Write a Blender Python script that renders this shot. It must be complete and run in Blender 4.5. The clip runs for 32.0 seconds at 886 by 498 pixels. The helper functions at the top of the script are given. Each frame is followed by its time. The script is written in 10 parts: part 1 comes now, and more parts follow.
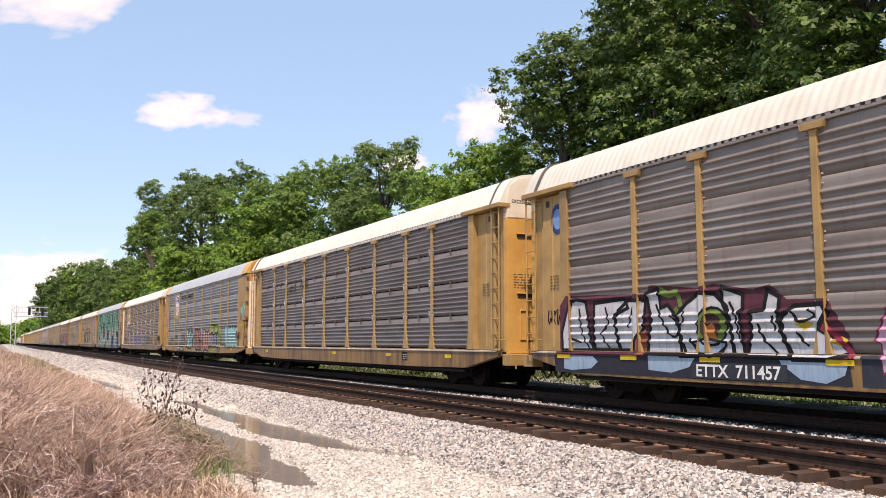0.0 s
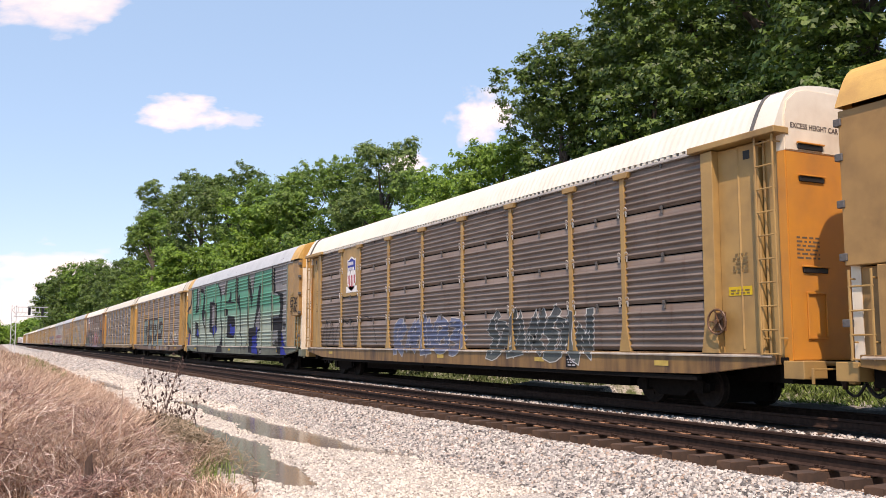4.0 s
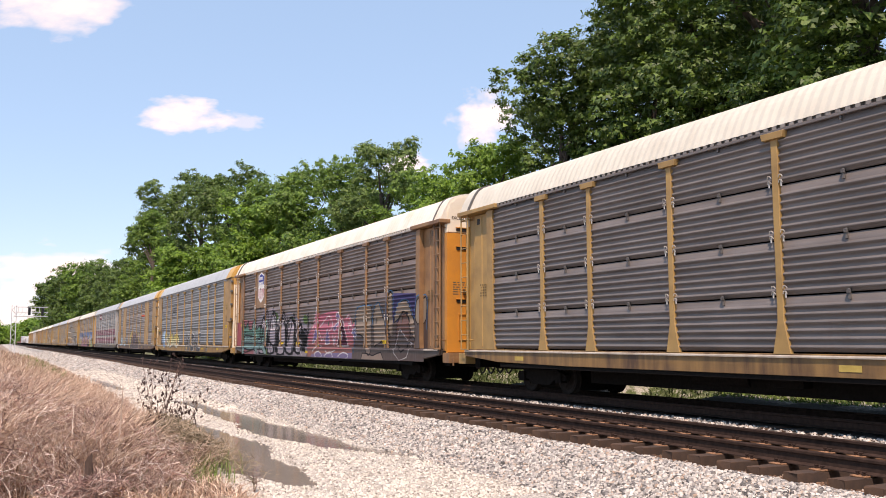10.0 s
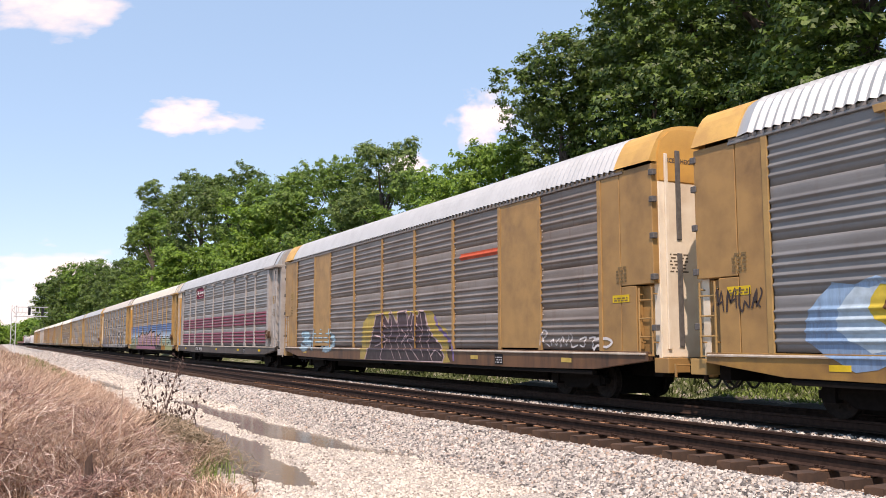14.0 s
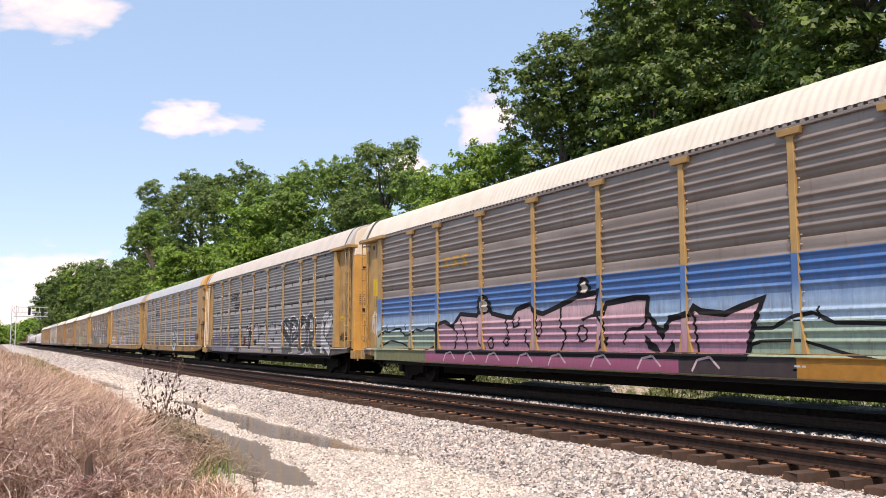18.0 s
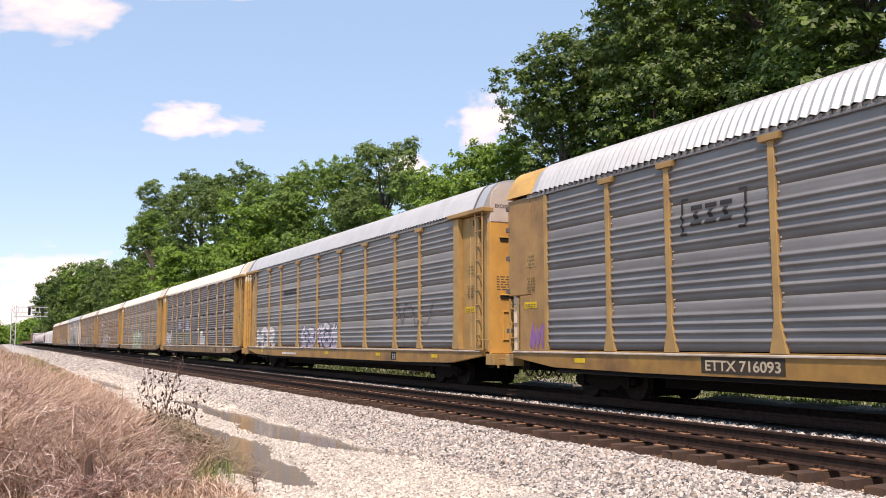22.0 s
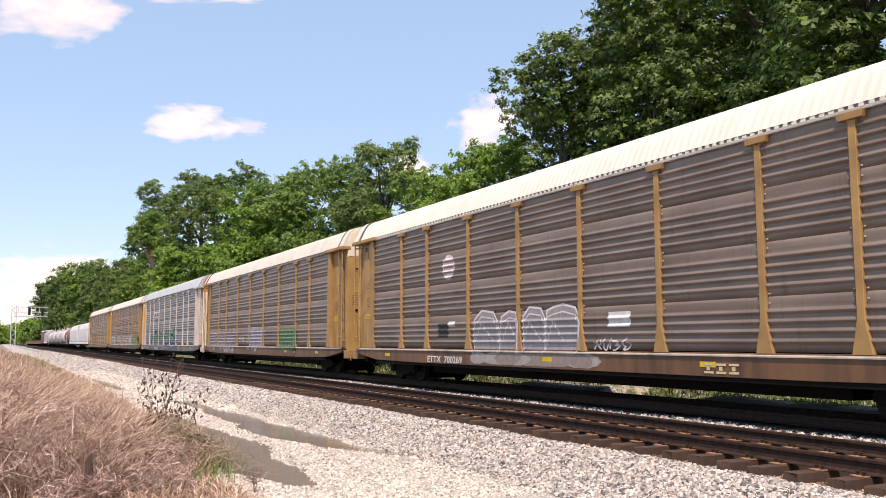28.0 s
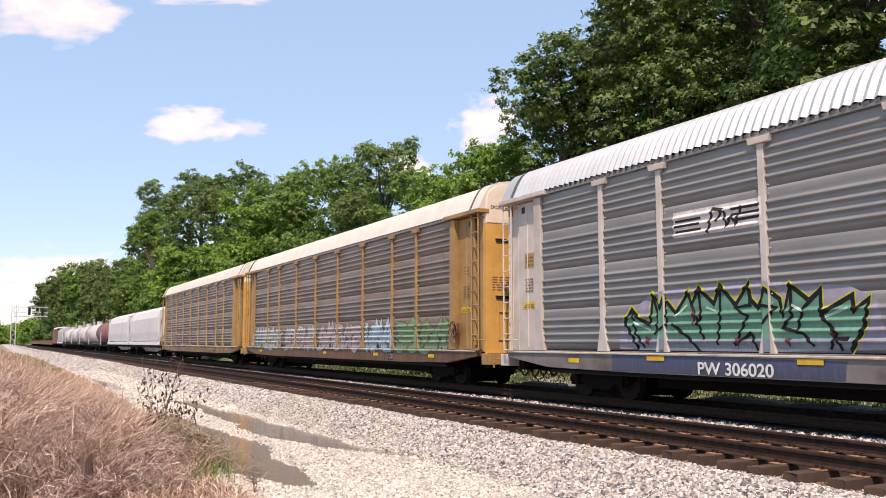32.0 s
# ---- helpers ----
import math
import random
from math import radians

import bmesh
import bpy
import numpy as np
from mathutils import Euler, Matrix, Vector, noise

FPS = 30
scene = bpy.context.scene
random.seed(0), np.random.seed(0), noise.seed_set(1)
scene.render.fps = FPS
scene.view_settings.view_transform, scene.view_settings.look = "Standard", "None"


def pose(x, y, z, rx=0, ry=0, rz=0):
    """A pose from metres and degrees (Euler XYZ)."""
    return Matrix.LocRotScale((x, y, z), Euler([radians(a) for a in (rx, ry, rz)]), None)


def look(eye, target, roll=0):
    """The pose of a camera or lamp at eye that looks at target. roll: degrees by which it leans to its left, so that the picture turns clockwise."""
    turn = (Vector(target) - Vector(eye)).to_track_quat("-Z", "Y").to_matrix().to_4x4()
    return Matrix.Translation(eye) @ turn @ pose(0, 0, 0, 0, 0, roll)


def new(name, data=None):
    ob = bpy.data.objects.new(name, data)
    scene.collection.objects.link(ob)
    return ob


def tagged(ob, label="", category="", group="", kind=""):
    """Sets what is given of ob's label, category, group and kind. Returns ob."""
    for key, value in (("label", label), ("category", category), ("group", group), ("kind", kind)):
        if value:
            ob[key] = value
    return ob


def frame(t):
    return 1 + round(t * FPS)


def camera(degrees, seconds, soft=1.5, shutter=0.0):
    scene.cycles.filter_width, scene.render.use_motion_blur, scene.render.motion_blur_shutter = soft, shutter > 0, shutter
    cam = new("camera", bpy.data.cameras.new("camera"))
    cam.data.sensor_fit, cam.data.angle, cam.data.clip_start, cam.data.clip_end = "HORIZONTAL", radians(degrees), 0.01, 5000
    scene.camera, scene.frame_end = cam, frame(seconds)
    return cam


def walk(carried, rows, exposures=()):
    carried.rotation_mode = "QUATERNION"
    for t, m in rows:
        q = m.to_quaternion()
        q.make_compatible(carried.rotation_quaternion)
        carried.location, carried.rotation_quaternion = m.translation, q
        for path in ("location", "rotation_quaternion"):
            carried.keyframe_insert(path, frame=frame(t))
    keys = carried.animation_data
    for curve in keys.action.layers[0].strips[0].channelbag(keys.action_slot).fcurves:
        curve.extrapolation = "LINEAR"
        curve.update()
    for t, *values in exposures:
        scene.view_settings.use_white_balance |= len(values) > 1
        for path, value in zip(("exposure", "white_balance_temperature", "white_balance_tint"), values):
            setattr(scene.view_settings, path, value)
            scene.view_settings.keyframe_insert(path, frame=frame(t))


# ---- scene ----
cam = camera(53.95, 32.0, soft=0.75)
EYE = pose(0, 0, 1.35, 90 + 6.12, 0, -26.93)
walk(cam, [(0, EYE), (32, EYE)], exposures=((0, 0.43, 7700, 26), (32, 0.43, 7700, 26)))

# ---- light ----
SUN_FROM = Vector((-1.3, -1.9, 3.5))
world = bpy.data.worlds.new("sky_world")
scene.world = world
world.use_nodes = True
wn = world.node_tree.nodes
sky = wn.new("ShaderNodeTexSky")
sky.sky_type = "NISHITA"
sky.sun_disc = False
sky.sun_elevation = radians(56)
sky.sun_rotation = radians(214.4)
sky.air_density, sky.dust_density, sky.ozone_density = 1.0, 0.05, 0.7
wn["Background"].inputs[1].default_value = 0.15
clear = wn.new("ShaderNodeMix")
clear.data_type, clear.blend_type = "RGBA", "MULTIPLY"
clear.inputs[0].default_value = 1.0
clear.inputs[7].default_value = (0.92, 1.0, 1.035, 1)
haze = wn.new("ShaderNodeMix")
haze.data_type = "RGBA"
haze.inputs[0].default_value = 0.62
haze.inputs[7].default_value = (2.15, 3.55, 5.25, 1)
world.node_tree.links.new(sky.outputs[0], haze.inputs[6])
world.node_tree.links.new(haze.outputs[2], clear.inputs[6])
world.node_tree.links.new(clear.outputs[2], wn["Background"].inputs[0])
lamp = bpy.data.lights.new("sun", "SUN")
lamp.energy, lamp.angle, lamp.color = 3.7, radians(0.5), (1.0, 0.935, 0.85)
sun = new("sun", lamp)
sun.matrix_world = look(SUN_FROM * 10, (0, 0, 0))


# ---- materials ----
def shader(name, rough=0.8, metal=0.0):
    m = bpy.data.materials.new(name)
    m.use_nodes = True
    nt = m.node_tree
    b = nt.nodes["Principled BSDF"]
    b.inputs["Roughness"].default_value, b.inputs["Metallic"].default_value = rough, metal
    return m, nt, b


def node(nt, kind, **ins):
    n = nt.nodes.new(kind)
    for k, v in ins.items():
        n.inputs[k.replace("_", " ")].default_value = v
    return n


def coords(nt, scale=(1, 1, 1), obj=True):
    tc = nt.nodes.new("ShaderNodeTexCoord")
    mp = nt.nodes.new("ShaderNodeMapping")
    mp.inputs["Scale"].default_value = scale
    nt.links.new(tc.outputs["Object"], mp.inputs["Vector"])
    return mp.outputs[0]


def ramp(nt, src, stops):
    r = nt.nodes.new("ShaderNodeValToRGB")
    el = r.color_ramp.elements
    while len(el) < len(stops):
        el.new(0.5)
    for e, (p, c) in zip(el, stops):
        e.position, e.color = p, (*c, 1) if len(c) == 3 else c
    nt.links.new(src, r.inputs[0])
    return r.outputs[0]


def mix(nt, fac, a, b, mode="MIX"):
    m = nt.nodes.new("ShaderNodeMix")
    m.data_type, m.blend_type = "RGBA", mode
    for v, i in ((fac, 0), (a, 6), (b, 7)):
        if hasattr(v, "links"):
            nt.links.new(v, m.inputs[i])
        else:
            m.inputs[i].default_value = v if i == 0 else (*v, 1)
    return m.outputs[2]


def bump(nt, b, height, strength=0.3, dist=0.02):
    n = node(nt, "ShaderNodeBump", Strength=strength, Distance=dist)
    nt.links.new(height, n.inputs["Height"])
    nt.links.new(n.outputs[0], b.inputs["Normal"])


def noise_of(nt, vec, scale, detail=4, rough=0.6):
    n = node(nt, "ShaderNodeTexNoise", Scale=scale, Detail=detail, Roughness=rough)
    nt.links.new(vec, n.inputs["Vector"])
    return n.outputs["Fac"]


MADE = {}


def worn(key, base, dirt, amount=0.5, rough=0.6, metal=0.0, streak=True, fine=60):
    """Painted or bare sheet metal with streaks of dirt, blotches and a fine grain."""
    if key in MADE:
        return MADE[key]
    m, nt, b = shader(key, rough, metal)
    v = coords(nt)
    big = noise_of(nt, coords(nt, (1, 0.5, 0.5)), 0.9, 5)
    st = noise_of(nt, coords(nt, (2, 2.2, 0.3) if streak else (1, 1, 1)), 1.6, 4, 0.55)
    gr = noise_of(nt, v, fine, 3)
    f = nt.nodes.new("ShaderNodeMath")
    f.operation = "MULTIPLY"
    nt.links.new(ramp(nt, big, [(0.3, (0.25,) * 3), (0.7, (1,) * 3)]), f.inputs[0])
    nt.links.new(ramp(nt, st, [(0.35, (0,) * 3), (0.72, (1,) * 3)]), f.inputs[1])
    f2 = nt.nodes.new("ShaderNodeMath")
    f2.operation = "MULTIPLY"
    f2.inputs[1].default_value = amount * 1.6
    f2.use_clamp = True
    nt.links.new(f.outputs[0], f2.inputs[0])
    c = mix(nt, f2.outputs[0], base, dirt)
    info = nt.nodes.new("ShaderNodeObjectInfo")
    c = mix(nt, 0.1, c, ramp(nt, info.outputs["Random"], [(0, (0.3,) * 3), (1, (0.75,) * 3)]), "OVERLAY")
    c = mix(nt, 0.12, c, ramp(nt, gr, [(0.3, (0.2,) * 3), (0.7, (0.85,) * 3)]), "OVERLAY")
    nt.links.new(c, b.inputs["Base Color"])
    bump(nt, b, gr, 0.12, 0.004)
    MADE[key] = m
    return m


def sheet_metal(key, base, dirt, rust=0.3):
    """Weathered galvanised sheet: a dull metal sheen, grey oxide blotches, soot bands in the flats and rust runs."""
    if key in MADE:
        return MADE[key]
    m, nt, b = shader(key, 0.38, 0.15)
    info = nt.nodes.new("ShaderNodeObjectInfo")
    shift = nt.nodes.new("ShaderNodeVectorMath")
    shift.operation = "ADD"
    far = nt.nodes.new("ShaderNodeVectorMath")
    far.operation = "SCALE"
    far.inputs[0].default_value = (0, 37.0, 11.0)
    nt.links.new(info.outputs["Random"], far.inputs["Scale"])
    nt.links.new(coords(nt), shift.inputs[0])
    nt.links.new(far.outputs[0], shift.inputs[1])

    def of(scale, size, detail=4, rough=0.6):
        mp = nt.nodes.new("ShaderNodeMapping")
        mp.inputs["Scale"].default_value = scale
        nt.links.new(shift.outputs[0], mp.inputs["Vector"])
        return noise_of(nt, mp.outputs[0], size, detail, rough)
    tone = ramp(nt, info.outputs["Random"], [(0, (0.47,) * 3), (1, (0.53,) * 3)])
    c = mix(nt, ramp(nt, of((1, 0.35, 1.6), 1.5, 5), [(0.35, (0,) * 3), (0.75, (0.6,) * 3)]), base, dirt)
    c = mix(nt, ramp(nt, of((1, 0.12, 5.0), 1.1, 4), [(0.45, (0,) * 3), (0.75, (0.55,) * 3)]), c, dirt)
    c = mix(nt, 0.35, c, tone, "OVERLAY")
    c = mix(nt, ramp(nt, of((2, 3.4, 0.35), 1.7, 5), [(0.56, (0,) * 3), (0.78, (rust,) * 3)]), c, (0.13, 0.062, 0.035))
    gr = of((1, 1, 1), 55, 3)
    c = mix(nt, 0.14, c, ramp(nt, gr, [(0.3, (0.2,) * 3), (0.7, (0.85,) * 3)]), "OVERLAY")
    nt.links.new(c, b.inputs["Base Color"])
    nt.links.new(ramp(nt, of((1, 0.4, 1.2), 2.0, 4), [(0.3, (0.36,) * 3), (0.7, (0.55,) * 3)]), b.inputs["Roughness"])
    bump(nt, b, of((1, 1, 1), 3.0, 3), 0.25, 0.012)
    MADE[key] = m
    return m


def plain(key, base, rough=0.7, metal=0.0, vary=0.25, scale=12):
    if key in MADE:
        return MADE[key]
    m, nt, b = shader(key, rough, metal)
    n = noise_of(nt, coords(nt), scale, 5)
    dark = tuple(x * (1 - vary) for x in base)
    lite = tuple(min(1, x * (1 + vary)) for x in base)
    nt.links.new(ramp(nt, n, [(0.3, dark), (0.7, lite)]), b.inputs["Base Color"])
    bump(nt, b, noise_of(nt, coords(nt), scale * 6, 3), 0.15, 0.004)
    MADE[key] = m
    return m


def leaf_material(key, a, b_, trans=0.25):
    m, nt, b = shader(key, 0.55)
    geo = nt.nodes.new("ShaderNodeNewGeometry")
    c = ramp(nt, geo.outputs["Random Per Island"], [(0, a), (1, b_)])
    c = mix(nt, 0.35, c, ramp(nt, noise_of(nt, coords(nt), 0.5, 3), [(0.3, (0.3,) * 3), (0.7, (0.8,) * 3)]), "OVERLAY")
    nt.links.new(c, b.inputs["Base Color"])
    t = nt.nodes.new("ShaderNodeBsdfTranslucent")
    nt.links.new(mix(nt, 0.5, c, (0.16, 0.26, 0.02)), t.inputs["Color"])
    s = nt.nodes.new("ShaderNodeMixShader")
    s.inputs[0].default_value = trans
    nt.links.new(b.outputs[0], s.inputs[1])
    nt.links.new(t.outputs[0], s.inputs[2])
    nt.links.new(s.outputs[0], nt.nodes["Material Output"].inputs["Surface"])
    return m


LEAF_DARK = leaf_material("leaf_dark", (0.028, 0.062, 0.011), (0.115, 0.195, 0.027), 0.22)
LEAF_MID = leaf_material("leaf_mid", (0.045, 0.105, 0.013), (0.165, 0.285, 0.032), 0.25)
LEAF_LIGHT = leaf_material("leaf_light", (0.068, 0.15, 0.016), (0.205, 0.35, 0.034), 0.28)
LEAF_GREY = leaf_material("leaf_grey", (0.055, 0.105, 0.024), (0.175, 0.265, 0.06), 0.25)
BARK = plain("bark", (0.09, 0.07, 0.055), 0.95, vary=0.5, scale=5)


m, nt, b = shader("stone", 0.85)
geo = nt.nodes.new("ShaderNodeNewGeometry")
nt.links.new(mix(nt, 0.25, ramp(nt, geo.outputs["Random Per Island"], [(0, (0.06, 0.056, 0.053)), (0.2, (0.22, 0.205, 0.19)), (0.48, (0.38, 0.355, 0.32)), (0.78, (0.59, 0.56, 0.505)), (0.92, (0.36, 0.255, 0.185)), (1, (0.76, 0.73, 0.67))]), noise_of(nt, coords(nt), 30, 3), "OVERLAY"), b.inputs["Base Color"])
STONE = m
m, nt, b = shader("brown_stone", 0.9)
geo = nt.nodes.new("ShaderNodeNewGeometry")
nt.links.new(ramp(nt, geo.outputs["Random Per Island"], [(0, (0.045, 0.028, 0.02)), (0.4, (0.13, 0.07, 0.04)), (0.75, (0.23, 0.13, 0.075)), (1, (0.42, 0.35, 0.28))]), b.inputs["Base Color"])
BROWN_STONE = m
m, nt, b = shader("pale_stone", 0.9)
geo = nt.nodes.new("ShaderNodeNewGeometry")
nt.links.new(ramp(nt, geo.outputs["Random Per Island"], [(0, (0.16, 0.135, 0.11)), (0.15, (0.36, 0.32, 0.27)), (0.5, (0.56, 0.51, 0.435)), (1, (0.76, 0.705, 0.61))]), b.inputs["Base Color"])
PALE_STONE = m
RUST = plain("rusty_rail_steel", (0.042, 0.025, 0.019), 0.85, vary=0.4, scale=9)
RAIL_TOP = plain("worn_rail_head", (0.12, 0.09, 0.08), 0.6, 0.2, vary=0.3, scale=20)
PLATE = plain("rusty_plate", (0.26, 0.13, 0.065), 0.9, vary=0.45, scale=14)
TIE = worn("tie_wood", (0.042, 0.027, 0.02), (0.14, 0.068, 0.033), 0.7, 0.95, streak=False, fine=40)
# UNDER is near-black: shade beneath the cars is put into its colour
UNDER = plain("underframe_shade_black", (0.008, 0.0068, 0.0062), 0.95, vary=0.4)
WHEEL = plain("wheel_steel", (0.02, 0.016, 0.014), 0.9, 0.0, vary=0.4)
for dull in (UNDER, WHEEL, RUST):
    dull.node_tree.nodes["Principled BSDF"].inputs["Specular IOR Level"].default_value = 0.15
UNDERGREY = plain("strap_grey", (0.10, 0.095, 0.09), 0.7, vary=0.3)
BLACK = plain("black_paint", (0.012, 0.012, 0.013), 0.6, vary=0.3)
WHITE = plain("white_paint", (0.72, 0.72, 0.71), 0.6, vary=0.12)


def paint(key, c, rough=0.5):
    m = plain("spray_" + key, c, 0.7, vary=0.16, scale=5)
    m.node_tree.nodes["Principled BSDF"].inputs["Specular IOR Level"].default_value = 0.2
    return m


# ---- mesh helpers ----
def mesh_of(name, verts, faces, mats=(), smooth=False):
    me = bpy.data.meshes.new(name)
    me.from_pydata([tuple(v) for v in verts], [], [tuple(f) for f in faces])
    for mt in mats:
        me.materials.append(mt)
    if smooth:
        me.shade_smooth()
    me.update()
    return me


def boxes_mesh(name, boxes, mats=(), bevel=0.0):
    """One mesh of axis-aligned boxes (x0, x1, y0, y1, z0, z1), edges bevelled."""
    bm = bmesh.new()
    for x0, x1, y0, y1, z0, z1 in boxes:
        bmesh.ops.create_cube(bm, size=1, matrix=Matrix.Translation(((x0 + x1) / 2, (y0 + y1) / 2, (z0 + z1) / 2)) @ Matrix.Diagonal((x1 - x0, y1 - y0, z1 - z0, 1)))
    if bevel:
        bmesh.ops.bevel(bm, geom=bm.edges[:], offset=bevel, segments=1, affect="EDGES", profile=0.5)
    return done(name, bm, mats)


def done(name, bm, mats=(), smooth=False):
    me = bpy.data.meshes.new(name)
    bm.normal_update()
    bm.to_mesh(me)
    bm.free()
    for mt in mats:
        me.materials.append(mt)
    if smooth:
        me.shade_smooth()
    return me


def tube(bm, a, b, r0, r1=None, n=8):
    """A tapered rod from a to b."""
    a, b = Vector(a), Vector(b)
    r1 = r0 if r1 is None else r1
    d = b - a
    q = d.to_track_quat("Z", "Y").to_matrix().to_4x4()
    bmesh.ops.create_cone(bm, cap_ends=True, segments=n, radius1=r0, radius2=r1, depth=d.length, matrix=Matrix.Translation((a + b) / 2) @ q)


def prism(name, outline, y0, y1, mats=()):
    """Extrude a closed outline of (x, z) from y0 to y1."""
    n = len(outline)
    vs = [(x, y0, z) for x, z in outline] + [(x, y1, z) for x, z in outline]
    fs = [[i, (i + 1) % n, n + (i + 1) % n, n + i] for i in range(n)] + [list(range(n))[::-1], list(range(n, 2 * n))]
    return mesh_of(name, vs, fs, mats)


def part(name, data, material, parent, label="", at=None):
    """One mesh object under a thing or part; alike pieces share their mesh and take the material per object."""
    if isinstance(data, bmesh.types.BMesh):
        data = done(name, data)
    ob = new(name, data)
    if material is not None:
        if not data.materials:
            data.materials.append(material)
        ob.material_slots[0].link = "OBJECT"
        ob.material_slots[0].material = material
    ob.parent = parent
    if at is not None:
        ob.matrix_basis = at
    if label:
        tagged(ob, label)
    return ob


def thing(name, label, category, group="", kind="", at=None):
    ob = new(name)
    ob.empty_display_size = 0.3
    if at is not None:
        ob.matrix_basis = at
    return tagged(ob, label, category, group, kind)


# ---- ground and tracks ----
NEAR, FAR = 9.87, 14.14      # centre lines of the two tracks
GROUND, WATER_LEVEL = -0.74, -0.79
DIPS = ((5.0, 47, 0.35, 7),)
HOLLOWS = ((6.05, 33, 6.15, 27, 0.3, 0.4), (6.15, 27, 6.1, 20.5, 0.4, 0.6), (6.1, 20.5, 6.35, 17.2, 0.6, 0.34), (6.35, 17.2, 6.85, 15.3, 0.34, 0.2), (4.3, 26, 4.45, 19, 0.35, 0.55), (4.45, 19, 4.05, 14.8, 0.55, 0.45), (4.05, 14.8, 4.2, 13.0, 0.48, 0.3))


def added_dip(x, y):
    """A dip added beyond the far track to keep the strip below the cars dark, broken where weedy gravel lies level with
    it.
    """
    m = 0.5 if 18.2 < y < 23 or y > 27.5 else 0.0
    return m * max(0.0, 1 - ((x - 18.2) / 2.2) ** 2)


def ground_height(x, y):
    n = noise.noise(Vector((x * 0.35, y * 0.35, 0))) * 0.07 + noise.noise(Vector((x * 1.3, y * 1.3, 5))) * 0.03
    if x < 7.1:
        dip = 0
        w = noise.noise(Vector((x * 0.9, y * 0.5, 9))) * 0.5 + noise.noise(Vector((x * 3, y * 2, 2))) * 0.25
        for cx, cy, rx, ry in DIPS:
            q = ((x - cx) / rx) ** 2 + ((y - cy) / ry) ** 2 + w
            dip = max(dip, min(1.0, max(0.0, 1.5 - q)))
        for ax, ay, bx, by, ra, rb in HOLLOWS:
            k = min(1.0, max(0.0, ((x - ax) * (bx - ax) + (y - ay) * (by - ay)) / ((bx - ax) ** 2 + (by - ay) ** 2)))
            q = math.hypot(x - ax - k * (bx - ax), (y - ay - k * (by - ay)) * 0.7) / (ra + (rb - ra) * k)
            dip = max(dip, min(1.0, max(0.0, 1.6 - q + w * 0.9)))
        return GROUND + n * (1.0 if x < 3.2 else 0.3) - dip * 0.11 + max(0, 2.5 - x) * 0.03
    if x < 8.3:
        k = (x - 7.1) / 1.2
        return GROUND + (0.38 * (k * k * (3 - 2 * k))) + n * 0.4
    if x < 12.2:
        return -0.34 + n * 0.25
    if x < 16:
        k = min(1, (x - 12.2) / 0.8)
        return -0.34 + 0.09 * k + n * 0.25
    if x < 18:
        return -0.25 + 0.1 * (x - 16) + n * 0.6 - added_dip(x, y)
    return -added_dip(x, y) - 0.05 + min(1.8, (x - 18) * 0.16) + n * 1.5


xs = [-2500, -800, -300, -120, -60, -30, -15, -8, -4] + [round(-2 + 0.5 * i, 2) for i in range(10)] + [round(3.0 + 0.15 * i, 2) for i in range(86)] + [16.5, 17, 17.5, 18, 19, 20, 22, 24, 27, 32, 40, 60, 120, 300, 800, 2500]
ys = [-2500, -800, -300, -100, -40, -15, -5, 0, 2, 4, 6] + [7 + 0.25 * i for i in range(0, 132)] + [40 + 1 * i for i in range(80)] + [120 + 10 * i for i in range(20)] + [330, 400, 520, 700, 950, 1300, 1900, 2800]
verts = [(x, y, ground_height(x, y)) for y in ys for x in xs]
nx = len(xs)
faces = [(j * nx + i, j * nx + i + 1, (j + 1) * nx + i + 1, (j + 1) * nx + i) for j in range(len(ys) - 1) for i in range(nx - 1)]


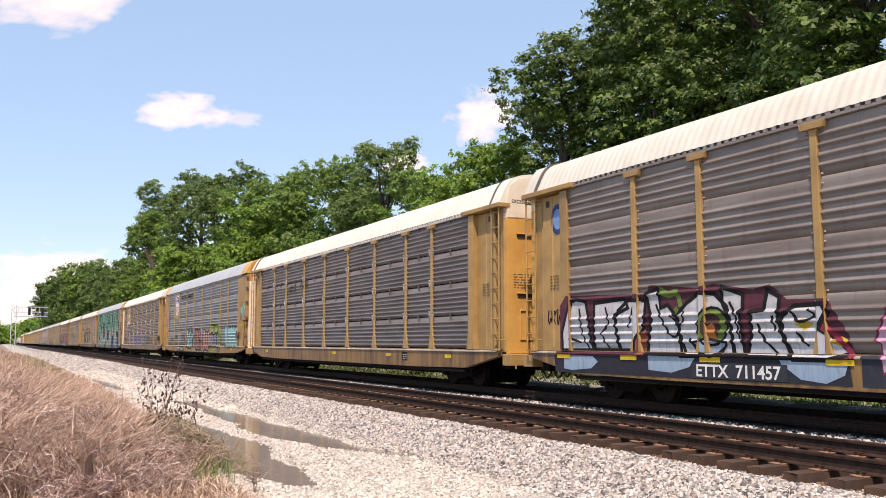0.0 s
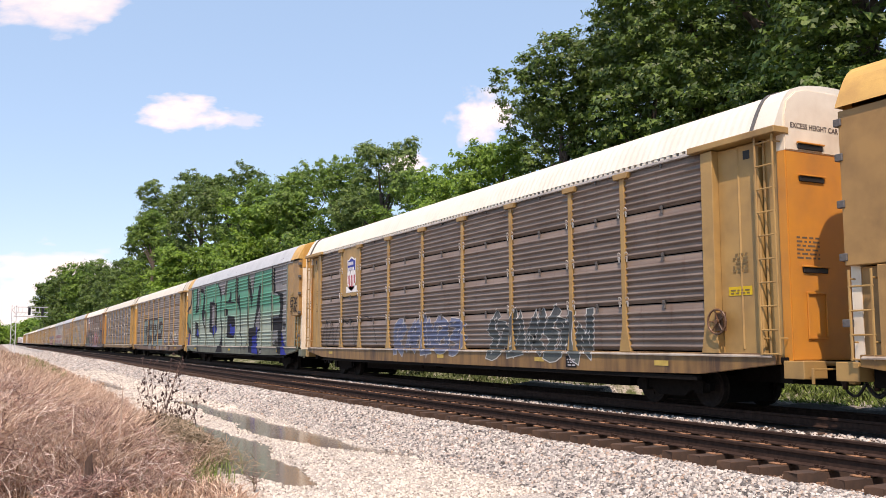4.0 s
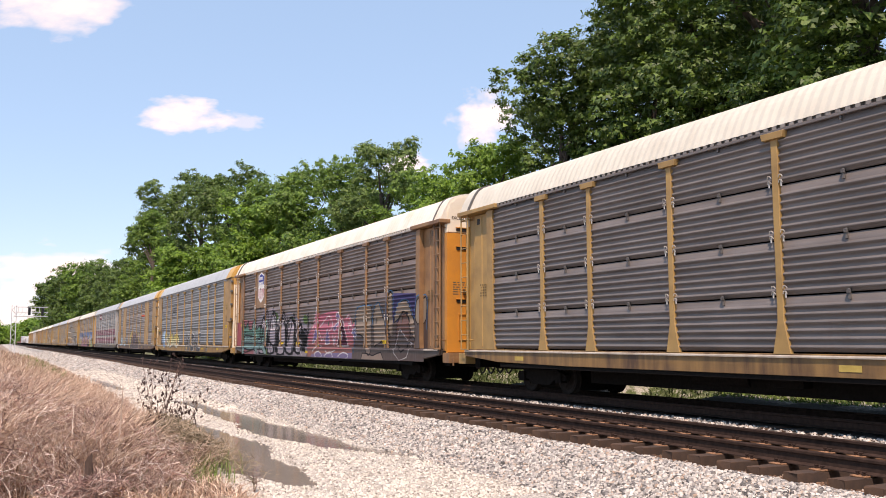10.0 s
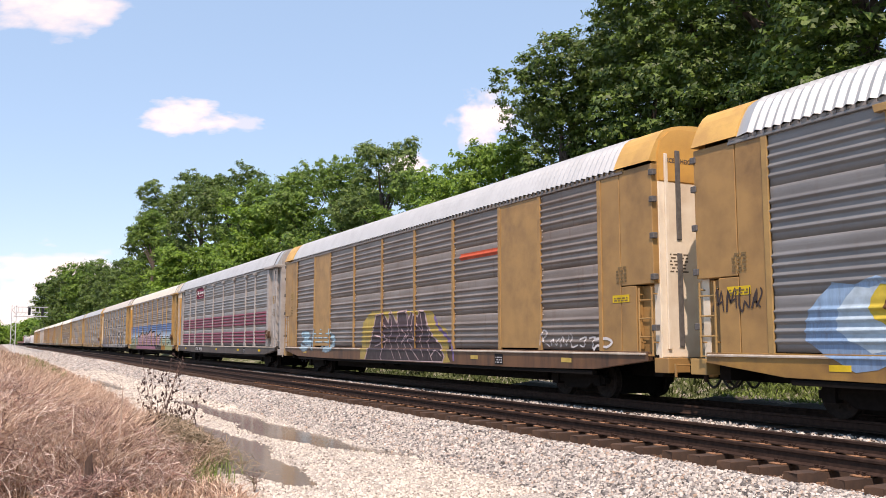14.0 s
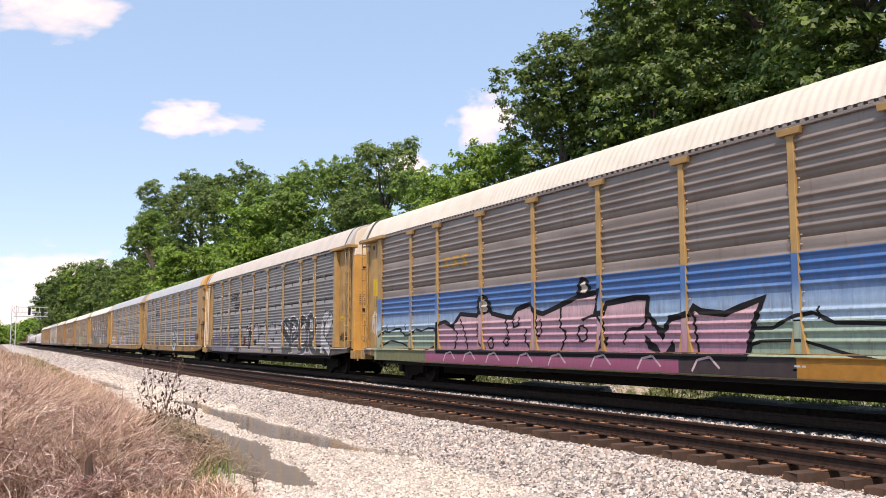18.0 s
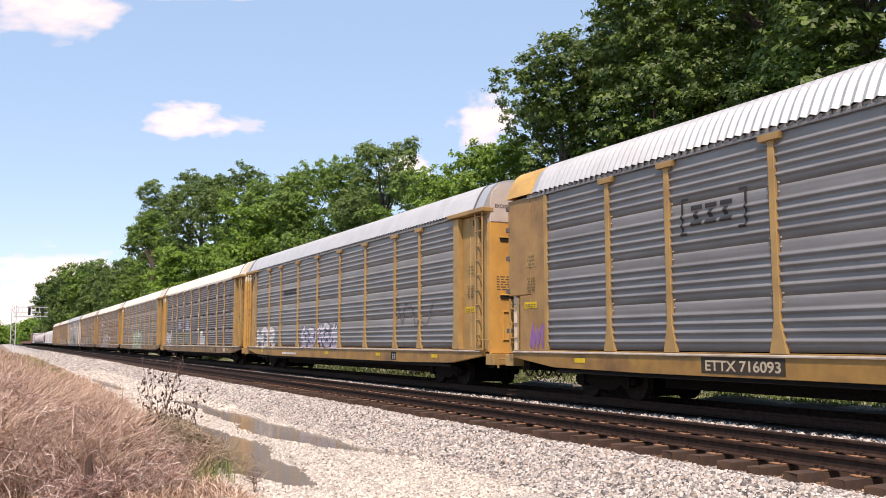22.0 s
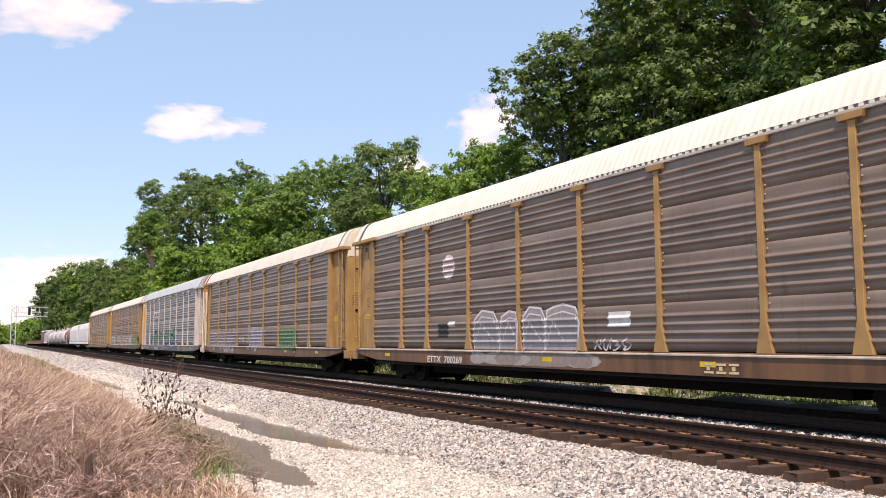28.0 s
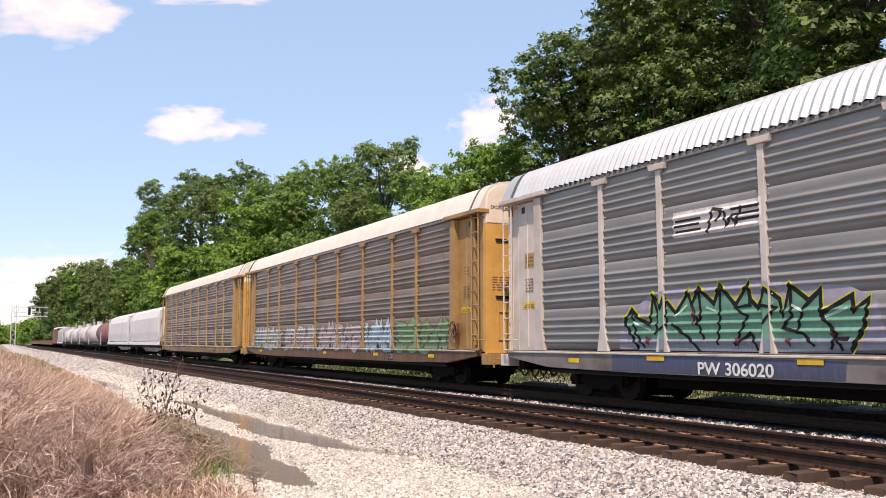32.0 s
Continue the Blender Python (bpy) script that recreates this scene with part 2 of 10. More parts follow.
def ground_material():
    """Dry soil, fine pale gravel, coarse ballast, oily ballast with the train's shade painted in under and beyond the
    far track, and weedy soil, in strips with ragged edges.
    """
    m, nt, b = shader("ground_cover", 0.92)
    v = coords(nt)
    sep = nt.nodes.new("ShaderNodeSeparateXYZ")
    nt.links.new(v, sep.inputs[0])
    wob = nt.nodes.new("ShaderNodeMath")
    wob.operation = "MULTIPLY_ADD"
    nt.links.new(noise_of(nt, v, 0.8, 6, 0.7), wob.inputs[0])
    wob.inputs[1].default_value = 2.2
    nt.links.new(sep.outputs[0], wob.inputs[2])
    x = nt.nodes.new("ShaderNodeMath")
    x.operation = "SUBTRACT"
    x.inputs[1].default_value = 1.1
    nt.links.new(wob.outputs[0], x.inputs[0])

    def band(lo, hi):
        r = node(nt, "ShaderNodeMapRange")
        r.inputs["From Min"].default_value, r.inputs["From Max"].default_value = lo, hi
        nt.links.new(x.outputs[0], r.inputs["Value"])
        return r.outputs[0]

    def stones(cell, cols):
        vo = node(nt, "ShaderNodeTexVoronoi", Scale=cell)
        nt.links.new(v, vo.inputs["Vector"])
        sc = nt.nodes.new("ShaderNodeSeparateColor")
        nt.links.new(vo.outputs["Color"], sc.inputs[0])
        c = ramp(nt, sc.outputs[0], cols)
        # cell edges darkened, painting in the shade of gaps between stones
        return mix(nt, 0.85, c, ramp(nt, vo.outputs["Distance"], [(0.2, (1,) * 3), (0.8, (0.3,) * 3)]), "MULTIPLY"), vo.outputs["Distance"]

    big = noise_of(nt, v, 0.35, 5)
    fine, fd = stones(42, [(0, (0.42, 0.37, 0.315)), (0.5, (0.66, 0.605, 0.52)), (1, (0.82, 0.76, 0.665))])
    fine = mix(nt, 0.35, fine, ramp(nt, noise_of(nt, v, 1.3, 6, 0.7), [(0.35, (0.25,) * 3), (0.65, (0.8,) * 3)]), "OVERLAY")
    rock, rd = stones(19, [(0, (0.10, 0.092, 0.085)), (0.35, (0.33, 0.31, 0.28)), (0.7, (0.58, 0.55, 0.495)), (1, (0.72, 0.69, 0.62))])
    soil = ramp(nt, noise_of(nt, v, 6, 6, 0.7), [(0.3, (0.17, 0.12, 0.09)), (0.7, (0.38, 0.29, 0.22))])
    # near-black: the train's shade is painted over the oil-stained ballast
    oily_shade = mix(nt, 0.96, rock, (0.016, 0.013, 0.011))
    brown = mix(nt, 0.74, rock, (0.13, 0.08, 0.05))
    weedy = ramp(nt, noise_of(nt, v, 2.2, 6, 0.7), [(0.3, (0.04, 0.055, 0.018)), (0.5, (0.09, 0.115, 0.04)), (0.62, (0.4, 0.37, 0.32))])
    c = mix(nt, band(2.4, 3.1), soil, fine)
    c = mix(nt, band(6.6, 7.4), c, rock)
    c = mix(nt, band(8.9, 9.4), c, brown)
    c = mix(nt, band(10.9, 11.3), c, rock)
    # the painted shade runs as far as the train's shadow does
    c = mix(nt, band(12.75, 13.1), c, oily_shade)
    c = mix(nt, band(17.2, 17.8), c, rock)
    c = mix(nt, band(17.9, 18.4), c, weedy)
    nt.links.new(c, b.inputs["Base Color"])
    inv = nt.nodes.new("ShaderNodeMath")
    inv.operation = "SUBTRACT"
    inv.inputs[0].default_value = 1
    nt.links.new(rd, inv.inputs[1])
    bump(nt, b, inv.outputs[0], 0.8, 0.03)
    return m


ground = tagged(new("ground", mesh_of("ground", verts, faces, (ground_material(),), True)), "pale gravel ground with ballast banks along two tracks", "ground", kind="structure")

WATER, nt, b = shader("puddle_water", 0.10)
nt.links.new(ramp(nt, noise_of(nt, coords(nt), 0.6, 4), [(0.35, (0.20, 0.165, 0.13)), (0.7, (0.28, 0.235, 0.19))]), b.inputs["Base Color"])
b.inputs["IOR"].default_value = 1.33
bump(nt, b, noise_of(nt, coords(nt), 7, 3), 0.12, 0.01)
water = tagged(new("water", mesh_of("water", [(2.6, 9, WATER_LEVEL), (7.35, 9, WATER_LEVEL), (7.35, 120, WATER_LEVEL), (2.6, 120, WATER_LEVEL)], [(0, 1, 2, 3)], (WATER,))), "shallow murky puddles lying in the gravel beside the track", "puddle", kind="structure")

# rails, ties, plates and spikes
RAIL = [(-0.075, 0), (0.075, 0), (0.075, 0.012), (0.012, 0.035), (0.009, 0.13), (0.035, 0.142), (0.036, 0.172), (0.028, 0.184), (-0.028, 0.184), (-0.036, 0.172), (-0.035, 0.142), (-0.009, 0.13), (-0.012, 0.035), (-0.075, 0.012)]
rail_mesh = prism("rail", [(x, z - 0.184) for x, z in RAIL], -60, 1600, (RUST, RAIL_TOP))
for p in rail_mesh.polygons:
    if p.normal.z > 0.9 and p.center.z > -0.01:
        p.material_index = 1
random.seed(4)
bm = bmesh.new()
bmesh.ops.create_cube(bm, size=1, matrix=Matrix.Diagonal((2.6, 0.23, 0.18, 1)))
bmesh.ops.bevel(bm, geom=bm.edges[:], offset=0.012, segments=1, affect="EDGES")
tie_meshes = []
for k in range(4):
    me = done("tie", bm.copy(), (TIE,))
    for v in me.vertices:
        v.co += Vector((random.uniform(-0.02, 0.02), random.uniform(-0.012, 0.012), random.uniform(-0.008, 0.008)))
    tie_meshes.append(me)
plate_mesh = boxes_mesh("tie_plate", [(-0.18, 0.18, -0.1, 0.1, 0, 0.02)], (PLATE,), 0.006)
spike_mesh = boxes_mesh("spike", [(-0.018, 0.018, -0.012, 0.012, 0, 0.045), (-0.02, 0.035, -0.018, 0.018, 0.04, 0.058)], (RUST,), 0.004)
PITCH = 0.566
for cx, name, label in ((NEAR, "near_track", "empty railway track with rusty rails on wooden ties"), (FAR, "far_track", "railway track in ballast under the passing train")):
    track = thing(name, label, "railway track", kind="structure", at=pose(cx, 0, 0))
    for sx in (-0.755, 0.755):
        r = new("rail", rail_mesh)
        r.parent = track
        r.location = (sx, 0, 0)
    near = cx == NEAR
    far_ties = bmesh.new()
    y, n = -6.0 + 0.02, 0
    while y < 560:
        j = random.uniform(-0.05, 0.05)
        tz = -0.184 - 0.02 - 0.09 + random.uniform(-0.006, 0.006) - (0 if near else 0.045)
        if near and -2 < y < 75:
            t = part("tie", tie_meshes[n % 4], None, track, at=pose(random.uniform(-0.05, 0.05), y + j, tz, 0, random.uniform(-0.4, 0.4), random.uniform(-1.2, 1.2)))
            if near and y < 34:
                for sx in (-0.755, 0.755):
                    pl = part("tie_plate", plate_mesh, None, track, at=pose(sx, y + j, -0.205))
                    for ox, oy in ((-0.1, 0.05), (0.1, -0.05), (-0.13, -0.06)):
                        part("spike", spike_mesh, None, pl, at=pose(ox, oy, 0.012, 0, 0, 180 if ox > 0 else 0))
        elif y < 330:
            bmesh.ops.create_cube(far_ties, size=1, matrix=Matrix.Translation((0, y + j, tz)) @ Matrix.Diagonal((2.6, 0.23, 0.18, 1)))
        y += PITCH
        n += 1
    tagged(part("distant_ties", far_ties, TIE, track), kind="stuff")

# ---- the train: shared pieces ----
LENGTH, COUPLED = 27.35, 28.6
HALF = LENGTH / 2
POSTS = [1.9, 4.5, 6.55, 9.4, 12.25, 15.1, 17.95, 20.8, 22.85, 25.45]
FACE, POST_OUT, END_OUT, SILL_OUT = 1.53, 1.60, 1.50, 1.59
ROW0, ROW = 1.17, 1.015
RIBS = (0.20, 0.38, 0.56, 0.74)


RIBS_CLOSE = (0.10, 0.245, 0.39, 0.535, 0.68, 0.82)
SEAMED = (1, 3, 6, 7, 12, 15)


def rib_profile(ribs, lo, hi, w, swell=False):
    pts = [(lo, 0.0)]
    for c in ribs:
        pts += ([(c - 1.3 * w, 0.0)] if swell else []) + [(c - w, 0.0), (c - 0.6 * w, 0.028), (c - 0.25 * w, 0.046), (c + 0.08 * w, 0.047), (c + 0.62 * w, 0.012), (c + w, 0.0)] + ([(c + 1.3 * w, 0.0)] if swell else [])
    if swell:
        pts += [(0.85, 0.004), (0.9, 0.007), (0.95, 0.004)]
    return pts + [(hi, 0.0)]


PROFILE = rib_profile(RIBS, 0.0, ROW, 0.056, True)
PROFILE_CLOSE = rib_profile(RIBS_CLOSE, 0.012, 0.998, 0.05)


def rib_out(z, profile=PROFILE):
    k = (z - ROW0) / ROW
    f = (k - math.floor(k)) * ROW
    if z < ROW0 or z > ROW0 + 4 * ROW:
        return 0.0
    for (a, oa), (b_, ob) in zip(profile, profile[1:]):
        if a <= f <= b_:
            return oa + (ob - oa) * (f - a) / (b_ - a)
    return 0.0


def panel_mesh(width, profile):
    """One ribbed steel sheet, origin at its lower middle, facing -x, with a turned-in edge."""
    n = len(profile)
    w = width / 2
    vs = [(-o, -w, z) for z, o in profile] + [(-o, w, z) for z, o in profile]
    fs = [(i, i + 1, n + i + 1, n + i) for i in range(n - 1)]
    lo, hi = profile[0][0], profile[-1][0]
    vs += [(0.03, -w, lo), (0.03, -w, hi), (0.03, w, hi), (0.03, w, lo)]
    a = 2 * n
    fs += [(n - 1, a + 1, a + 2, 2 * n - 1), (a, 0, n, a + 3)]
    me = mesh_of("panel", vs, fs, smooth=True)
    for p in me.polygons:
        p.use_smooth = p.index < n - 1
    return me


BAYS = [(a, b_) for a, b_ in zip(POSTS, POSTS[1:])]
PANELS = {(round(b_ - a, 2), close): panel_mesh(b_ - a - 0.13, PROFILE_CLOSE if close else PROFILE) for a, b_ in BAYS for close in (0, 1)}


def outline_mesh(name, pts, x_in, x_out, bevel=0.008):
    """A plate cut to the outline (y, z), from x_in to x_out (negative x faces the viewer)."""
    bm = bmesh.new()
    f = bm.faces.new([bm.verts.new((-x_in, y, z)) for y, z in pts])
    r = bmesh.ops.extrude_face_region(bm, geom=[f])
    for v in r["geom"]:
        if isinstance(v, bmesh.types.BMVert):
            v.co.x = -x_out
    bmesh.ops.recalc_face_normals(bm, faces=bm.faces[:])
    if bevel:
        bmesh.ops.bevel(bm, geom=bm.edges[:], offset=bevel, segments=1, affect="EDGES")
    return done(name, bm)


POST_FLARED = outline_mesh("post", [(-0.2, 1.14), (0.2, 1.14), (0.1, 1.62), (0.075, 1.75), (0.075, 5.0), (0.1, 5.06), (-0.1, 5.06), (-0.075, 5.0), (-0.075, 1.75), (-0.1, 1.62)], FACE - 0.02, POST_OUT)
POST_CAP = outline_mesh("post_cap", [(-0.24, 5.06), (0.24, 5.06), (0.27, 5.19), (-0.27, 5.19)], FACE - 0.02, POST_OUT + 0.05)
POST_PLAIN = outline_mesh("post", [(-0.07, 1.14), (0.07, 1.14), (0.07, 5.2), (-0.07, 5.2)], FACE - 0.02, POST_OUT - 0.01)
BOLT_STEEL = plain("bolt_steel", (0.42, 0.37, 0.31), 0.6, vary=0.4)
BOLTS = boxes_mesh("bolt_strip", [(-1.566, -1.52, sy - 0.011, sy + 0.011, z, z + 0.022) for sy in (-0.125, 0.125) for z in [1.72 + 0.169 * i for i in range(21)]])
bm = bmesh.new()
for r in (1, 2, 3):
    for sy in (-1, 1):
        zc = ROW0 + r * ROW + 0.03
        for z in (zc, zc + 0.1):
            loop = [Vector((-1.6 - 0.02 * math.sin(a * 1.05), sy * (0.085 + 0.045 * (1 - math.cos(a * 1.05))), z + 0.05 * math.sin(a * 1.05))) for a in range(4)]
            for p, q in zip(loop, loop[1:]):
                tube(bm, p, q, 0.011, n=5)
        tube(bm, (-1.595, sy * 0.14, zc - 0.07), (-1.595, sy * 0.14, zc + 0.05), 0.016, n=5)
CLASPS = done("wire_clasp", bm)
CLASP_STEEL = plain("clasp_steel", (0.62, 0.59, 0.54), 0.4, 0.5, vary=0.3)
CLIP = boxes_mesh("panel_clip", [(-0.05, 0.0, -0.02, 0.02, -0.12, 0.06), (-0.065, -0.03, -0.035, 0.035, -0.02, 0.05)], (), 0.006)

FLAT_PANEL = boxes_mesh("flat_panel", [(-1.57, -1.45, -0.97, 0.97, 1.2, 5.2)], (), 0.01)
FLAT_PANEL_HIGH = boxes_mesh("flat_panel", [(-1.57, -1.45, -0.97, 0.97, 3.2, 5.2)], (), 0.01)
ROOF_LINE = [(-1.60, 5.30), (-1.52, 5.48), (-1.35, 5.81), (-1.12, 6.04), (-0.65, 6.16), (0, 6.20)]
ROOF_LINE = ROOF_LINE + [(-x, z) for x, z in ROOF_LINE[-2::-1]]


def eased(line, n=4):
    """Round off a coarse outline."""
    out = []
    for i in range(len(line) - 1):
        p = [line[max(0, i - 1)], line[i], line[i + 1], line[min(len(line) - 1, i + 2)]]
        for j in range(n):
            t = j / n
            out.append(tuple(0.5 * (2 * p[1][a] + (p[2][a] - p[0][a]) * t + (2 * p[0][a] - 5 * p[1][a] + 4 * p[2][a] - p[3][a]) * t * t + (3 * p[1][a] - p[0][a] - 3 * p[2][a] + p[3][a]) * t ** 3) for a in (0, 1)))
    return out + [line[-1]]


ROOF_LINE = eased(ROOF_LINE, 2)


def roof_mesh(y0, y1, ribs=True, lift=0.0, deep=0.011):
    """A bowed roof; the ribbed kind has ribs across it."""
    if ribs:
        rows = []
        for i in range(int((y1 - y0) / 0.22)):
            y = y0 + 0.22 * i
            rows += [(y, 0.0), (y + 0.02, 0.0), (y + 0.11, deep), (y + 0.13, deep)]
        rows.append((y1, 0.0))
    else:
        rows = [(y0 + (y1 - y0) * j / 8, 0.0) for j in range(9)]
    vs, fs, c = [], [], len(ROOF_LINE)
    for y, o in rows:
        for x, z in ROOF_LINE:
            d = Vector((x, 0, z - 4.6)).normalized() * (o + lift)
            vs.append((x + d.x, y, z + d.z))
    n = len(rows) - 1
    for j in range(n):
        for i in range(c - 1):
            a = j * c + i
            fs.append((a, a + 1, a + c + 1, a + c))
    fs += [tuple(range(c))[::-1], tuple(range(n * c, n * c + c))]
    return mesh_of("roof", vs, fs)


ROOF_A = roof_mesh(-HALF + 0.55, HALF - 0.55)
ROOF_STEEL = roof_mesh(-HALF + 0.55, HALF - 0.55, deep=0.055)
ROOF_B = roof_mesh(-HALF + 1.25, HALF - 1.25, deep=0.055)
ROOF_CAP_A = roof_mesh(0.03, 0.55, False, 0.035)
ROOF_CAP_B = roof_mesh(0.03, 1.25, False, 0.035)
ROOF_SEAM = roof_mesh(0.52, 0.6, False, 0.055)
TRIM = boxes_mesh("eave_trim", [(-1.56, -1.5, -HALF + 1.0, HALF - 1.0, 5.24, 5.31)])
CHORD = boxes_mesh("top_chord", [(-1.6, -1.5, -HALF + 1.0, HALF - 1.0, 5.185, 5.245)], (), 0.01)
TEETH = boxes_mesh("eave_corrugation", [(-1.60, -1.555, -HALF + 1.3 + 0.196 * i, -HALF + 1.40 + 0.196 * i, 5.24, 5.305) for i in range(126)])


SKIRT = boxes_mesh("sill_foot", [(-SILL_OUT + 0.03, -1.42, -HALF + 2.3, HALF - 2.3, 0, 0.09)])


def sill_mesh(bottom):
    return outline_mesh("side_sill", [(-HALF + 0.25, 1.15), (-HALF + 0.25, 0.95), (-HALF + 2.2, bottom + 0.04), (-HALF + 5.5, bottom), (HALF - 5.5, bottom), (HALF - 2.2, bottom + 0.04), (HALF - 0.25, 0.95), (HALF - 0.25, 1.15)], 1.42, SILL_OUT)


SILLS = {b_: sill_mesh(b_) for b_ in (0.55, 0.68, 0.76)}
SILL_LIP = prism("sill_lip", [(-1.626, 1.075), (-1.626, 1.10), (-1.551, 1.15), (-1.5, 1.15), (-1.5, 1.075)], -HALF + 0.3, HALF - 0.3)
CORE = boxes_mesh("inner_shell", [(-1.30, 1.30, -HALF + 0.35, HALF - 0.35, 1.0, 5.3)])
FAR_SIDE = mesh_of("far_side", [(1.53 + (0.03 if j % 2 else 0), s * (HALF - 0.05), 1.1 + 4.2 * j / 24) for j in range(25) for s in (-1, 1)], [(2 * j, 2 * j + 1, 2 * j + 3, 2 * j + 2) for j in range(24)])
DECK = boxes_mesh("deck", [(-1.45, 1.6, -HALF + 0.1, HALF - 0.1, 0.98, 1.08), (-0.3, 0.3, -HALF - 0.1, HALF + 0.1, 0.55, 0.98), (-0.75, 0.75, -HALF + 5.4, HALF - 5.4, 0.33, 0.98), (1.3, 1.58, -HALF + 1.5, HALF - 1.5, 0.55, 1.0), (-1.2, 1.2, -HALF + 0.2, -HALF + 0.5, 0.6, 0.98), (-1.2, 1.2, HALF - 0.5, HALF - 0.2, 0.6, 0.98), (-0.9, -0.35, -2.4, -1.2, 0.5, 0.85), (-1.0, -0.55, 1.5, 2.3, 0.5, 0.9)] + [(-1.4, 1.4, -9.0 + 3.6 * i, -8.85 + 3.6 * i, 0.7, 0.98) for i in range(6)], (), 0.01)
bm = bmesh.new()
tube(bm, (-0.62, 3.0, 0.62), (-0.62, 4.6, 0.62), 0.22, n=12)
tube(bm, (-1.25, -4, 0.78), (-1.25, 5, 0.78), 0.025, n=6)
BRAKE = done("brake_gear", bm)


def end_mesh(x0, inset):
    pts = [(-x0, 1.0), (x0, 1.0), (x0, 5.3), (x0 - 0.01, 5.56), (1.32, 5.82), (1.08, 6.02), (0.62, 6.14), (0, 6.18), (-0.62, 6.14), (-1.08, 6.02), (-1.32, 5.82), (-x0 + 0.01, 5.56), (-x0, 5.3)]
    return pts


def end_plate(name, zlo, zhi, thick=0.2, x0=1.40):
    """The end wall between two heights, its outer face at y = 0 looking to -y."""
    pts = end_mesh(x0, 0)
    cut = []
    n = len(pts)
    for i in range(n):
        (xa, za), (xb, zb) = pts[i], pts[(i + 1) % n]
        if zlo <= za <= zhi:
            cut.append((xa, za))
        for lim in (zlo, zhi):
            if (za - lim) * (zb - lim) < 0:
                k = (lim - za) / (zb - za)
                cut.append((xa + (xb - xa) * k, lim))
    cx, cz = sum(p[0] for p in cut) / len(cut), sum(p[1] for p in cut) / len(cut)
    cut.sort(key=lambda p: math.atan2(p[1] - cz, p[0] - cx))
    bm = bmesh.new()
    f = bm.faces.new([bm.verts.new((x, 0, z)) for x, z in cut])
    r = bmesh.ops.extrude_face_region(bm, geom=[f])
    for v in r["geom"]:
        if isinstance(v, bmesh.types.BMVert):
            v.co.y = thick
    bmesh.ops.recalc_face_normals(bm, faces=bm.faces[:])
    bmesh.ops.bevel(bm, geom=[e for e in bm.edges if abs(e.verts[0].co.y) + abs(e.verts[1].co.y) < 0.01], offset=0.02, segments=2, affect="EDGES")
    return done(name, bm)


END_LOW = end_plate("end_door", 1.02, 4.88)
END_TOP = end_plate("end_top", 4.884, 6.1)
SLOT = boxes_mesh("hand_slot", [(-0.32, 0.32, -0.02, 0.02, 0, 0.1)], (), 0.008)
SLOT_LIP = boxes_mesh("slot_lip", [(-0.36, 0.36, -0.045, 0.0, 0.1, 0.13)], (), 0.006)
HATCH = boxes_mesh("door_hatch", [(-0.26, -0.23, -0.03, 0.0, 0, 0.78), (0.23, 0.26, -0.03, 0.0, 0, 0.78), (-0.26, 0.26, -0.03, 0.0, 0.78, 0.82), (-0.26, 0.26, -0.03, 0.0, -0.04, 0.0)], (), 0.006)
END_PLATFORM = boxes_mesh("end_platform", [(-1.45, 1.45, -0.28, 0.1, 0.93, 1.0), (-1.5, -0.9, -0.3, 0.15, 0.7, 1.02), (0.9, 1.5, -0.3, 0.15, 0.7, 1.02)], (), 0.012)


def ladder_mesh(zlo, zhi, step, out, w=0.42, r=0.016):
    bm = bmesh.new()
    for y in (0, w):
        tube(bm, (-out, y, zlo), (-out, y, zhi), r * 1.5, n=6)
    n = int((zhi - zlo) / step)
    for i in range(n + 1):
        z = zlo + 0.02 + i * step
        tube(bm, (-out, -0.03, z), (-out, w + 0.03, z), r, n=6)
    for z in (zlo + 0.3, zhi - 0.15):
        for y in (0, w):
            tube(bm, (-out, y, z), (-END_OUT + 0.08, y, z), r, n=6)
    return done("ladder", bm)


LADDER_TALL = ladder_mesh(1.12, 5.2, 0.435, 1.62)
LADDER_LOW = ladder_mesh(1.05, 2.55, 0.40, 1.57)
END_SIDE_A = boxes_mesh("corner_panel", [(-1.36, -1.2, 0.04, 0.54, 1.05, 5.28), (-1.40, -1.3, 0.50, 0.55, 1.05, 5.28)], (), 0.01)
DOOR_EDGE = boxes_mesh("door_pocket", [(-1.45, -1.2, 0.62, 1.66, 1.12, 5.16), (-1.475, -1.4, 1.08, 1.13, 1.2, 5.1)], (), 0.025)
JAMB = outline_mesh("jamb", [(1.6, 1.14), (2.08, 1.14), (1.98, 1.7), (1.96, 5.16), (1.64, 5.16), (1.66, 1.7)], 1.3, 1.61)
HEADER = boxes_mesh("header", [(-1.70, -1.3, -0.02, 2.25, 5.18, 5.31)], (), 0.015)
END_SIDE_B = boxes_mesh("end_panel", [(-1.565, -1.2, 0.03, 1.14, 2.62, 5.26), (-1.565, -1.2, 1.16, 1.97, 1.12, 5.26), (-1.565, -1.2, 0.62, 1.14, 1.12, 2.6), (-1.38, -1.2, 0.03, 0.62, 1.05, 2.6)], (), 0.012)
POCKET_HOLE = boxes_mesh("pocket_hole", [(-1.456, -1.42, 0.80, 0.98, 4.86, 5.04)], (), 0.01)
HINGES = boxes_mesh("hinge", [(-1.60, -1.48, -0.05, 0.1, 0, 0.13)], (), 0.012)
LOCKBAR = boxes_mesh("lock_bar", [(-0.045, 0.045, -0.05, 0.0, 1.2, 5.5)], (), 0.01)
DARKBAR = boxes_mesh("door_strap", [(-0.07, 0.07, -0.03, 0.0, 3.6, 5.6)], (), 0.01)
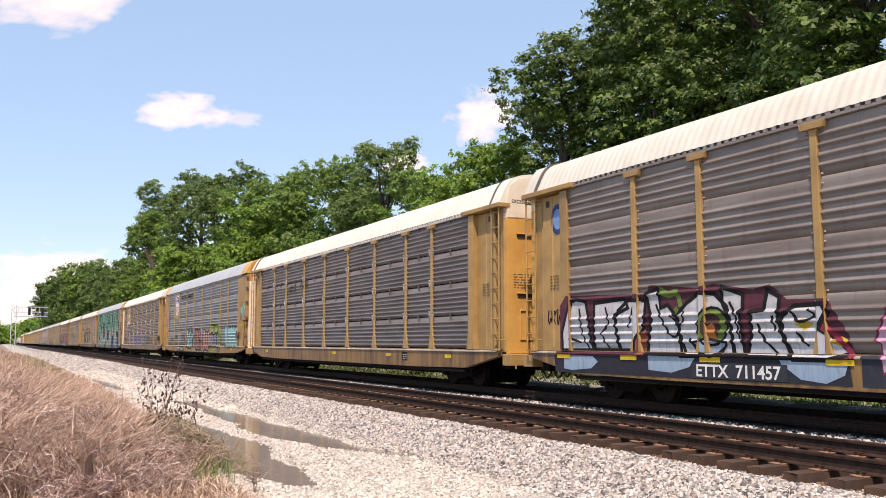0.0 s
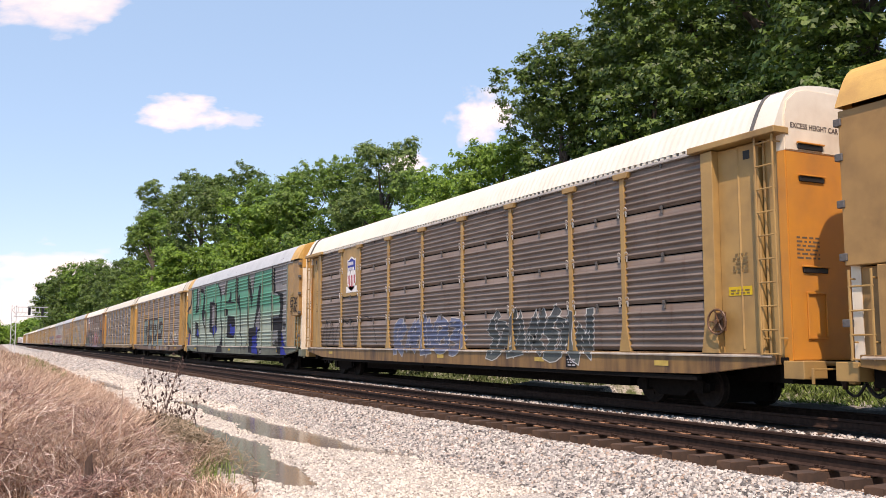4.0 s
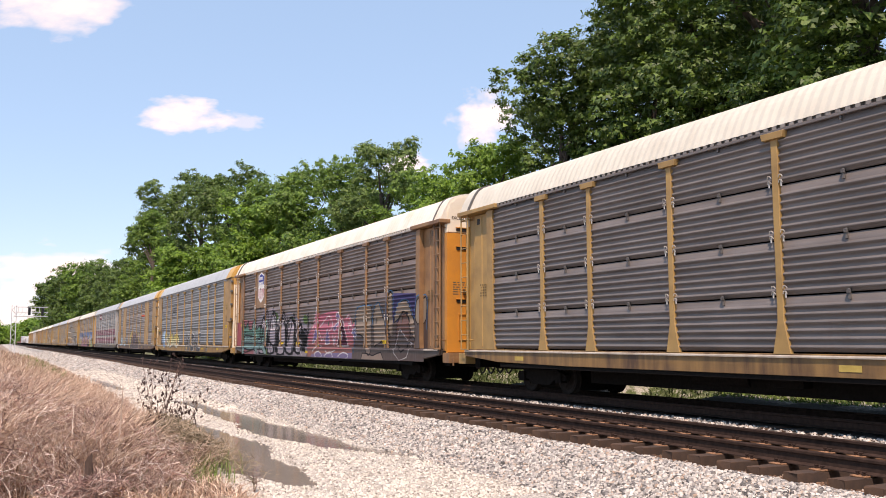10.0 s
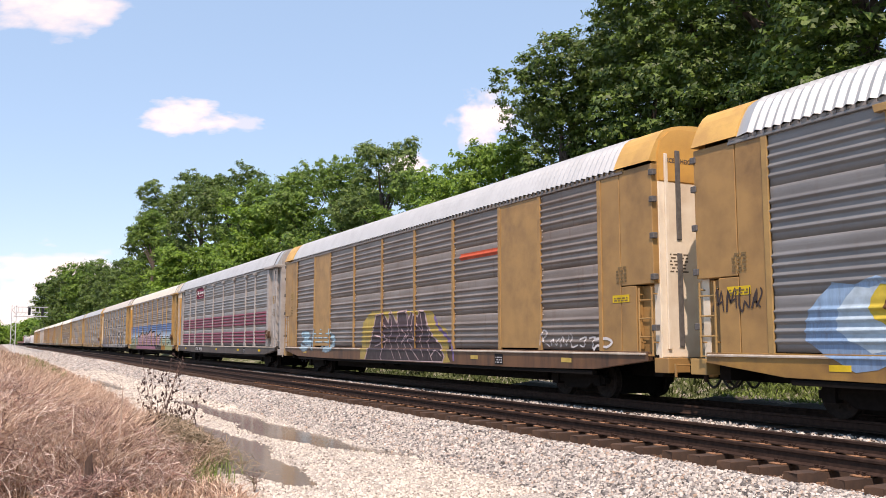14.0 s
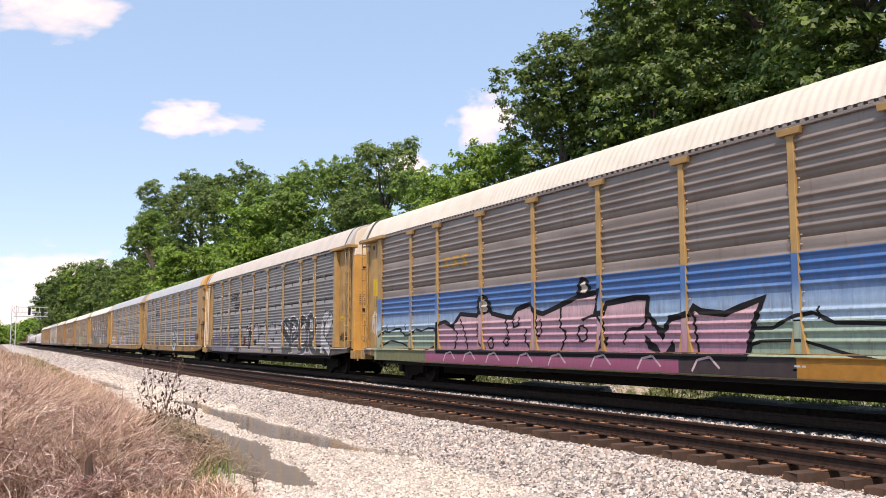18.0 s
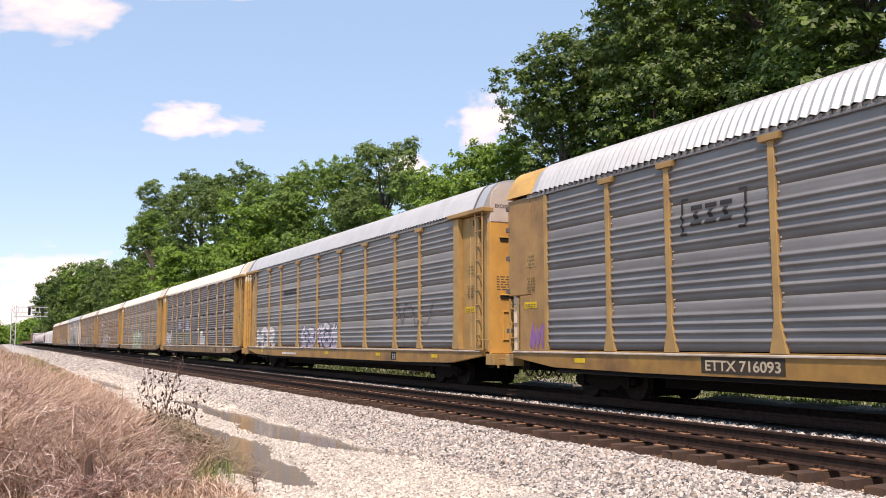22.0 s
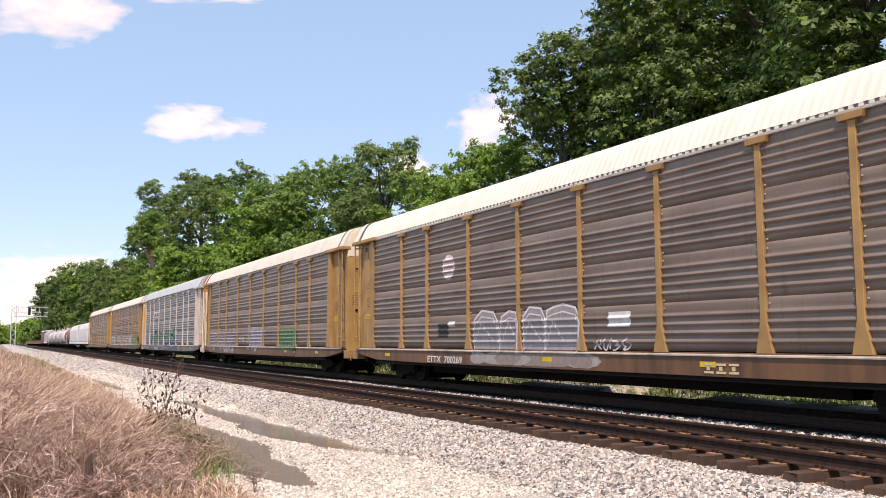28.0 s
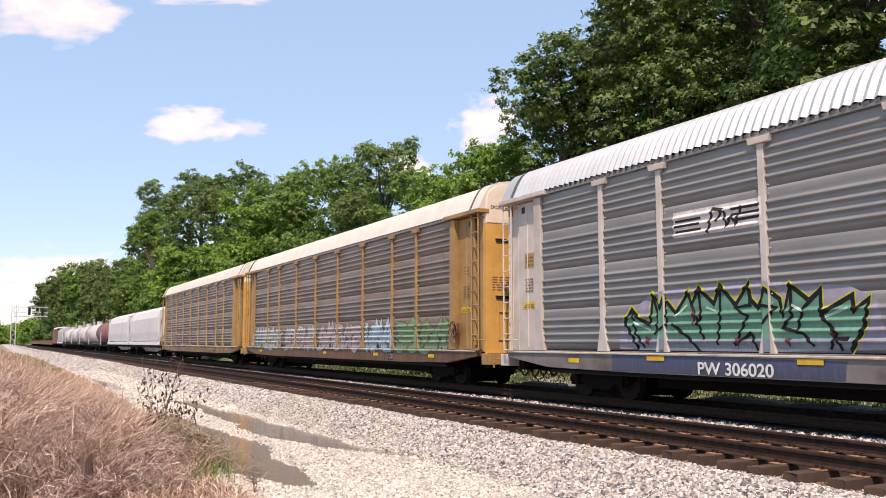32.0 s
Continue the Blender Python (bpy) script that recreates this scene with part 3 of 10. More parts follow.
DARKBAR2 = boxes_mesh("door_strap", [(-0.07, 0.07, -0.03, 0.0, 1.25, 3.3)], (), 0.01)
bm = bmesh.new()
for i in range(14):
    a0, a1 = 2 * math.pi * i / 14, 2 * math.pi * (i + 1) / 14
    tube(bm, (0, 0.24 * math.cos(a0), 0.24 * math.sin(a0)), (0, 0.24 * math.cos(a1), 0.24 * math.sin(a1)), 0.022, n=6)
    if i % 3 == 0:
        tube(bm, (0.03, 0, 0), (0, 0.24 * math.cos(a0), 0.24 * math.sin(a0)), 0.016, n=5)
tube(bm, (-0.03, 0, 0), (0.12, 0, 0), 0.05, n=8)
bmesh.ops.create_cube(bm, size=1, matrix=Matrix.Translation((0.1, 0, 0)) @ Matrix.Diagonal((0.1, 0.2, 0.36, 1)))
HANDWHEEL = done("handbrake_wheel", bm)

# trucks, wheels, couplers
bm = bmesh.new()
for sx in (-1, 1):
    for pts in ([(-1.15, 0.5), (-0.75, 0.62), (0.75, 0.62), (1.15, 0.5), (1.15, 0.36), (0.62, 0.36), (0.4, 0.22), (-0.4, 0.22), (-0.62, 0.36), (-1.15, 0.36)],):
        f = bm.faces.new([bm.verts.new((sx * 1.0 - 0.07, y, z)) for y, z in pts])
        r = bmesh.ops.extrude_face_region(bm, geom=[f])
        for v in r["geom"]:
            if isinstance(v, bmesh.types.BMVert):
                v.co.x += 0.14
    for y in (-0.88, 0.88):
        bmesh.ops.create_cube(bm, size=1, matrix=Matrix.Translation((sx * 1.03, y, 0.43)) @ Matrix.Diagonal((0.2, 0.26, 0.26, 1)))
    for y in (-0.15, 0, 0.15):
        tube(bm, (sx * 1.0, y, 0.26), (sx * 1.0, y, 0.55), 0.06, n=8)
bmesh.ops.create_cube(bm, size=1, matrix=Matrix.Translation((0, 0, 0.5)) @ Matrix.Diagonal((2.0, 0.3, 0.24, 1)))
bmesh.ops.recalc_face_normals(bm, faces=bm.faces[:])
for a in ((0, 0, 0.38, 1.3, 2.4, 0.54), (0, -0.45, 0.3, 1.6, 0.12, 0.2), (0, 0.45, 0.3, 1.6, 0.12, 0.2)):
    bmesh.ops.create_cube(bm, size=1, matrix=Matrix.Translation(a[:3]) @ Matrix.Diagonal((*a[3:], 1)))
TRUCK = done("truck", bm)
bm = bmesh.new()
prof = [(0.0, 0.08), (0.06, 0.10), (0.12, 0.06), (0.3, 0.055), (0.36, 0.075), (0.42, 0.07), (0.42, -0.05), (0.445, -0.065), (0.44, -0.08), (0.36, -0.08), (0.3, -0.03), (0.12, -0.03), (0.0, -0.1)]
for sx in (-1, 1):
    vs = [bm.verts.new((sx * (0.755 + x), r, 0)) for r, x in prof]
    es = [bm.edges.new((a, b_)) for a, b_ in zip(vs, vs[1:])]
    bmesh.ops.spin(bm, geom=vs + es, cent=(0, 0, 0), axis=(1, 0, 0), angle=radians(360), steps=24, use_merge=True)
    for k in range(6):
        a = radians(60 * k)
        bmesh.ops.create_cube(bm, size=1, matrix=Matrix.Translation((sx * 0.82, 0.21 * math.cos(a), 0.21 * math.sin(a))) @ Matrix.Rotation(a, 4, "X") @ Matrix.Diagonal((0.02, 0.06, 0.05, 1)))
tube(bm, (-1.05, 0, 0), (1.05, 0, 0), 0.085, n=12)
bmesh.ops.recalc_face_normals(bm, faces=bm.faces[:])
WHEELSET = done("wheelset", bm)
COUPLER = boxes_mesh("coupler", [(-0.11, 0.11, -0.72, 0.3, 0.72, 0.98), (-0.2, 0.16, -0.74, -0.42, 0.68, 1.02), (-0.5, -0.42, -0.35, -0.25, 0.5, 1.0), (0.42, 0.5, -0.35, -0.25, 0.5, 1.0)], (), 0.02)
bm = bmesh.new()
for sx in (0.0,):
    pts = [Vector((sx, -0.1 - 0.55 * k / 6, 0.7 - 0.32 * math.sin(math.pi * k / 6.5))) for k in range(7)]
    for a, b_ in zip(pts, pts[1:]):
        tube(bm, a, b_, 0.028, n=6)
HOSE = done("air_hose", bm)
CUT_LEVER = boxes_mesh("cut_lever", [(-1.4, -0.2, -0.42, -0.39, 0.86, 0.89), (-1.42, -1.38, -0.43, -0.38, 0.62, 0.9), (-0.45, -0.3, -0.5, -0.36, 0.6, 0.72)], (), 0.006)

RIG_MIRROR = Matrix.Rotation(math.pi, 4, "Z")
WHEELSETS, CARS = [], []

YELLOW = dict(clean=((0.62, 0.345, 0.085), (0.36, 0.19, 0.06)), tan=((0.41, 0.255, 0.088), (0.23, 0.14, 0.055)), dull=((0.385, 0.225, 0.078), (0.20, 0.115, 0.045)), brown=((0.17, 0.082, 0.037), (0.048, 0.028, 0.019)), cap=((0.66, 0.40, 0.11), (0.45, 0.26, 0.08)), sill=((0.29, 0.165, 0.058), (0.085, 0.046, 0.026)), gold=((0.37, 0.205, 0.050), (0.17, 0.090, 0.035)), russet=((0.30, 0.165, 0.072), (0.11, 0.055, 0.032)), slate=((0.21, 0.19, 0.18), (0.10, 0.08, 0.07)), moss=((0.135, 0.155, 0.115), (0.06, 0.06, 0.045)), soot=((0.088, 0.068, 0.057), (0.036, 0.026, 0.021)),
              green=((0.16, 0.19, 0.145), (0.10, 0.10, 0.075)), silver=((0.40, 0.38, 0.355), (0.22, 0.19, 0.165)), white=((0.56, 0.51, 0.46), (0.36, 0.28, 0.21)), orange=((0.58, 0.235, 0.03), (0.34, 0.15, 0.04)), cream=((0.78, 0.71, 0.57), (0.52, 0.41, 0.29)))
GALV = dict(dark=((0.206, 0.182, 0.168), (0.080, 0.067, 0.059)), mid=((0.265, 0.233, 0.207), (0.110, 0.081, 0.064)), brown=((0.250, 0.198, 0.162), (0.105, 0.067, 0.047)), light=((0.232, 0.236, 0.234), (0.125, 0.122, 0.119)), rust=((0.200, 0.155, 0.130), (0.080, 0.046, 0.033)), silver=((0.258, 0.256, 0.246), (0.150, 0.146, 0.138)))
RUSTY = dict(dark=0.2, mid=0.55, brown=0.7, light=0.18, rust=0.9, silver=0.12)
ROOFS = dict(white=((0.74, 0.71, 0.60), (0.54, 0.50, 0.40)), silver=((0.52, 0.54, 0.53), (0.36, 0.37, 0.365)), stained=((0.74, 0.70, 0.60), (0.56, 0.35, 0.16)), cream=((0.63, 0.60, 0.50), (0.42, 0.38, 0.30)), grey=((0.47, 0.46, 0.42), (0.31, 0.29, 0.26)))


def yellow(key, amount=0.5):
    a, d = YELLOW[key]
    return worn("coat_" + key, a, d, min(1.0, amount + 0.3), 0.55, streak=key in ("sill", "brown"))


def truck_at(car, y):
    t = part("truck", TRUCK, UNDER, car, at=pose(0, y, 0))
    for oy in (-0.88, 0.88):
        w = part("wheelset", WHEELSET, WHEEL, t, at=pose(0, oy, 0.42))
        WHEELSETS.append((w, oy))
    return t


def end_gear(car, rig, kind, post, door, top, k):
    """The parts of one end, in the end's own space turned by rig."""
    def put(name, me, mt, label="", m=Matrix.Identity(4), under=None):
        return part(name, me, mt, under or car, label, at=(rig @ m) if under is None else m)
    back = Matrix.Translation((0, -HALF, 0))
    door_ob = put("end_door", END_LOW, door, "", back)
    put("end_top", END_TOP, top, "painted upper end panel", back)
    if kind == "A":
        for z in (2.62, 4.32) + ((4.93,) if k in (3, 6, 7, 15) else ()):
            s = put("hand_slot", SLOT, BLACK, "", Matrix.Translation((-0.75, -0.012, z)), door_ob)
            put("slot_lip", SLOT_LIP, door, "", Matrix.Translation((-0.75, -0.012, z)), door_ob)
        put("door_hatch", HATCH, door, "", Matrix.Translation((-0.75, -0.006, 1.45)), door_ob)
    else:
        for x in (-1.2, -0.2, 0.2, 1.0):
            put("lock_bar", LOCKBAR, door, "", Matrix.Translation((x, -0.002, 0)), door_ob)
        for x in (-0.85, 0.6):
            put("door_strap", DARKBAR, UNDERGREY, "dark steel strap", Matrix.Translation((x, -0.004, 0)), door_ob)
            put("door_strap", DARKBAR2, UNDERGREY, "dark steel strap", Matrix.Translation((x, -0.004, 0)), door_ob)
    put("end_platform", END_PLATFORM, post, "", back)
    put("coupler", COUPLER, RUST, "", back)
    put("air_hose", HOSE, BLACK, "", back @ Matrix.Translation((-0.35, 0, 0)))
    put("air_hose", HOSE, BLACK, "", back @ Matrix.Translation((0.3, 0, 0)))
    put("cut_lever", CUT_LEVER, post, "", back)
    return door_ob


def autorack(k, label, kind="A", galv="mid", post="tan", roof="white", door="clean", top="cream", sill=0.68, sill_coat=None, cap=None, flat=(), group="autorack cars of the train"):
    """A closed car carrier: ribbed steel panels between posts on a flat car."""
    car = thing("autorack_car", label, "freight car", group)
    ga, gd = GALV[galv]
    sheet = sheet_metal("sheet_" + galv, ga, gd, RUSTY.get(galv, 0.3))
    rc, rd = ROOFS[roof]
    roof_m = worn("roof_" + roof, rc, rd, 0.35, 0.4 if roof == "silver" else 0.55, 0.4 if roof == "silver" else 0.0, streak=False)
    pm, dm, tm = yellow(post), yellow(door, 0.35), yellow(top, 0.3)
    for (a, b_) in BAYS:
        for r in range(4):
            if round(a, 2) in flat and (len(flat) > 1 or r > 1):
                continue
            part("panel", PANELS[round(b_ - a, 2), int(k in SEAMED)], sheet, car, at=pose(-FACE, (a + b_) / 2 - HALF, ROW0 + r * ROW))
    for a in flat:
        part("flat_panel", FLAT_PANEL if len(flat) > 1 else FLAT_PANEL_HIGH, yellow("dull" if len(flat) > 1 else post, 0.8), car, at=pose(0, a + 1.025 - HALF, 0))
    for u in POSTS:
        end = u in (POSTS[0], POSTS[-1])
        if kind == "A":
            if not end:
                p = part("post", POST_FLARED, pm, car, at=pose(0, u - HALF, 0))
                part("post_cap", POST_CAP, pm, p)
        elif k in (8, 13) and not end:
            p = part("post", POST_FLARED, pm, car, at=pose(0, u - HALF, 0))
            part("post_cap", POST_CAP, pm, p)
        else:
            p = part("post", POST_PLAIN, pm, car, at=pose(0, u - HALF, 0))
        if not end and k != 4:
            tagged(part("wire_clasp", CLASPS, CLASP_STEEL, p) if k in SEAMED else part("bolt_strip", BOLTS, BOLT_STEEL, p), kind="stuff")
    if k in SEAMED:
        for (a, b_) in BAYS:
            for r in (1, 2, 3, 4):
                part("panel_clip", CLIP, UNDERGREY, car, at=pose(-FACE, (a + b_) / 2 - HALF, ROW0 + r * ROW))
    part("roof", (ROOF_STEEL if roof in ("silver", "grey") else ROOF_A) if kind == "A" else ROOF_B, roof_m, car)
    cap_m = yellow(cap) if cap else roof_m
    for s in (0, 1):
        rig = RIG_MIRROR if s else Matrix.Identity(4)
        m = rig @ Matrix.Translation((0, -HALF, 0))
        part("roof_end", ROOF_CAP_A if kind == "A" else ROOF_CAP_B, cap_m, car, at=m)
        end_gear(car, rig, kind, pm, dm, tm, k)
    part("eave_trim", TRIM, pm if k in (2, 9) else plain("eave_grey", (0.36, 0.34, 0.31), 0.8, vary=0.3) if roof in ("white", "stained", "silver") else UNDERGREY, car)
    part("top_chord", CHORD, sheet if roof not in ("white", "stained") else worn("eave_white", (0.5, 0.48, 0.45), (0.2, 0.18, 0.16), 0.5, 0.7), car)
    tagged(part("eave_corrugation", TEETH, worn("eave", (0.26, 0.24, 0.22), (0.12, 0.1, 0.09), 0.5, 0.7) if roof not in ("white", "stained") else roof_m, car), kind="stuff")
    # the side ends that face the near track
    for s in (0, 1):
        m = Matrix.Translation((0, -HALF, 0)) if not s else Matrix.Translation((0, HALF, 0)) @ Matrix.Diagonal((1, -1, 1, 1))
        def put(name, me, mt, lab=""):
            return part(name, flipped(me) if s else me, mt, car, lab, at=Matrix.Translation((0, HALF if s else -HALF, 0)))
        if kind == "A":
            put("corner_panel", END_SIDE_A, pm)
            put("door_pocket", DOOR_EDGE, pm)
            put("jamb", JAMB, pm)
            put("header", HEADER, pm)
            lad = put("ladder", LADDER_TALL, pm)
            lad.location.y += 0.1 if not s else -0.1
        else:
            put("end_panel", END_SIDE_B, yellow("dull", 0.5))
            lad = put("ladder", LADDER_LOW, pm)
            lad.location.y += 0.1 if not s else -0.1
            for z in (1.6, 2.7, 3.6, 4.4, 5.0):
                h = put("hinge", HINGES, UNDERGREY)
                h.location.z = z
        if not s and k in (2, 3, 10, 11, 13, 20):
            part("handbrake_wheel", HANDWHEEL, yellow("brown"), car, at=pose(-1.70, -HALF + 1.55, 1.75))
        part("roof_seam", flipped(ROOF_SEAM) if s else ROOF_SEAM, UNDERGREY, car, at=Matrix.Translation((0, HALF if s else -HALF, 0))) if kind == "A" else None
        hole = part("pocket_hole", flipped(POCKET_HOLE) if s else POCKET_HOLE, BLACK, car, at=Matrix.Translation((0, HALF if s else -HALF, 0))) if kind == "A" else None
    sc = yellow(sill_coat or ("sill" if post in ("tan", "clean", "dull") else post), 1.0)
    part("side_sill", SILLS[sill], sc, car)
    # pale lip colour paints in the sun's highlight along the sill top
    part("sill_lip", SILL_LIP, worn("lip_highlight", (0.44, 0.40, 0.34), (0.20, 0.14, 0.09), 0.6, 0.5), car)
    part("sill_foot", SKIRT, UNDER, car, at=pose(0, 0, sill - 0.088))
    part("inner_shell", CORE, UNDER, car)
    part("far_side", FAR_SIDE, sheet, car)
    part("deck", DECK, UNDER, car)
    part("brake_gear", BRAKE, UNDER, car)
    truck_at(car, -HALF + 3.6)
    truck_at(car, HALF - 3.6)
    CARS.append((car, COUPLED * k + HALF))
    return car


FLIP = {}


def flipped(me):
    """The mirror image of a shared mesh, end for end."""
    if me.name not in FLIP:
        c = me.copy()
        c.transform(Matrix.Diagonal((1, -1, 1, 1)))
        c.flip_normals()
        FLIP[me.name] = c
    return FLIP[me.name]


RACK = {}
SPEC = [
    (0, dict(galv="mid", post="tan", roof="cream", sill=0.55, door="clean"), "grey ribbed autorack car with tan posts and white graffiti"),
    (1, dict(galv="dark", post="tan", roof="white", sill=0.55, door="clean"), "dark grey ribbed autorack car with tan posts and white roof"),
    (2, dict(sill_coat="gold", kind="B", flat=(20.8,), galv="light", post="tan", roof="silver", cap="cap", door="cream", top="orange"), "silver autorack car with yellow ends and pastel graffiti"),
    (3, dict(flat=(20.8,), galv="brown", post="tan", roof="white", door="orange"), "brown-grey ribbed autorack car with tan posts"),
    (4, dict(sill_coat="moss", kind="B", galv="silver", post="green", roof="silver", cap="cap", door="cream", top="clean"), "silver autorack car painted over with huge green lettering"),
    (5, dict(galv="brown", post="tan", roof="cream", door="clean", top="cream", sill_coat="brown"), "rust-brown ribbed autorack car with faded teal lettering"),
    (6, dict(galv="dark", post="tan", roof="cream", door="clean", sill=0.76), "dark grey ribbed autorack car with tan posts and yellow ends"),
    (7, dict(sill_coat="soot", flat=(20.8,), galv="rust", post="russet", roof="stained", door="orange"), "rusty red-brown autorack car covered in colourful graffiti"),
    (8, dict(sill_coat="gold", kind="B", galv="light", post="tan", roof="silver", cap="cap", door="cream", top="clean"), "silver-grey autorack car with yellow posts and black block graffiti"),
    (9, dict(kind="B", flat=(4.5, 20.8), galv="mid", post="dull", roof="silver", cap="cap", door="cream", top="clean", sill_coat="brown"), "grey autorack car with brown-stained yellow panels"),
    (10, dict(sill_coat="soot", galv="silver", post="silver", roof="silver", door="silver", top="silver"), "silver autorack car with maroon stripes along its side"),
    (11, dict(galv="mid", post="tan", roof="cream", door="clean", top="cream"), "grey autorack car with a painted blue and green landscape"),
    (12, dict(sill_coat="soot", galv="silver", post="tan", roof="grey", door="clean", top="cream", sill=0.76), "dark grey autorack car with black and white graffiti"),
    (13, dict(sill_coat="gold", kind="B", galv="light", post="tan", roof="silver", cap="cap", door="cream", top="orange"), "silver-grey autorack car with yellow posts and stained ends"),
    (14, dict(sill_coat="gold", galv="silver", post="tan", roof="silver", door="clean", top="white"), "silver-grey ribbed autorack car with yellow posts"),
    (15, dict(galv="dark", post="tan", roof="white", door="clean", top="cream"), "dark grey ribbed autorack car with purple and white graffiti"),
    (16, dict(galv="mid", post="tan", roof="white", door="clean", top="cream"), "grey ribbed autorack car with yellow ends"),
    (17, dict(galv="brown", post="dull", roof="white", door="clean", top="cream", sill_coat="brown"), "brown-grey autorack car with a white round mark"),
    (18, dict(galv="brown", post="dull", roof="cream", door="tan", top="cream", sill_coat="brown"), "brown-grey ribbed autorack car with pale graffiti along its foot"),
    (19, dict(sill_coat="slate", galv="silver", post="white", roof="silver", door="cream", top="orange"), "silver autorack car with white posts and green graffiti"),
    (20, dict(galv="brown", post="dull", roof="cream", door="clean", top="cream", sill_coat="brown"), "brown-grey ribbed autorack car with a row of graffiti"),
    (21, dict(galv="brown", post="tan", roof="cream", door="clean", top="cream"), "brown-grey ribbed autorack car with yellow ends"),
]
for k, spec, label in SPEC:
    RACK[k] = autorack(k, label, **spec)


# ---- paint on the car sides ----
GLYPHS = {
    "A": [[(0, 0), (0.5, 1), (1, 0)], [(0.2, 0.35), (0.8, 0.35)]], "B": [[(0, 0), (0, 1), (0.8, 0.9), (0.8, 0.6), (0, 0.52), (1, 0.42), (0.9, 0.05), (0, 0)]], "C": [[(1, 0.85), (0.6, 1), (0.1, 0.8), (0, 0.4), (0.3, 0), (1, 0.12)]],
    "D": [[(0, 0), (0, 1), (0.7, 0.9), (1, 0.5), (0.7, 0.1), (0, 0)]], "E": [[(1, 1), (0, 1), (0, 0), (1, 0)], [(0, 0.5), (0.8, 0.5)]], "G": [[(1, 0.85), (0.5, 1), (0, 0.7), (0, 0.2), (0.5, 0), (1, 0.15), (1, 0.45), (0.6, 0.45)]],
    "H": [[(0, 0), (0, 1)], [(1, 0), (1, 1)], [(0, 0.5), (1, 0.5)]], "I": [[(0.5, 0), (0.5, 1)]], "K": [[(0, 0), (0, 1)], [(1, 1), (0, 0.45), (1, 0)]], "L": [[(0, 1), (0, 0), (1, 0)]], "M": [[(0, 0), (0.05, 1), (0.5, 0.4), (0.95, 1), (1, 0)]],
    "N": [[(0, 0), (0, 1), (1, 0), (1, 1)]], "O": [[(0.5, 1), (0.05, 0.75), (0.05, 0.25), (0.5, 0), (0.95, 0.25), (0.95, 0.75), (0.5, 1)]], "P": [[(0, 0), (0, 1), (0.9, 0.85), (0.9, 0.55), (0, 0.45)]], "R": [[(0, 0), (0, 1), (0.9, 0.85), (0.8, 0.55), (0.1, 0.45), (1, 0)]],
    "S": [[(1, 0.9), (0.3, 1), (0, 0.75), (0.9, 0.35), (0.8, 0.05), (0, 0.05)]], "T": [[(0, 1), (1, 1)], [(0.5, 1), (0.5, 0)]], "U": [[(0, 1), (0.05, 0.2), (0.5, 0), (0.95, 0.2), (1, 1)]], "V": [[(0, 1), (0.5, 0), (1, 1)]], "W": [[(0, 1), (0.2, 0), (0.5, 0.6), (0.8, 0), (1, 1)]],
    # shapes of pieces whose letters cannot be told
    "a": [[(0, 0), (0.2, 1), (0.55, 0.35), (0.8, 1), (1, 0.1)], [(0.3, 0.4), (1, 0.5)]], "b": [[(0.9, 0.9), (0.2, 1), (0, 0.45), (0.3, 0.05), (0.9, 0.2), (0.75, 0.6), (0.3, 0.5)]], "c": [[(0, 0.1), (0.5, 0.9), (0.45, 0.3), (1, 0.75), (0.85, 1)], [(0.1, 0.6), (0.9, 0.15)]],
    "d": [[(0.05, 1), (0, 0.3), (0.4, 0), (0.6, 0.5), (1, 0.1), (0.95, 1)]], "e": [[(0, 0.9), (0.9, 0.8), (0.2, 0.45), (1, 0.35), (0.4, 0), (0, 0.1)]], "f": [[(0.1, 0), (0, 0.8), (0.6, 1), (0.5, 0.5), (1, 0.9)], [(0.3, 0.3), (0.9, 0)]],
    "g": [[(0.5, 1), (0, 0.6), (0.4, 0.4), (0.1, 0), (0.7, 0.1), (1, 0.6), (0.6, 0.75)]], "h": [[(0, 0.2), (0.35, 1), (0.5, 0.15), (0.75, 0.9), (1, 0.2)], [(0.1, 0), (0.9, 0.1)]],
    "X": [[(0, 0), (1, 1)], [(0, 1), (1, 0)]], "Y": [[(0, 1), (0.5, 0.5), (1, 1)], [(0.5, 0.5), (0.5, 0)]], "Z": [[(0, 1), (1, 1), (0, 0), (1, 0)]], "(": [[(1, 1), (0.4, 0.95), (0.4, 0.05), (1, 0)]], ")": [[(0, 1), (0.6, 0.95), (0.6, 0.05), (0, 0)]], "Q": [[(0.5, 1), (0, 0.6), (0.2, 0.1), (0.8, 0.1), (1, 0.6), (0.5, 1)], [(0.6, 0.3), (1, -0.1)]],
}
Z_CUTS = {close: sorted({round(ROW0 + r * ROW + z, 4) for r in range(4) for z, o in p} | {1.075, 1.10, 1.15, 5.2}) for close, p in ((0, PROFILE), (1, PROFILE_CLOSE))}
U_CUTS = {kd: [0.62, 1.63, POSTS[0] + 0.09, POSTS[-1] - 0.09, LENGTH - 1.63, LENGTH - 0.62] + [p + s * (0.075 if kd == "A" else 0.07) for p in POSTS[1:-1] for s in (-1, 1)] for kd in "AB"}


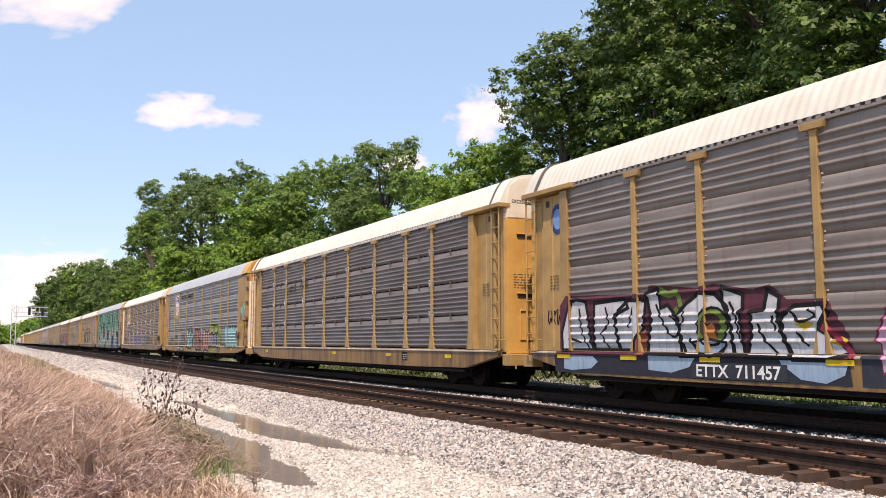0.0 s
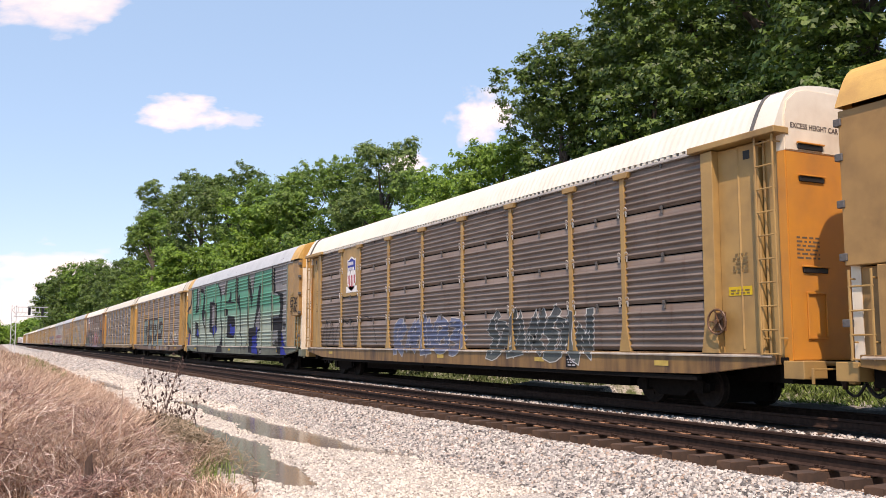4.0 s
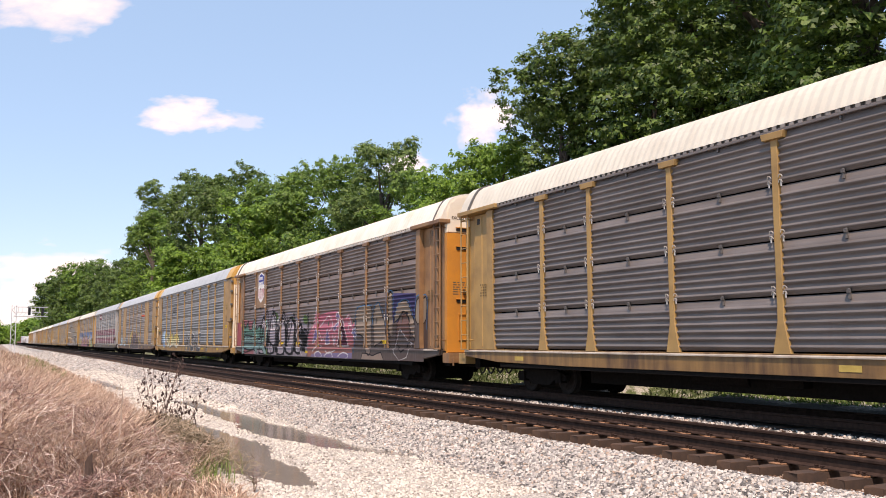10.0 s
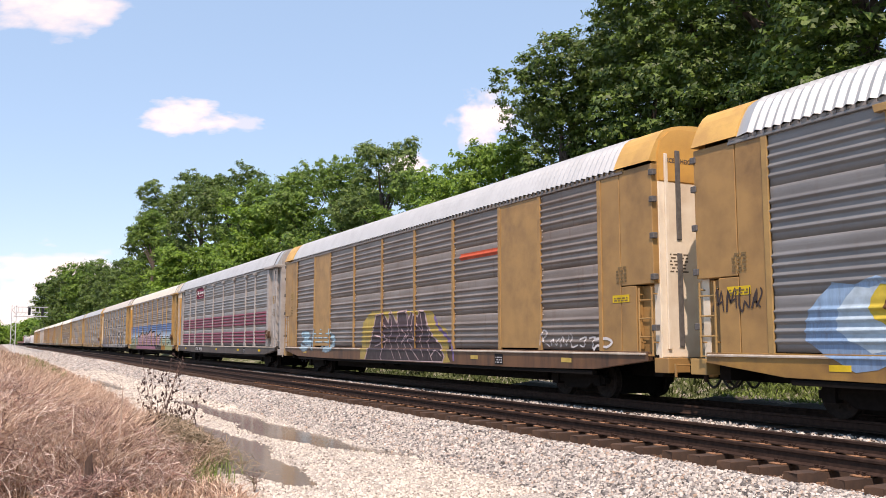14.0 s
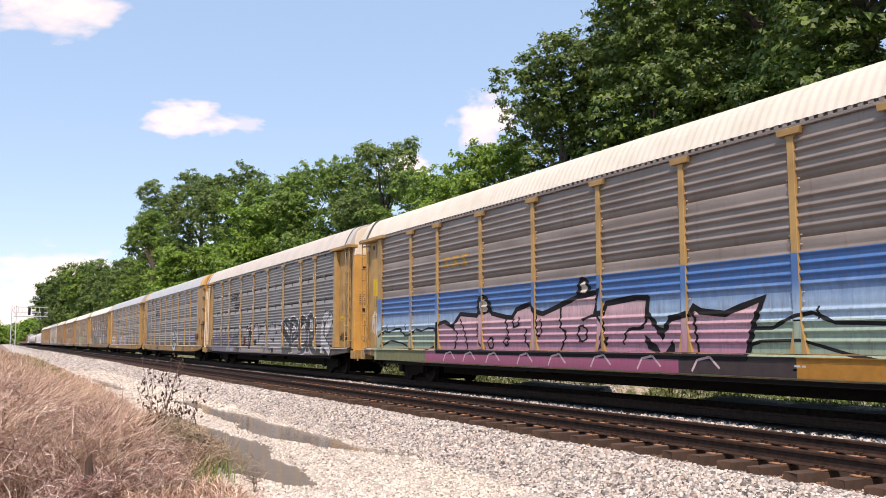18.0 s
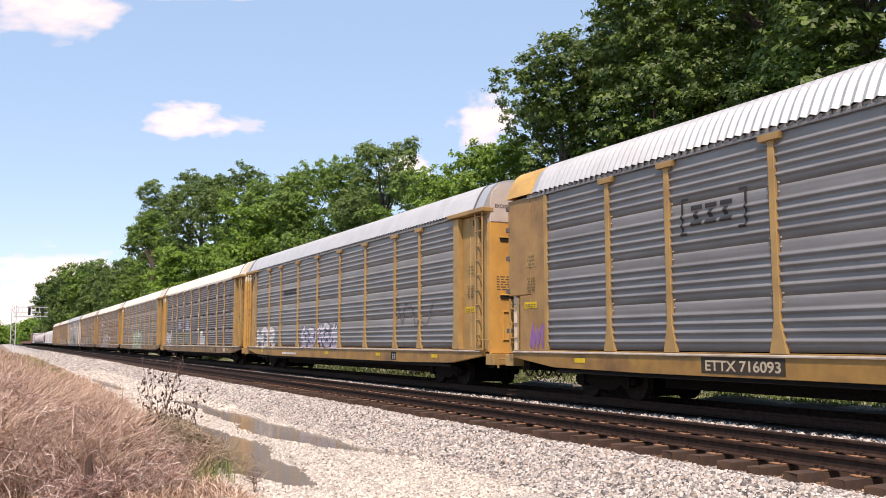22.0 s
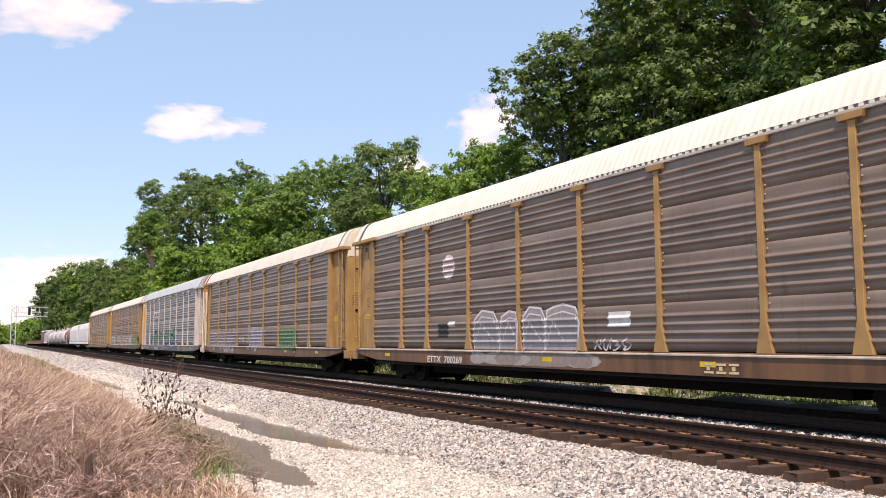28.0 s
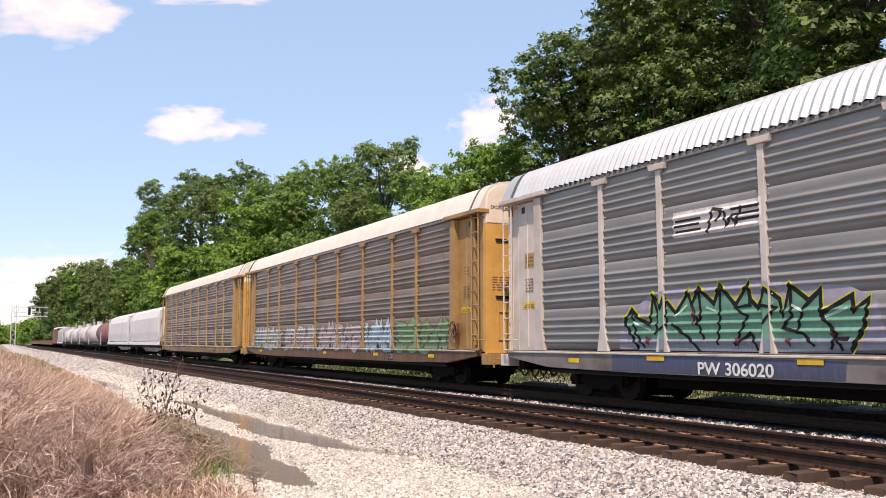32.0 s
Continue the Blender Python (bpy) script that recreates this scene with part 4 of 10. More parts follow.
def side_out(u, z, kind, close=0):
    """How far the side of a car stands out at u metres from its front end and height z."""
    if z < 1.15:
        return SILL_OUT if z < 1.075 else 1.626 if z < 1.10 else 1.626 - (z - 1.10) * 1.5
    if u < POSTS[0] + 0.09 or u > POSTS[-1] - 0.09:
        e = min(u, LENGTH - u)
        return (1.361 if e < 0.62 else 1.451 if e < 1.63 else 1.611) if kind == "A" else 1.566
    for p in POSTS[1:-1]:
        if abs(u - p) < (0.075 if kind == "A" else 0.07):
            return POST_OUT if kind == "A" else POST_OUT - 0.01
    return FACE + rib_out(z, PROFILE_CLOSE if close else PROFILE)


NUMBER = {ob.name: k for k, ob in RACK.items()}


def split(poly, zcuts, ucuts):
    """Cut a small convex outline into the pieces that lie between the given heights and places along the car."""
    done_, todo = [], [poly]
    for axis, cuts in ((1, zcuts), (0, sorted(ucuts))):
        for q in todo:
            lo, hi = min(p[axis] for p in q), max(p[axis] for p in q)
            for c in cuts:
                if lo + 1e-4 < c < hi - 1e-4:
                    below, above = [], []
                    for p, n in zip(q, q[1:] + q[:1]):
                        (below if p[axis] <= c else above).append(p)
                        if (p[axis] <= c) != (n[axis] <= c):
                            k = (c - p[axis]) / (n[axis] - p[axis])
                            m = (p[0] + (n[0] - p[0]) * k, p[1] + (n[1] - p[1]) * k)
                            below.append(m)
                            above.append(m)
                    if len(below) > 2:
                        done_.append(below)
                    q = above
            if len(q) > 2:
                done_.append(q)
        todo, done_ = done_, []
    return todo


def skin(car, name, polys, mt, layer=0, kind="A", label="", flat=None):
    """A coat of paint: flat outlines (u, z) laid on the ribs, posts and sill of a car's near side."""
    close = int(NUMBER[car.name] in SEAMED)
    foot = 0.62 if NUMBER[car.name] < 2 else 0.78 if NUMBER[car.name] in (6, 12) else 0.71
    bm = bmesh.new()
    mark = bm.faces.layers.int.new("piece")
    small = []
    for i, poly in enumerate(polys):
        if len(poly) <= 4 and flat is None:
            small += [(i, q) for q in split([(u, max(z, foot)) for u, z in poly], Z_CUTS[close], U_CUTS[kind])]
        else:
            bm.faces.new([bm.verts.new((0, u, max(z, foot))) for u, z in poly])[mark] = i
    if flat is None and bm.faces:
        lo = min(v.co.z for v in bm.verts)
        hi = max(v.co.z for v in bm.verts)
        ul, uh = min(v.co.y for v in bm.verts), max(v.co.y for v in bm.verts)
        for z in Z_CUTS[close]:
            if lo < z < hi:
                bmesh.ops.bisect_plane(bm, geom=bm.verts[:] + bm.edges[:] + bm.faces[:], plane_co=(0, 0, z), plane_no=(0, 0, 1))
        for e in U_CUTS[kind]:
            if ul < e < uh:
                bmesh.ops.bisect_plane(bm, geom=bm.verts[:] + bm.edges[:] + bm.faces[:], plane_co=(0, e, 0), plane_no=(0, 1, 0))
    vs, fs = [], []
    lift = 0.005 + 0.0025 * layer
    seen = {}
    for i, q in small + [(f[mark], [(v.co.y, v.co.z) for v in f.verts]) for f in bm.faces]:
        cu, cz = sum(p[0] for p in q) / len(q), sum(p[1] for p in q) / len(q)
        idx = []
        extra = 0.00025 * (i % 7)
        for pu, pz in q:
            o = flat if flat is not None else side_out(pu + (cu - pu) * 1e-4, pz + (cz - pz) * 1e-4, kind, close)
            at = (round(-(o + lift + extra), 5), round(pu - HALF, 5), round(pz, 5), i)
            if at not in seen:
                seen[at] = len(vs)
                vs.append(at[:3])
            idx.append(seen[at])
        fs.append(idx)
    bm.free()
    return part(name, mesh_of(name, vs, fs, (mt,), flat is None), None, car, label)


def each(car, name, polys, mt, layer=0, kind="A", label="", flat=None):
    """One coat of paint for every outline."""
    for i, poly in enumerate(polys):
        skin(car, name, [poly], mt, layer + 0.09 * (i % 5) + 0.03 * (i // 5 % 3), kind, label, flat)


def stroke(pts, w, w2=None, soft=0):
    """A ribbon of quads along a line, mitred at its bends; it may taper from w to w2, and soft rounds the line off."""
    pts = [p for i, p in enumerate(pts) if i == 0 or math.dist(p, pts[i - 1]) > 1e-4]
    if len(pts) < 2:
        return []
    if soft and len(pts) > 2:
        pts = eased(pts, soft)
    w2 = w if w2 is None else w2
    v = [Vector(p) for p in pts]
    way = [(b_ - a).normalized() for a, b_ in zip(v, v[1:])]
    v[0], v[-1] = v[0] - way[0] * w * 0.28, v[-1] + way[-1] * w2 * 0.28
    left, right = [], []
    for i, p in enumerate(v):
        a, b_ = way[max(0, i - 1)], way[min(i, len(way) - 1)]
        d = a + b_
        d = d.normalized() if d.length > 0.2 else a
        n = Vector((-d.y, d.x))
        g = (w + (w2 - w) * i / (len(v) - 1)) / 2 / max(0.55, n.dot(Vector((-b_.y, b_.x))))
        left.append(tuple(p + n * g))
        right.append(tuple(p - n * g))
    return [[left[i], left[i + 1], right[i + 1], right[i]] for i in range(len(v) - 1)]


def lettering(text, ul, ur, z0, z1, rng=None, jag=0.0, gap=0.25, lean=0.0):
    """Lines of each letter, laid out from ul (far end) to ur (near end)."""
    n = len(text)
    cell = (ul - ur) / n
    lines = []
    for i, ch in enumerate(text):
        for ln in GLYPHS.get(ch, []):
            q = []
            for x, y in ln:
                jx, jy = (rng.uniform(-jag, jag), rng.uniform(-jag, jag)) if rng else (0, 0)
                h = z0 + (z1 - z0) * (0.08 + 0.84 * (y + jy))
                q.append((ul - cell * (i + gap / 2 + (1 - gap) * (x + jx) + lean * y), h))
            lines.append(q)
    return lines


def gradient(key, top, low, z0, z1, rough=0.5):
    """Spray paint that runs from one colour to another up the side, with overspray specks."""
    if key in MADE:
        return MADE[key]
    m, nt, b = shader(key, rough)
    v = coords(nt)
    sep = nt.nodes.new("ShaderNodeSeparateXYZ")
    nt.links.new(v, sep.inputs[0])
    r = node(nt, "ShaderNodeMapRange")
    r.inputs["From Min"].default_value, r.inputs["From Max"].default_value = z0, z1
    add = nt.nodes.new("ShaderNodeMath")
    add.operation = "MULTIPLY_ADD"
    nt.links.new(noise_of(nt, v, 2.2, 6, 0.7), add.inputs[0])
    add.inputs[1].default_value = (z1 - z0) * 0.5
    nt.links.new(sep.outputs[2], add.inputs[2])
    nt.links.new(add.outputs[0], r.inputs["Value"])
    c = mix(nt, r.outputs[0], low, top)
    c = mix(nt, 0.3, c, ramp(nt, noise_of(nt, coords(nt, (3, 5, 0.5)), 2.5, 6, 0.7), [(0.3, (0.25,) * 3), (0.7, (0.75,) * 3)]), "OVERLAY")
    wear = ramp(nt, noise_of(nt, coords(nt, (2, 2.6, 0.6)), 3.4, 6, 0.72), [(0.5, (0,) * 3), (0.72, (0.6,) * 3)])
    c = mix(nt, wear, c, (0.13, 0.12, 0.115))
    nt.links.new(c, b.inputs["Base Color"])
    MADE[key] = m
    return m


def graffiti(k, text, ul, ur, z0, z1, fill, fill2, edge, kind="A", seed=0, thick=0.30, rim=0.09, jag=0.07, halo=None, shine=None, shade=None, gap=0.2, lean=0.05, soft=3, label="sprayed graffiti lettering"):
    """Bubble or wild letters: halo, outline, fill, highlights."""
    car = RACK[k]
    rng = random.Random(seed + 100)
    cell = (ul - ur) / len(text)
    letters = [lettering(ch, ul - cell * i, ul - cell * (i + 1), z0, z1, rng, jag, gap, lean) for i, ch in enumerate(text)]
    lines = sum(letters, [])
    w = min(cell, z1 - z0) * thick
    if halo:
        pts = []
        n = 26
        for i in range(n + 1):
            u = ul + 0.15 - (ul - ur + 0.3) * i / n
            pts.append((u, z1 + rng.uniform(-0.12, 0.14)))
        polys = [[(a[0], z0 - rng.uniform(0, 0.12)), (a[0], a[1]), (b_[0], b_[1]), (b_[0], z0 - rng.uniform(0, 0.12))] for a, b_ in zip(pts, pts[1:])]
        skin(car, "graffiti_halo", polys, paint("%d_%d_halo" % (k, seed), halo), 0, kind)
    if shade:
        skin(car, "graffiti_shade", sum([stroke([(u - 0.14, z - 0.1) for u, z in l], w + rim * 0.6) for l in lines], []), paint("%d_%d_shade" % (k, seed), shade), 1, kind)
    for i, ls in enumerate(letters):
        skin(car, "graffiti_outline", sum([stroke(l, w + rim, soft=soft) for l in ls], []), paint("%d_%d_edge" % (k, seed), edge), 1.7 + 0.35 * (i % 2), kind)
        skin(car, "graffiti_letter", sum([stroke(l, w, soft=soft) for l in ls], []), gradient("spray_fill_%d_%d" % (k, seed), fill, fill2, z0, z1), 2.8 + 0.35 * (i % 2), kind, label)
    if shine:
        hi = []
        for l in lines:
            for a, b_ in zip(l, l[1:]):
                if rng.random() < 0.6:
                    p, q = Vector(a).lerp(Vector(b_), 0.25), Vector(a).lerp(Vector(b_), 0.6)
                    hi.append((tuple(p), tuple(q)))
        if hi:
            skin(car, "graffiti_shine", sum([stroke(h, w * 0.22) for h in hi], []), paint("%d_%d_shine" % (k, seed), shine), 4, kind)
    cut = [(tuple(Vector(a).lerp(Vector(b_), 0.15)), tuple(Vector(a).lerp(Vector(b_), 0.5) + Vector((rng.uniform(-0.3, 0.3) * w, rng.uniform(-0.3, 0.3) * w)))) for l in lines for a, b_ in zip(l, l[1:]) if rng.random() < 0.45]
    if cut and thick < 0.45:
        skin(car, "graffiti_line", sum([stroke(h, w * 0.12) for h in cut], []), paint("%d_%d_edge" % (k, seed), edge), 5, kind)


def blobs(k, ul, ur, z0, z1, cols, n, seed, kind="A", size=(0.2, 0.6)):
    """Patches of old paint, each an uneven rounded shape."""
    rng = random.Random(seed)
    by = {}
    for i in range(n):
        u, z, r = rng.uniform(ur, ul), rng.uniform(z0, z1), rng.uniform(*size)
        h = min(r * rng.uniform(0.4, 0.8), (z1 - z0) * 0.5)
        z = min(max(z, z0 + h), z1 - h)
        by.setdefault(rng.randrange(len(cols)), []).append([(u + r * math.cos(a * 0.628) * rng.uniform(0.7, 1.1), z + h * math.sin(a * 0.628)) for a in range(10)])
    for j, polys in by.items():
        each(RACK[k], "paint_patch", polys, paint("tag_%.2f_%.2f_%.2f" % cols[j], cols[j]), 0.04 + 0.13 * j, kind)


def tag(k, text, ul, ur, z0, z1, col, kind="A", w=0.05, seed=0, jag=0.1):
    """A thin handwritten tag."""
    rng = random.Random(seed + 7)
    skin(RACK[k], "graffiti_tag", sum([stroke(l, w, w * 0.6, 3) for l in lettering(text, ul, ur, z0, z1, rng, jag, 0.25, 0.1)], []), paint("tag_%.2f_%.2f_%.2f" % col, col), 2, kind)


def scrawl(k, ul, ur, z0, z1, col, kind="A", w=0.05, seed=0, n=9):
    """Loose loops of paint that cannot be read."""
    rng = random.Random(seed + 31)
    pts = [(ul - (ul - ur) * (i + rng.uniform(-0.6, 0.6)) / n, rng.choice((z0, z1)) + rng.uniform(-0.15, 0.15) * (z1 - z0)) for i in range(n + 1)]
    skin(RACK[k], "graffiti_tag", stroke(pts, w, w * 0.7, 3), paint("tag_%.2f_%.2f_%.2f" % col, col), 2, kind)


def words(k, body, ul, height, z, col, kind="A", end=False, x=0.0, plate=None, flat=None, width=None, name="lettering", layer=3):
    """Stencilled letters in the built-in font; on the side they run from ul towards the front end."""
    cu = bpy.data.curves.new("lettering", "FONT")
    cu.body, cu.size, cu.offset = body, height * 1.4, height * 0.03
    tmp = bpy.data.objects.new("lettering", cu)
    scene.collection.objects.link(tmp)
    bpy.context.view_layer.update()
    me = bpy.data.meshes.new_from_object(tmp.evaluated_get(bpy.context.evaluated_depsgraph_get()))
    bpy.data.objects.remove(tmp)
    wid = max(v.co.x for v in me.vertices)
    k_ = (width / wid) if width else 1.0
    polys = [[(me.vertices[i].co.x * k_, me.vertices[i].co.y) for i in p.vertices] for p in me.polygons]
    mt = paint("tag_%.2f_%.2f_%.2f" % col, col)
    car = RACK[k]
    if end:
        vs, fs = [], []
        for p in polys:
            fs.append([len(vs) + i for i in range(len(p))])
            vs += [(x + a, -HALF - 0.006, z + b_) for a, b_ in p]
        part(name, mesh_of(name, vs, fs, (mt,)), None, car, "stencilled lettering")
        if plate:
            part("sign_plate", boxes_mesh("sign_plate", [(x - 0.05, x + wid * k_ + 0.05, -HALF - 0.004, -HALF + 0.02, z - 0.05, z + height + 0.05)]), paint("plate_%.2f_%.2f_%.2f" % plate, plate), car)
        return
    if plate:
        skin(car, "number_plate", [[(ul + 0.1, z - 0.06), (ul - wid * k_ - 0.1, z - 0.06), (ul - wid * k_ - 0.1, z + height + 0.06), (ul + 0.1, z + height + 0.06)]], paint("plate_%.2f_%.2f_%.2f" % plate, plate), 1, kind, flat=flat)
    skin(car, name, [[(ul - a, z + b_) for a, b_ in p] for p in polys], mt, layer, kind, "stencilled lettering", flat=flat)


def rect(u0, u1, z0, z1):
    return [(u0, z0), (u1, z0), (u1, z1), (u0, z1)]


def decal(k, u0, u1, z0, z1, col, kind="A", layer=1, name="decal", flat=None, label=""):
    return skin(RACK[k], name, [rect(u0, u1, z0, z1)], paint("tag_%.2f_%.2f_%.2f" % col, col), layer, kind, label, flat)


def stencil(k, u0, u1, z0, z1, col, rows=4, kind="A", flat=None, seed=0):
    """Small lettering that cannot be read: plain bars."""
    rng = random.Random(seed + k)
    polys = []
    step = (z1 - z0) / rows
    for r in range(rows):
        u = u0
        while u < u1 - 0.04:
            w = rng.uniform(0.05, 0.16)
            polys.append(rect(u, min(u1, u + w), z0 + r * step, z0 + r * step + step * 0.5))
            u += w + 0.04
    skin(RACK[k], "stencil", polys, paint("tag_%.2f_%.2f_%.2f" % col, col), 3, kind, "", flat)


def mark(k, ul, height, z, col, width, kind="A", boxed=False, layer=3):
    """An owner's mark drawn as plain bars, boxed by two brackets where the car shows them."""
    n, polys = 3, []
    ur = ul - width
    a, b_ = (ul - width * 0.16, ur + width * 0.16) if boxed else (ul, ur)
    step = (a - b_) / n
    for i in range(n):
        u = a - step * i
        polys += [rect(u - step * 0.78, u, z, z + height * 0.22), rect(u - step * 0.78, u, z + height * 0.78, z + height), rect(u - step * 0.5, u - step * 0.22, z + height * 0.3, z + height * 0.7)]
    if boxed:
        for u, s in ((ul, -1), (ur, 1)):
            polys += [rect(min(u, u + s * 0.06), max(u, u + s * 0.06), z - 0.18, z + height + 0.18), rect(min(u, u + s * 0.2), max(u, u + s * 0.2), z + height + 0.12, z + height + 0.18), rect(min(u, u + s * 0.2), max(u, u + s * 0.2), z - 0.18, z - 0.12)]
    skin(RACK[k], "owner_mark", polys, paint("tag_%.2f_%.2f_%.2f" % col, col), layer, kind, "stencilled owner's mark")


def block(k, rows, ul, ur, z0, z1, col, layer=3, kind="A", name="graffiti_fill"):
    """A square block letter given row by row from its top."""
    n, polys = len(rows), []
    for j, r in enumerate(rows):
        i = 0
        while i < len(r):
            if r[i] == "1":
                e = i
                while e < len(r) and r[e] == "1":
                    e += 1
                polys.append(rect(ul - (ul - ur) * e / len(r), ul - (ul - ur) * i / len(r), z1 - (z1 - z0) * (j + 1) / n, z1 - (z1 - z0) * j / n))
                i = e
            else:
                i += 1
    skin(RACK[k], name, polys, col, layer, kind, "faded block lettering")


def mural(k, top, foot, fill, fill2, edge, lines=(), kind="A", name="graffiti_fill", layer=3, rim=0.09, thin=0.05, halo=None, key=""):
    """A piece whose upper outline is given from its far end on; it is filled down to its foot and edged."""
    zs = [z for u, z in top]
    if halo:
        skin(RACK[k], "graffiti_halo", stroke([(u, z + 0.05) for u, z in top], rim * 3), paint("halo_%.2f_%.2f_%.2f" % halo, halo), 0, kind)
    polys = [[(a[0], foot), a, b_, (b_[0], foot)] for a, b_ in zip(top, top[1:]) if abs(a[0] - b_[0]) > 0.02]
    skin(RACK[k], name, polys, gradient("mural_%d%s" % (k, key), fill, fill2, foot, max(zs)), layer, kind, "sprayed graffiti lettering")
    skin(RACK[k], "graffiti_outline", stroke(top, rim), paint("%d_mural_edge" % k + key, edge), layer + 1, kind)
    if lines:
        skin(RACK[k], "graffiti_line", sum([stroke(l, thin) for l in lines], []), paint("%d_mural_edge" % k + key, edge), layer + 2, kind)


def piece(k, shape, fill, edge, w=0.06, kind="A", layer=3.0, soft=0):
    """One sprayed letter: its filled outline and the line round it."""
    if soft:
        shape = eased(shape + shape[:1], soft)[:-1]
    skin(RACK[k], "graffiti_letter", [shape], fill, layer, kind, "sprayed graffiti lettering")
    if edge:
        skin(RACK[k], "graffiti_outline", stroke(shape + shape[:2], w), edge, layer + 1.3, kind)


def ribbon(k, line, mt, w=0.05, kind="A", layer=6.0, soft=3):
    """One sprayed line."""
    skin(RACK[k], "graffiti_line", stroke(line, w, w * 0.75, soft), mt, layer, kind)


INK = paint("ink_black", (0.012, 0.011, 0.012))
CHALK = paint("chalk_white", (0.62, 0.60, 0.59))
POCKET = 1.451
WHITE_C, BLACK_C, YELLOW_C, RED_C = (0.72, 0.72, 0.70), (0.012, 0.012, 0.013), (0.62, 0.43, 0.03), (0.42, 0.05, 0.05)
GREY_C, GREEN_C, BLUE_C, TEAL_C, PINK_C = (0.45, 0.45, 0.47), (0.06, 0.32, 0.19), (0.05, 0.12, 0.42), (0.18, 0.50, 0.46), (0.55, 0.20, 0.30)

# placards, stencils and reflective marks common to the cars
for k, spec, label in SPEC:
    kind = spec.get("kind", "A")
    out = POCKET if kind == "A" else 1.566
    ink = (0.19, 0.13, 0.06)
    for side, f in ((0, lambda u: u), (1, lambda u: LENGTH - u)):
        a, b_ = sorted((f(0.85), f(1.45)))
        if (k + side) % 3 != 1:
            decal(k, a, b_, 2.25, 2.42, YELLOW_C, kind, 1, "placard", flat=out)
            stencil(k, a + 0.06, b_ - 0.06, 2.28, 2.39, ink, 2, kind, out, side)
        if (k + side) % 2 == 0 and (k, side) not in ((5, 1), (11, 1)):
            decal(k, a + 0.02, b_ - 0.1, 3.35, 3.75, (0.36, 0.24, 0.10), kind, 1, "placard", flat=out)
            stencil(k, a + 0.08, b_ - 0.16, 3.4, 3.7, ink, 3, kind, out, side + 5)
        stencil(k, a + 0.08, b_ - 0.14, 2.7, 3.1, ink, 5, kind, out, side + 9)
    for u in (3.3, 8.0, 13.7, 24.0):
        if k not in (0, 11):
            decal(k, u - 0.22, u + 0.22, 0.86, 0.97, YELLOW_C if k % 3 else (0.5, 0.36, 0.1), kind, 1.55, "reflector")
    if k not in (6, 17):
        decal(k, 6.35, 6.8, 0.74, 1.02, BLACK_C, kind, 2, "service_plate")
        stencil(k, 6.4, 6.75, 0.78, 0.98, GREY_C, 3, kind, None, 3)
    # stencils on the end door
    rng = random.Random(k)
    vs, fs = [], []
    for r in range(6):
        x = -1.2
        while x < -0.62:
            w = rng.uniform(0.06, 0.2)
            z = 3.25 - 0.075 * r
            fs.append([len(vs) + i for i in range(4)])
            vs += [(x, 0, z), (min(x + w, -0.6), 0, z), (min(x + w, -0.6), 0, z + 0.035), (x, 0, z + 0.035)]
            x += w + 0.05
    part("stencil", mesh_of("stencil", [(x, -HALF - 0.003, z) for x, y, z in vs], fs, (paint("ink", (0.13, 0.10, 0.07)),)), None, RACK[k])
    words(k, "EXCESS HEIGHT CAR", 0, 0.1, 5.32, (0.10, 0.08, 0.07), kind, True, -1.25, plate=(0.72, 0.70, 0.66) if k in (2, 19) else None, width=1.3)

# car 0: big silver letters with a blue and black foot
decal(0, 12.0, 17.2, 0.60, 1.16, (0.035, 0.04, 0.055), layer=0, name="graffiti_halo")
SILVER_FILL = gradient("spray_silver", (0.50, 0.51, 0.51), (0.52, 0.57, 0.60), 1.0, 2.4)
ICE = gradient("spray_ice_blue", (0.30, 0.42, 0.52), (0.20, 0.33, 0.46), 0.6, 1.2)
PLUM, BRICK, MOSS = paint("plum", (0.10, 0.032, 0.045)), paint("brick", (0.26, 0.085, 0.055)), paint("moss", (0.12, 0.20, 0.045))
skin(RACK[0], "graffiti_halo", [[(25.97, 1.13), (25.95, 2.01), (25.49, 2.49), (24.18, 2.46), (22.56, 2.41), (22.37, 2.59), (20.99, 2.45), (20.51, 2.51), (19.49, 2.34), (19.06, 2.41), (18.71, 2.12), (17.87, 2.10), (17.46, 1.50), (17.32, 1.04), (25.60, 0.88)]], PLUM, 0.00, "A")
skin(RACK[0], "graffiti_fill", [[(25.98, 0.48), (26.04, 1.04), (17.43, 1.04), (17.38, 0.58)]], paint("foot_dark", (0.028, 0.030, 0.040)), 1.00, "A")
piece(0, [(25.61, 0.71), (25.60, 1.03), (24.44, 1.03), (24.23, 0.90), (24.49, 0.74), (25.25, 0.68)], ICE, None, 0.060, "A", 2.00, 0)
piece(0, [(22.44, 0.76), (22.46, 1.08), (21.01, 1.06), (21.19, 0.85), (21.73, 0.72)], ICE, None, 0.060, "A", 2.00, 0)
piece(0, [(18.42, 0.70), (18.84, 0.96), (18.89, 1.06), (17.43, 1.04), (17.52, 0.80), (17.89, 0.65)], ICE, None, 0.060, "A", 2.00, 0)
piece(0, [(25.60, 1.16), (25.63, 1.58), (25.32, 2.34), (25.13, 2.39), (24.76, 2.33), (24.64, 1.94), (24.56, 1.43), (24.44, 1.17)], SILVER_FILL, INK, 0.085, "A", 3.00, 0)
piece(0, [(24.37, 1.17), (24.42, 1.63), (24.40, 2.27), (23.28, 2.33), (23.15, 2.12), (23.64, 1.97), (23.57, 1.56), (23.46, 1.17)], SILVER_FILL, INK, 0.085, "A", 3.30, 0)
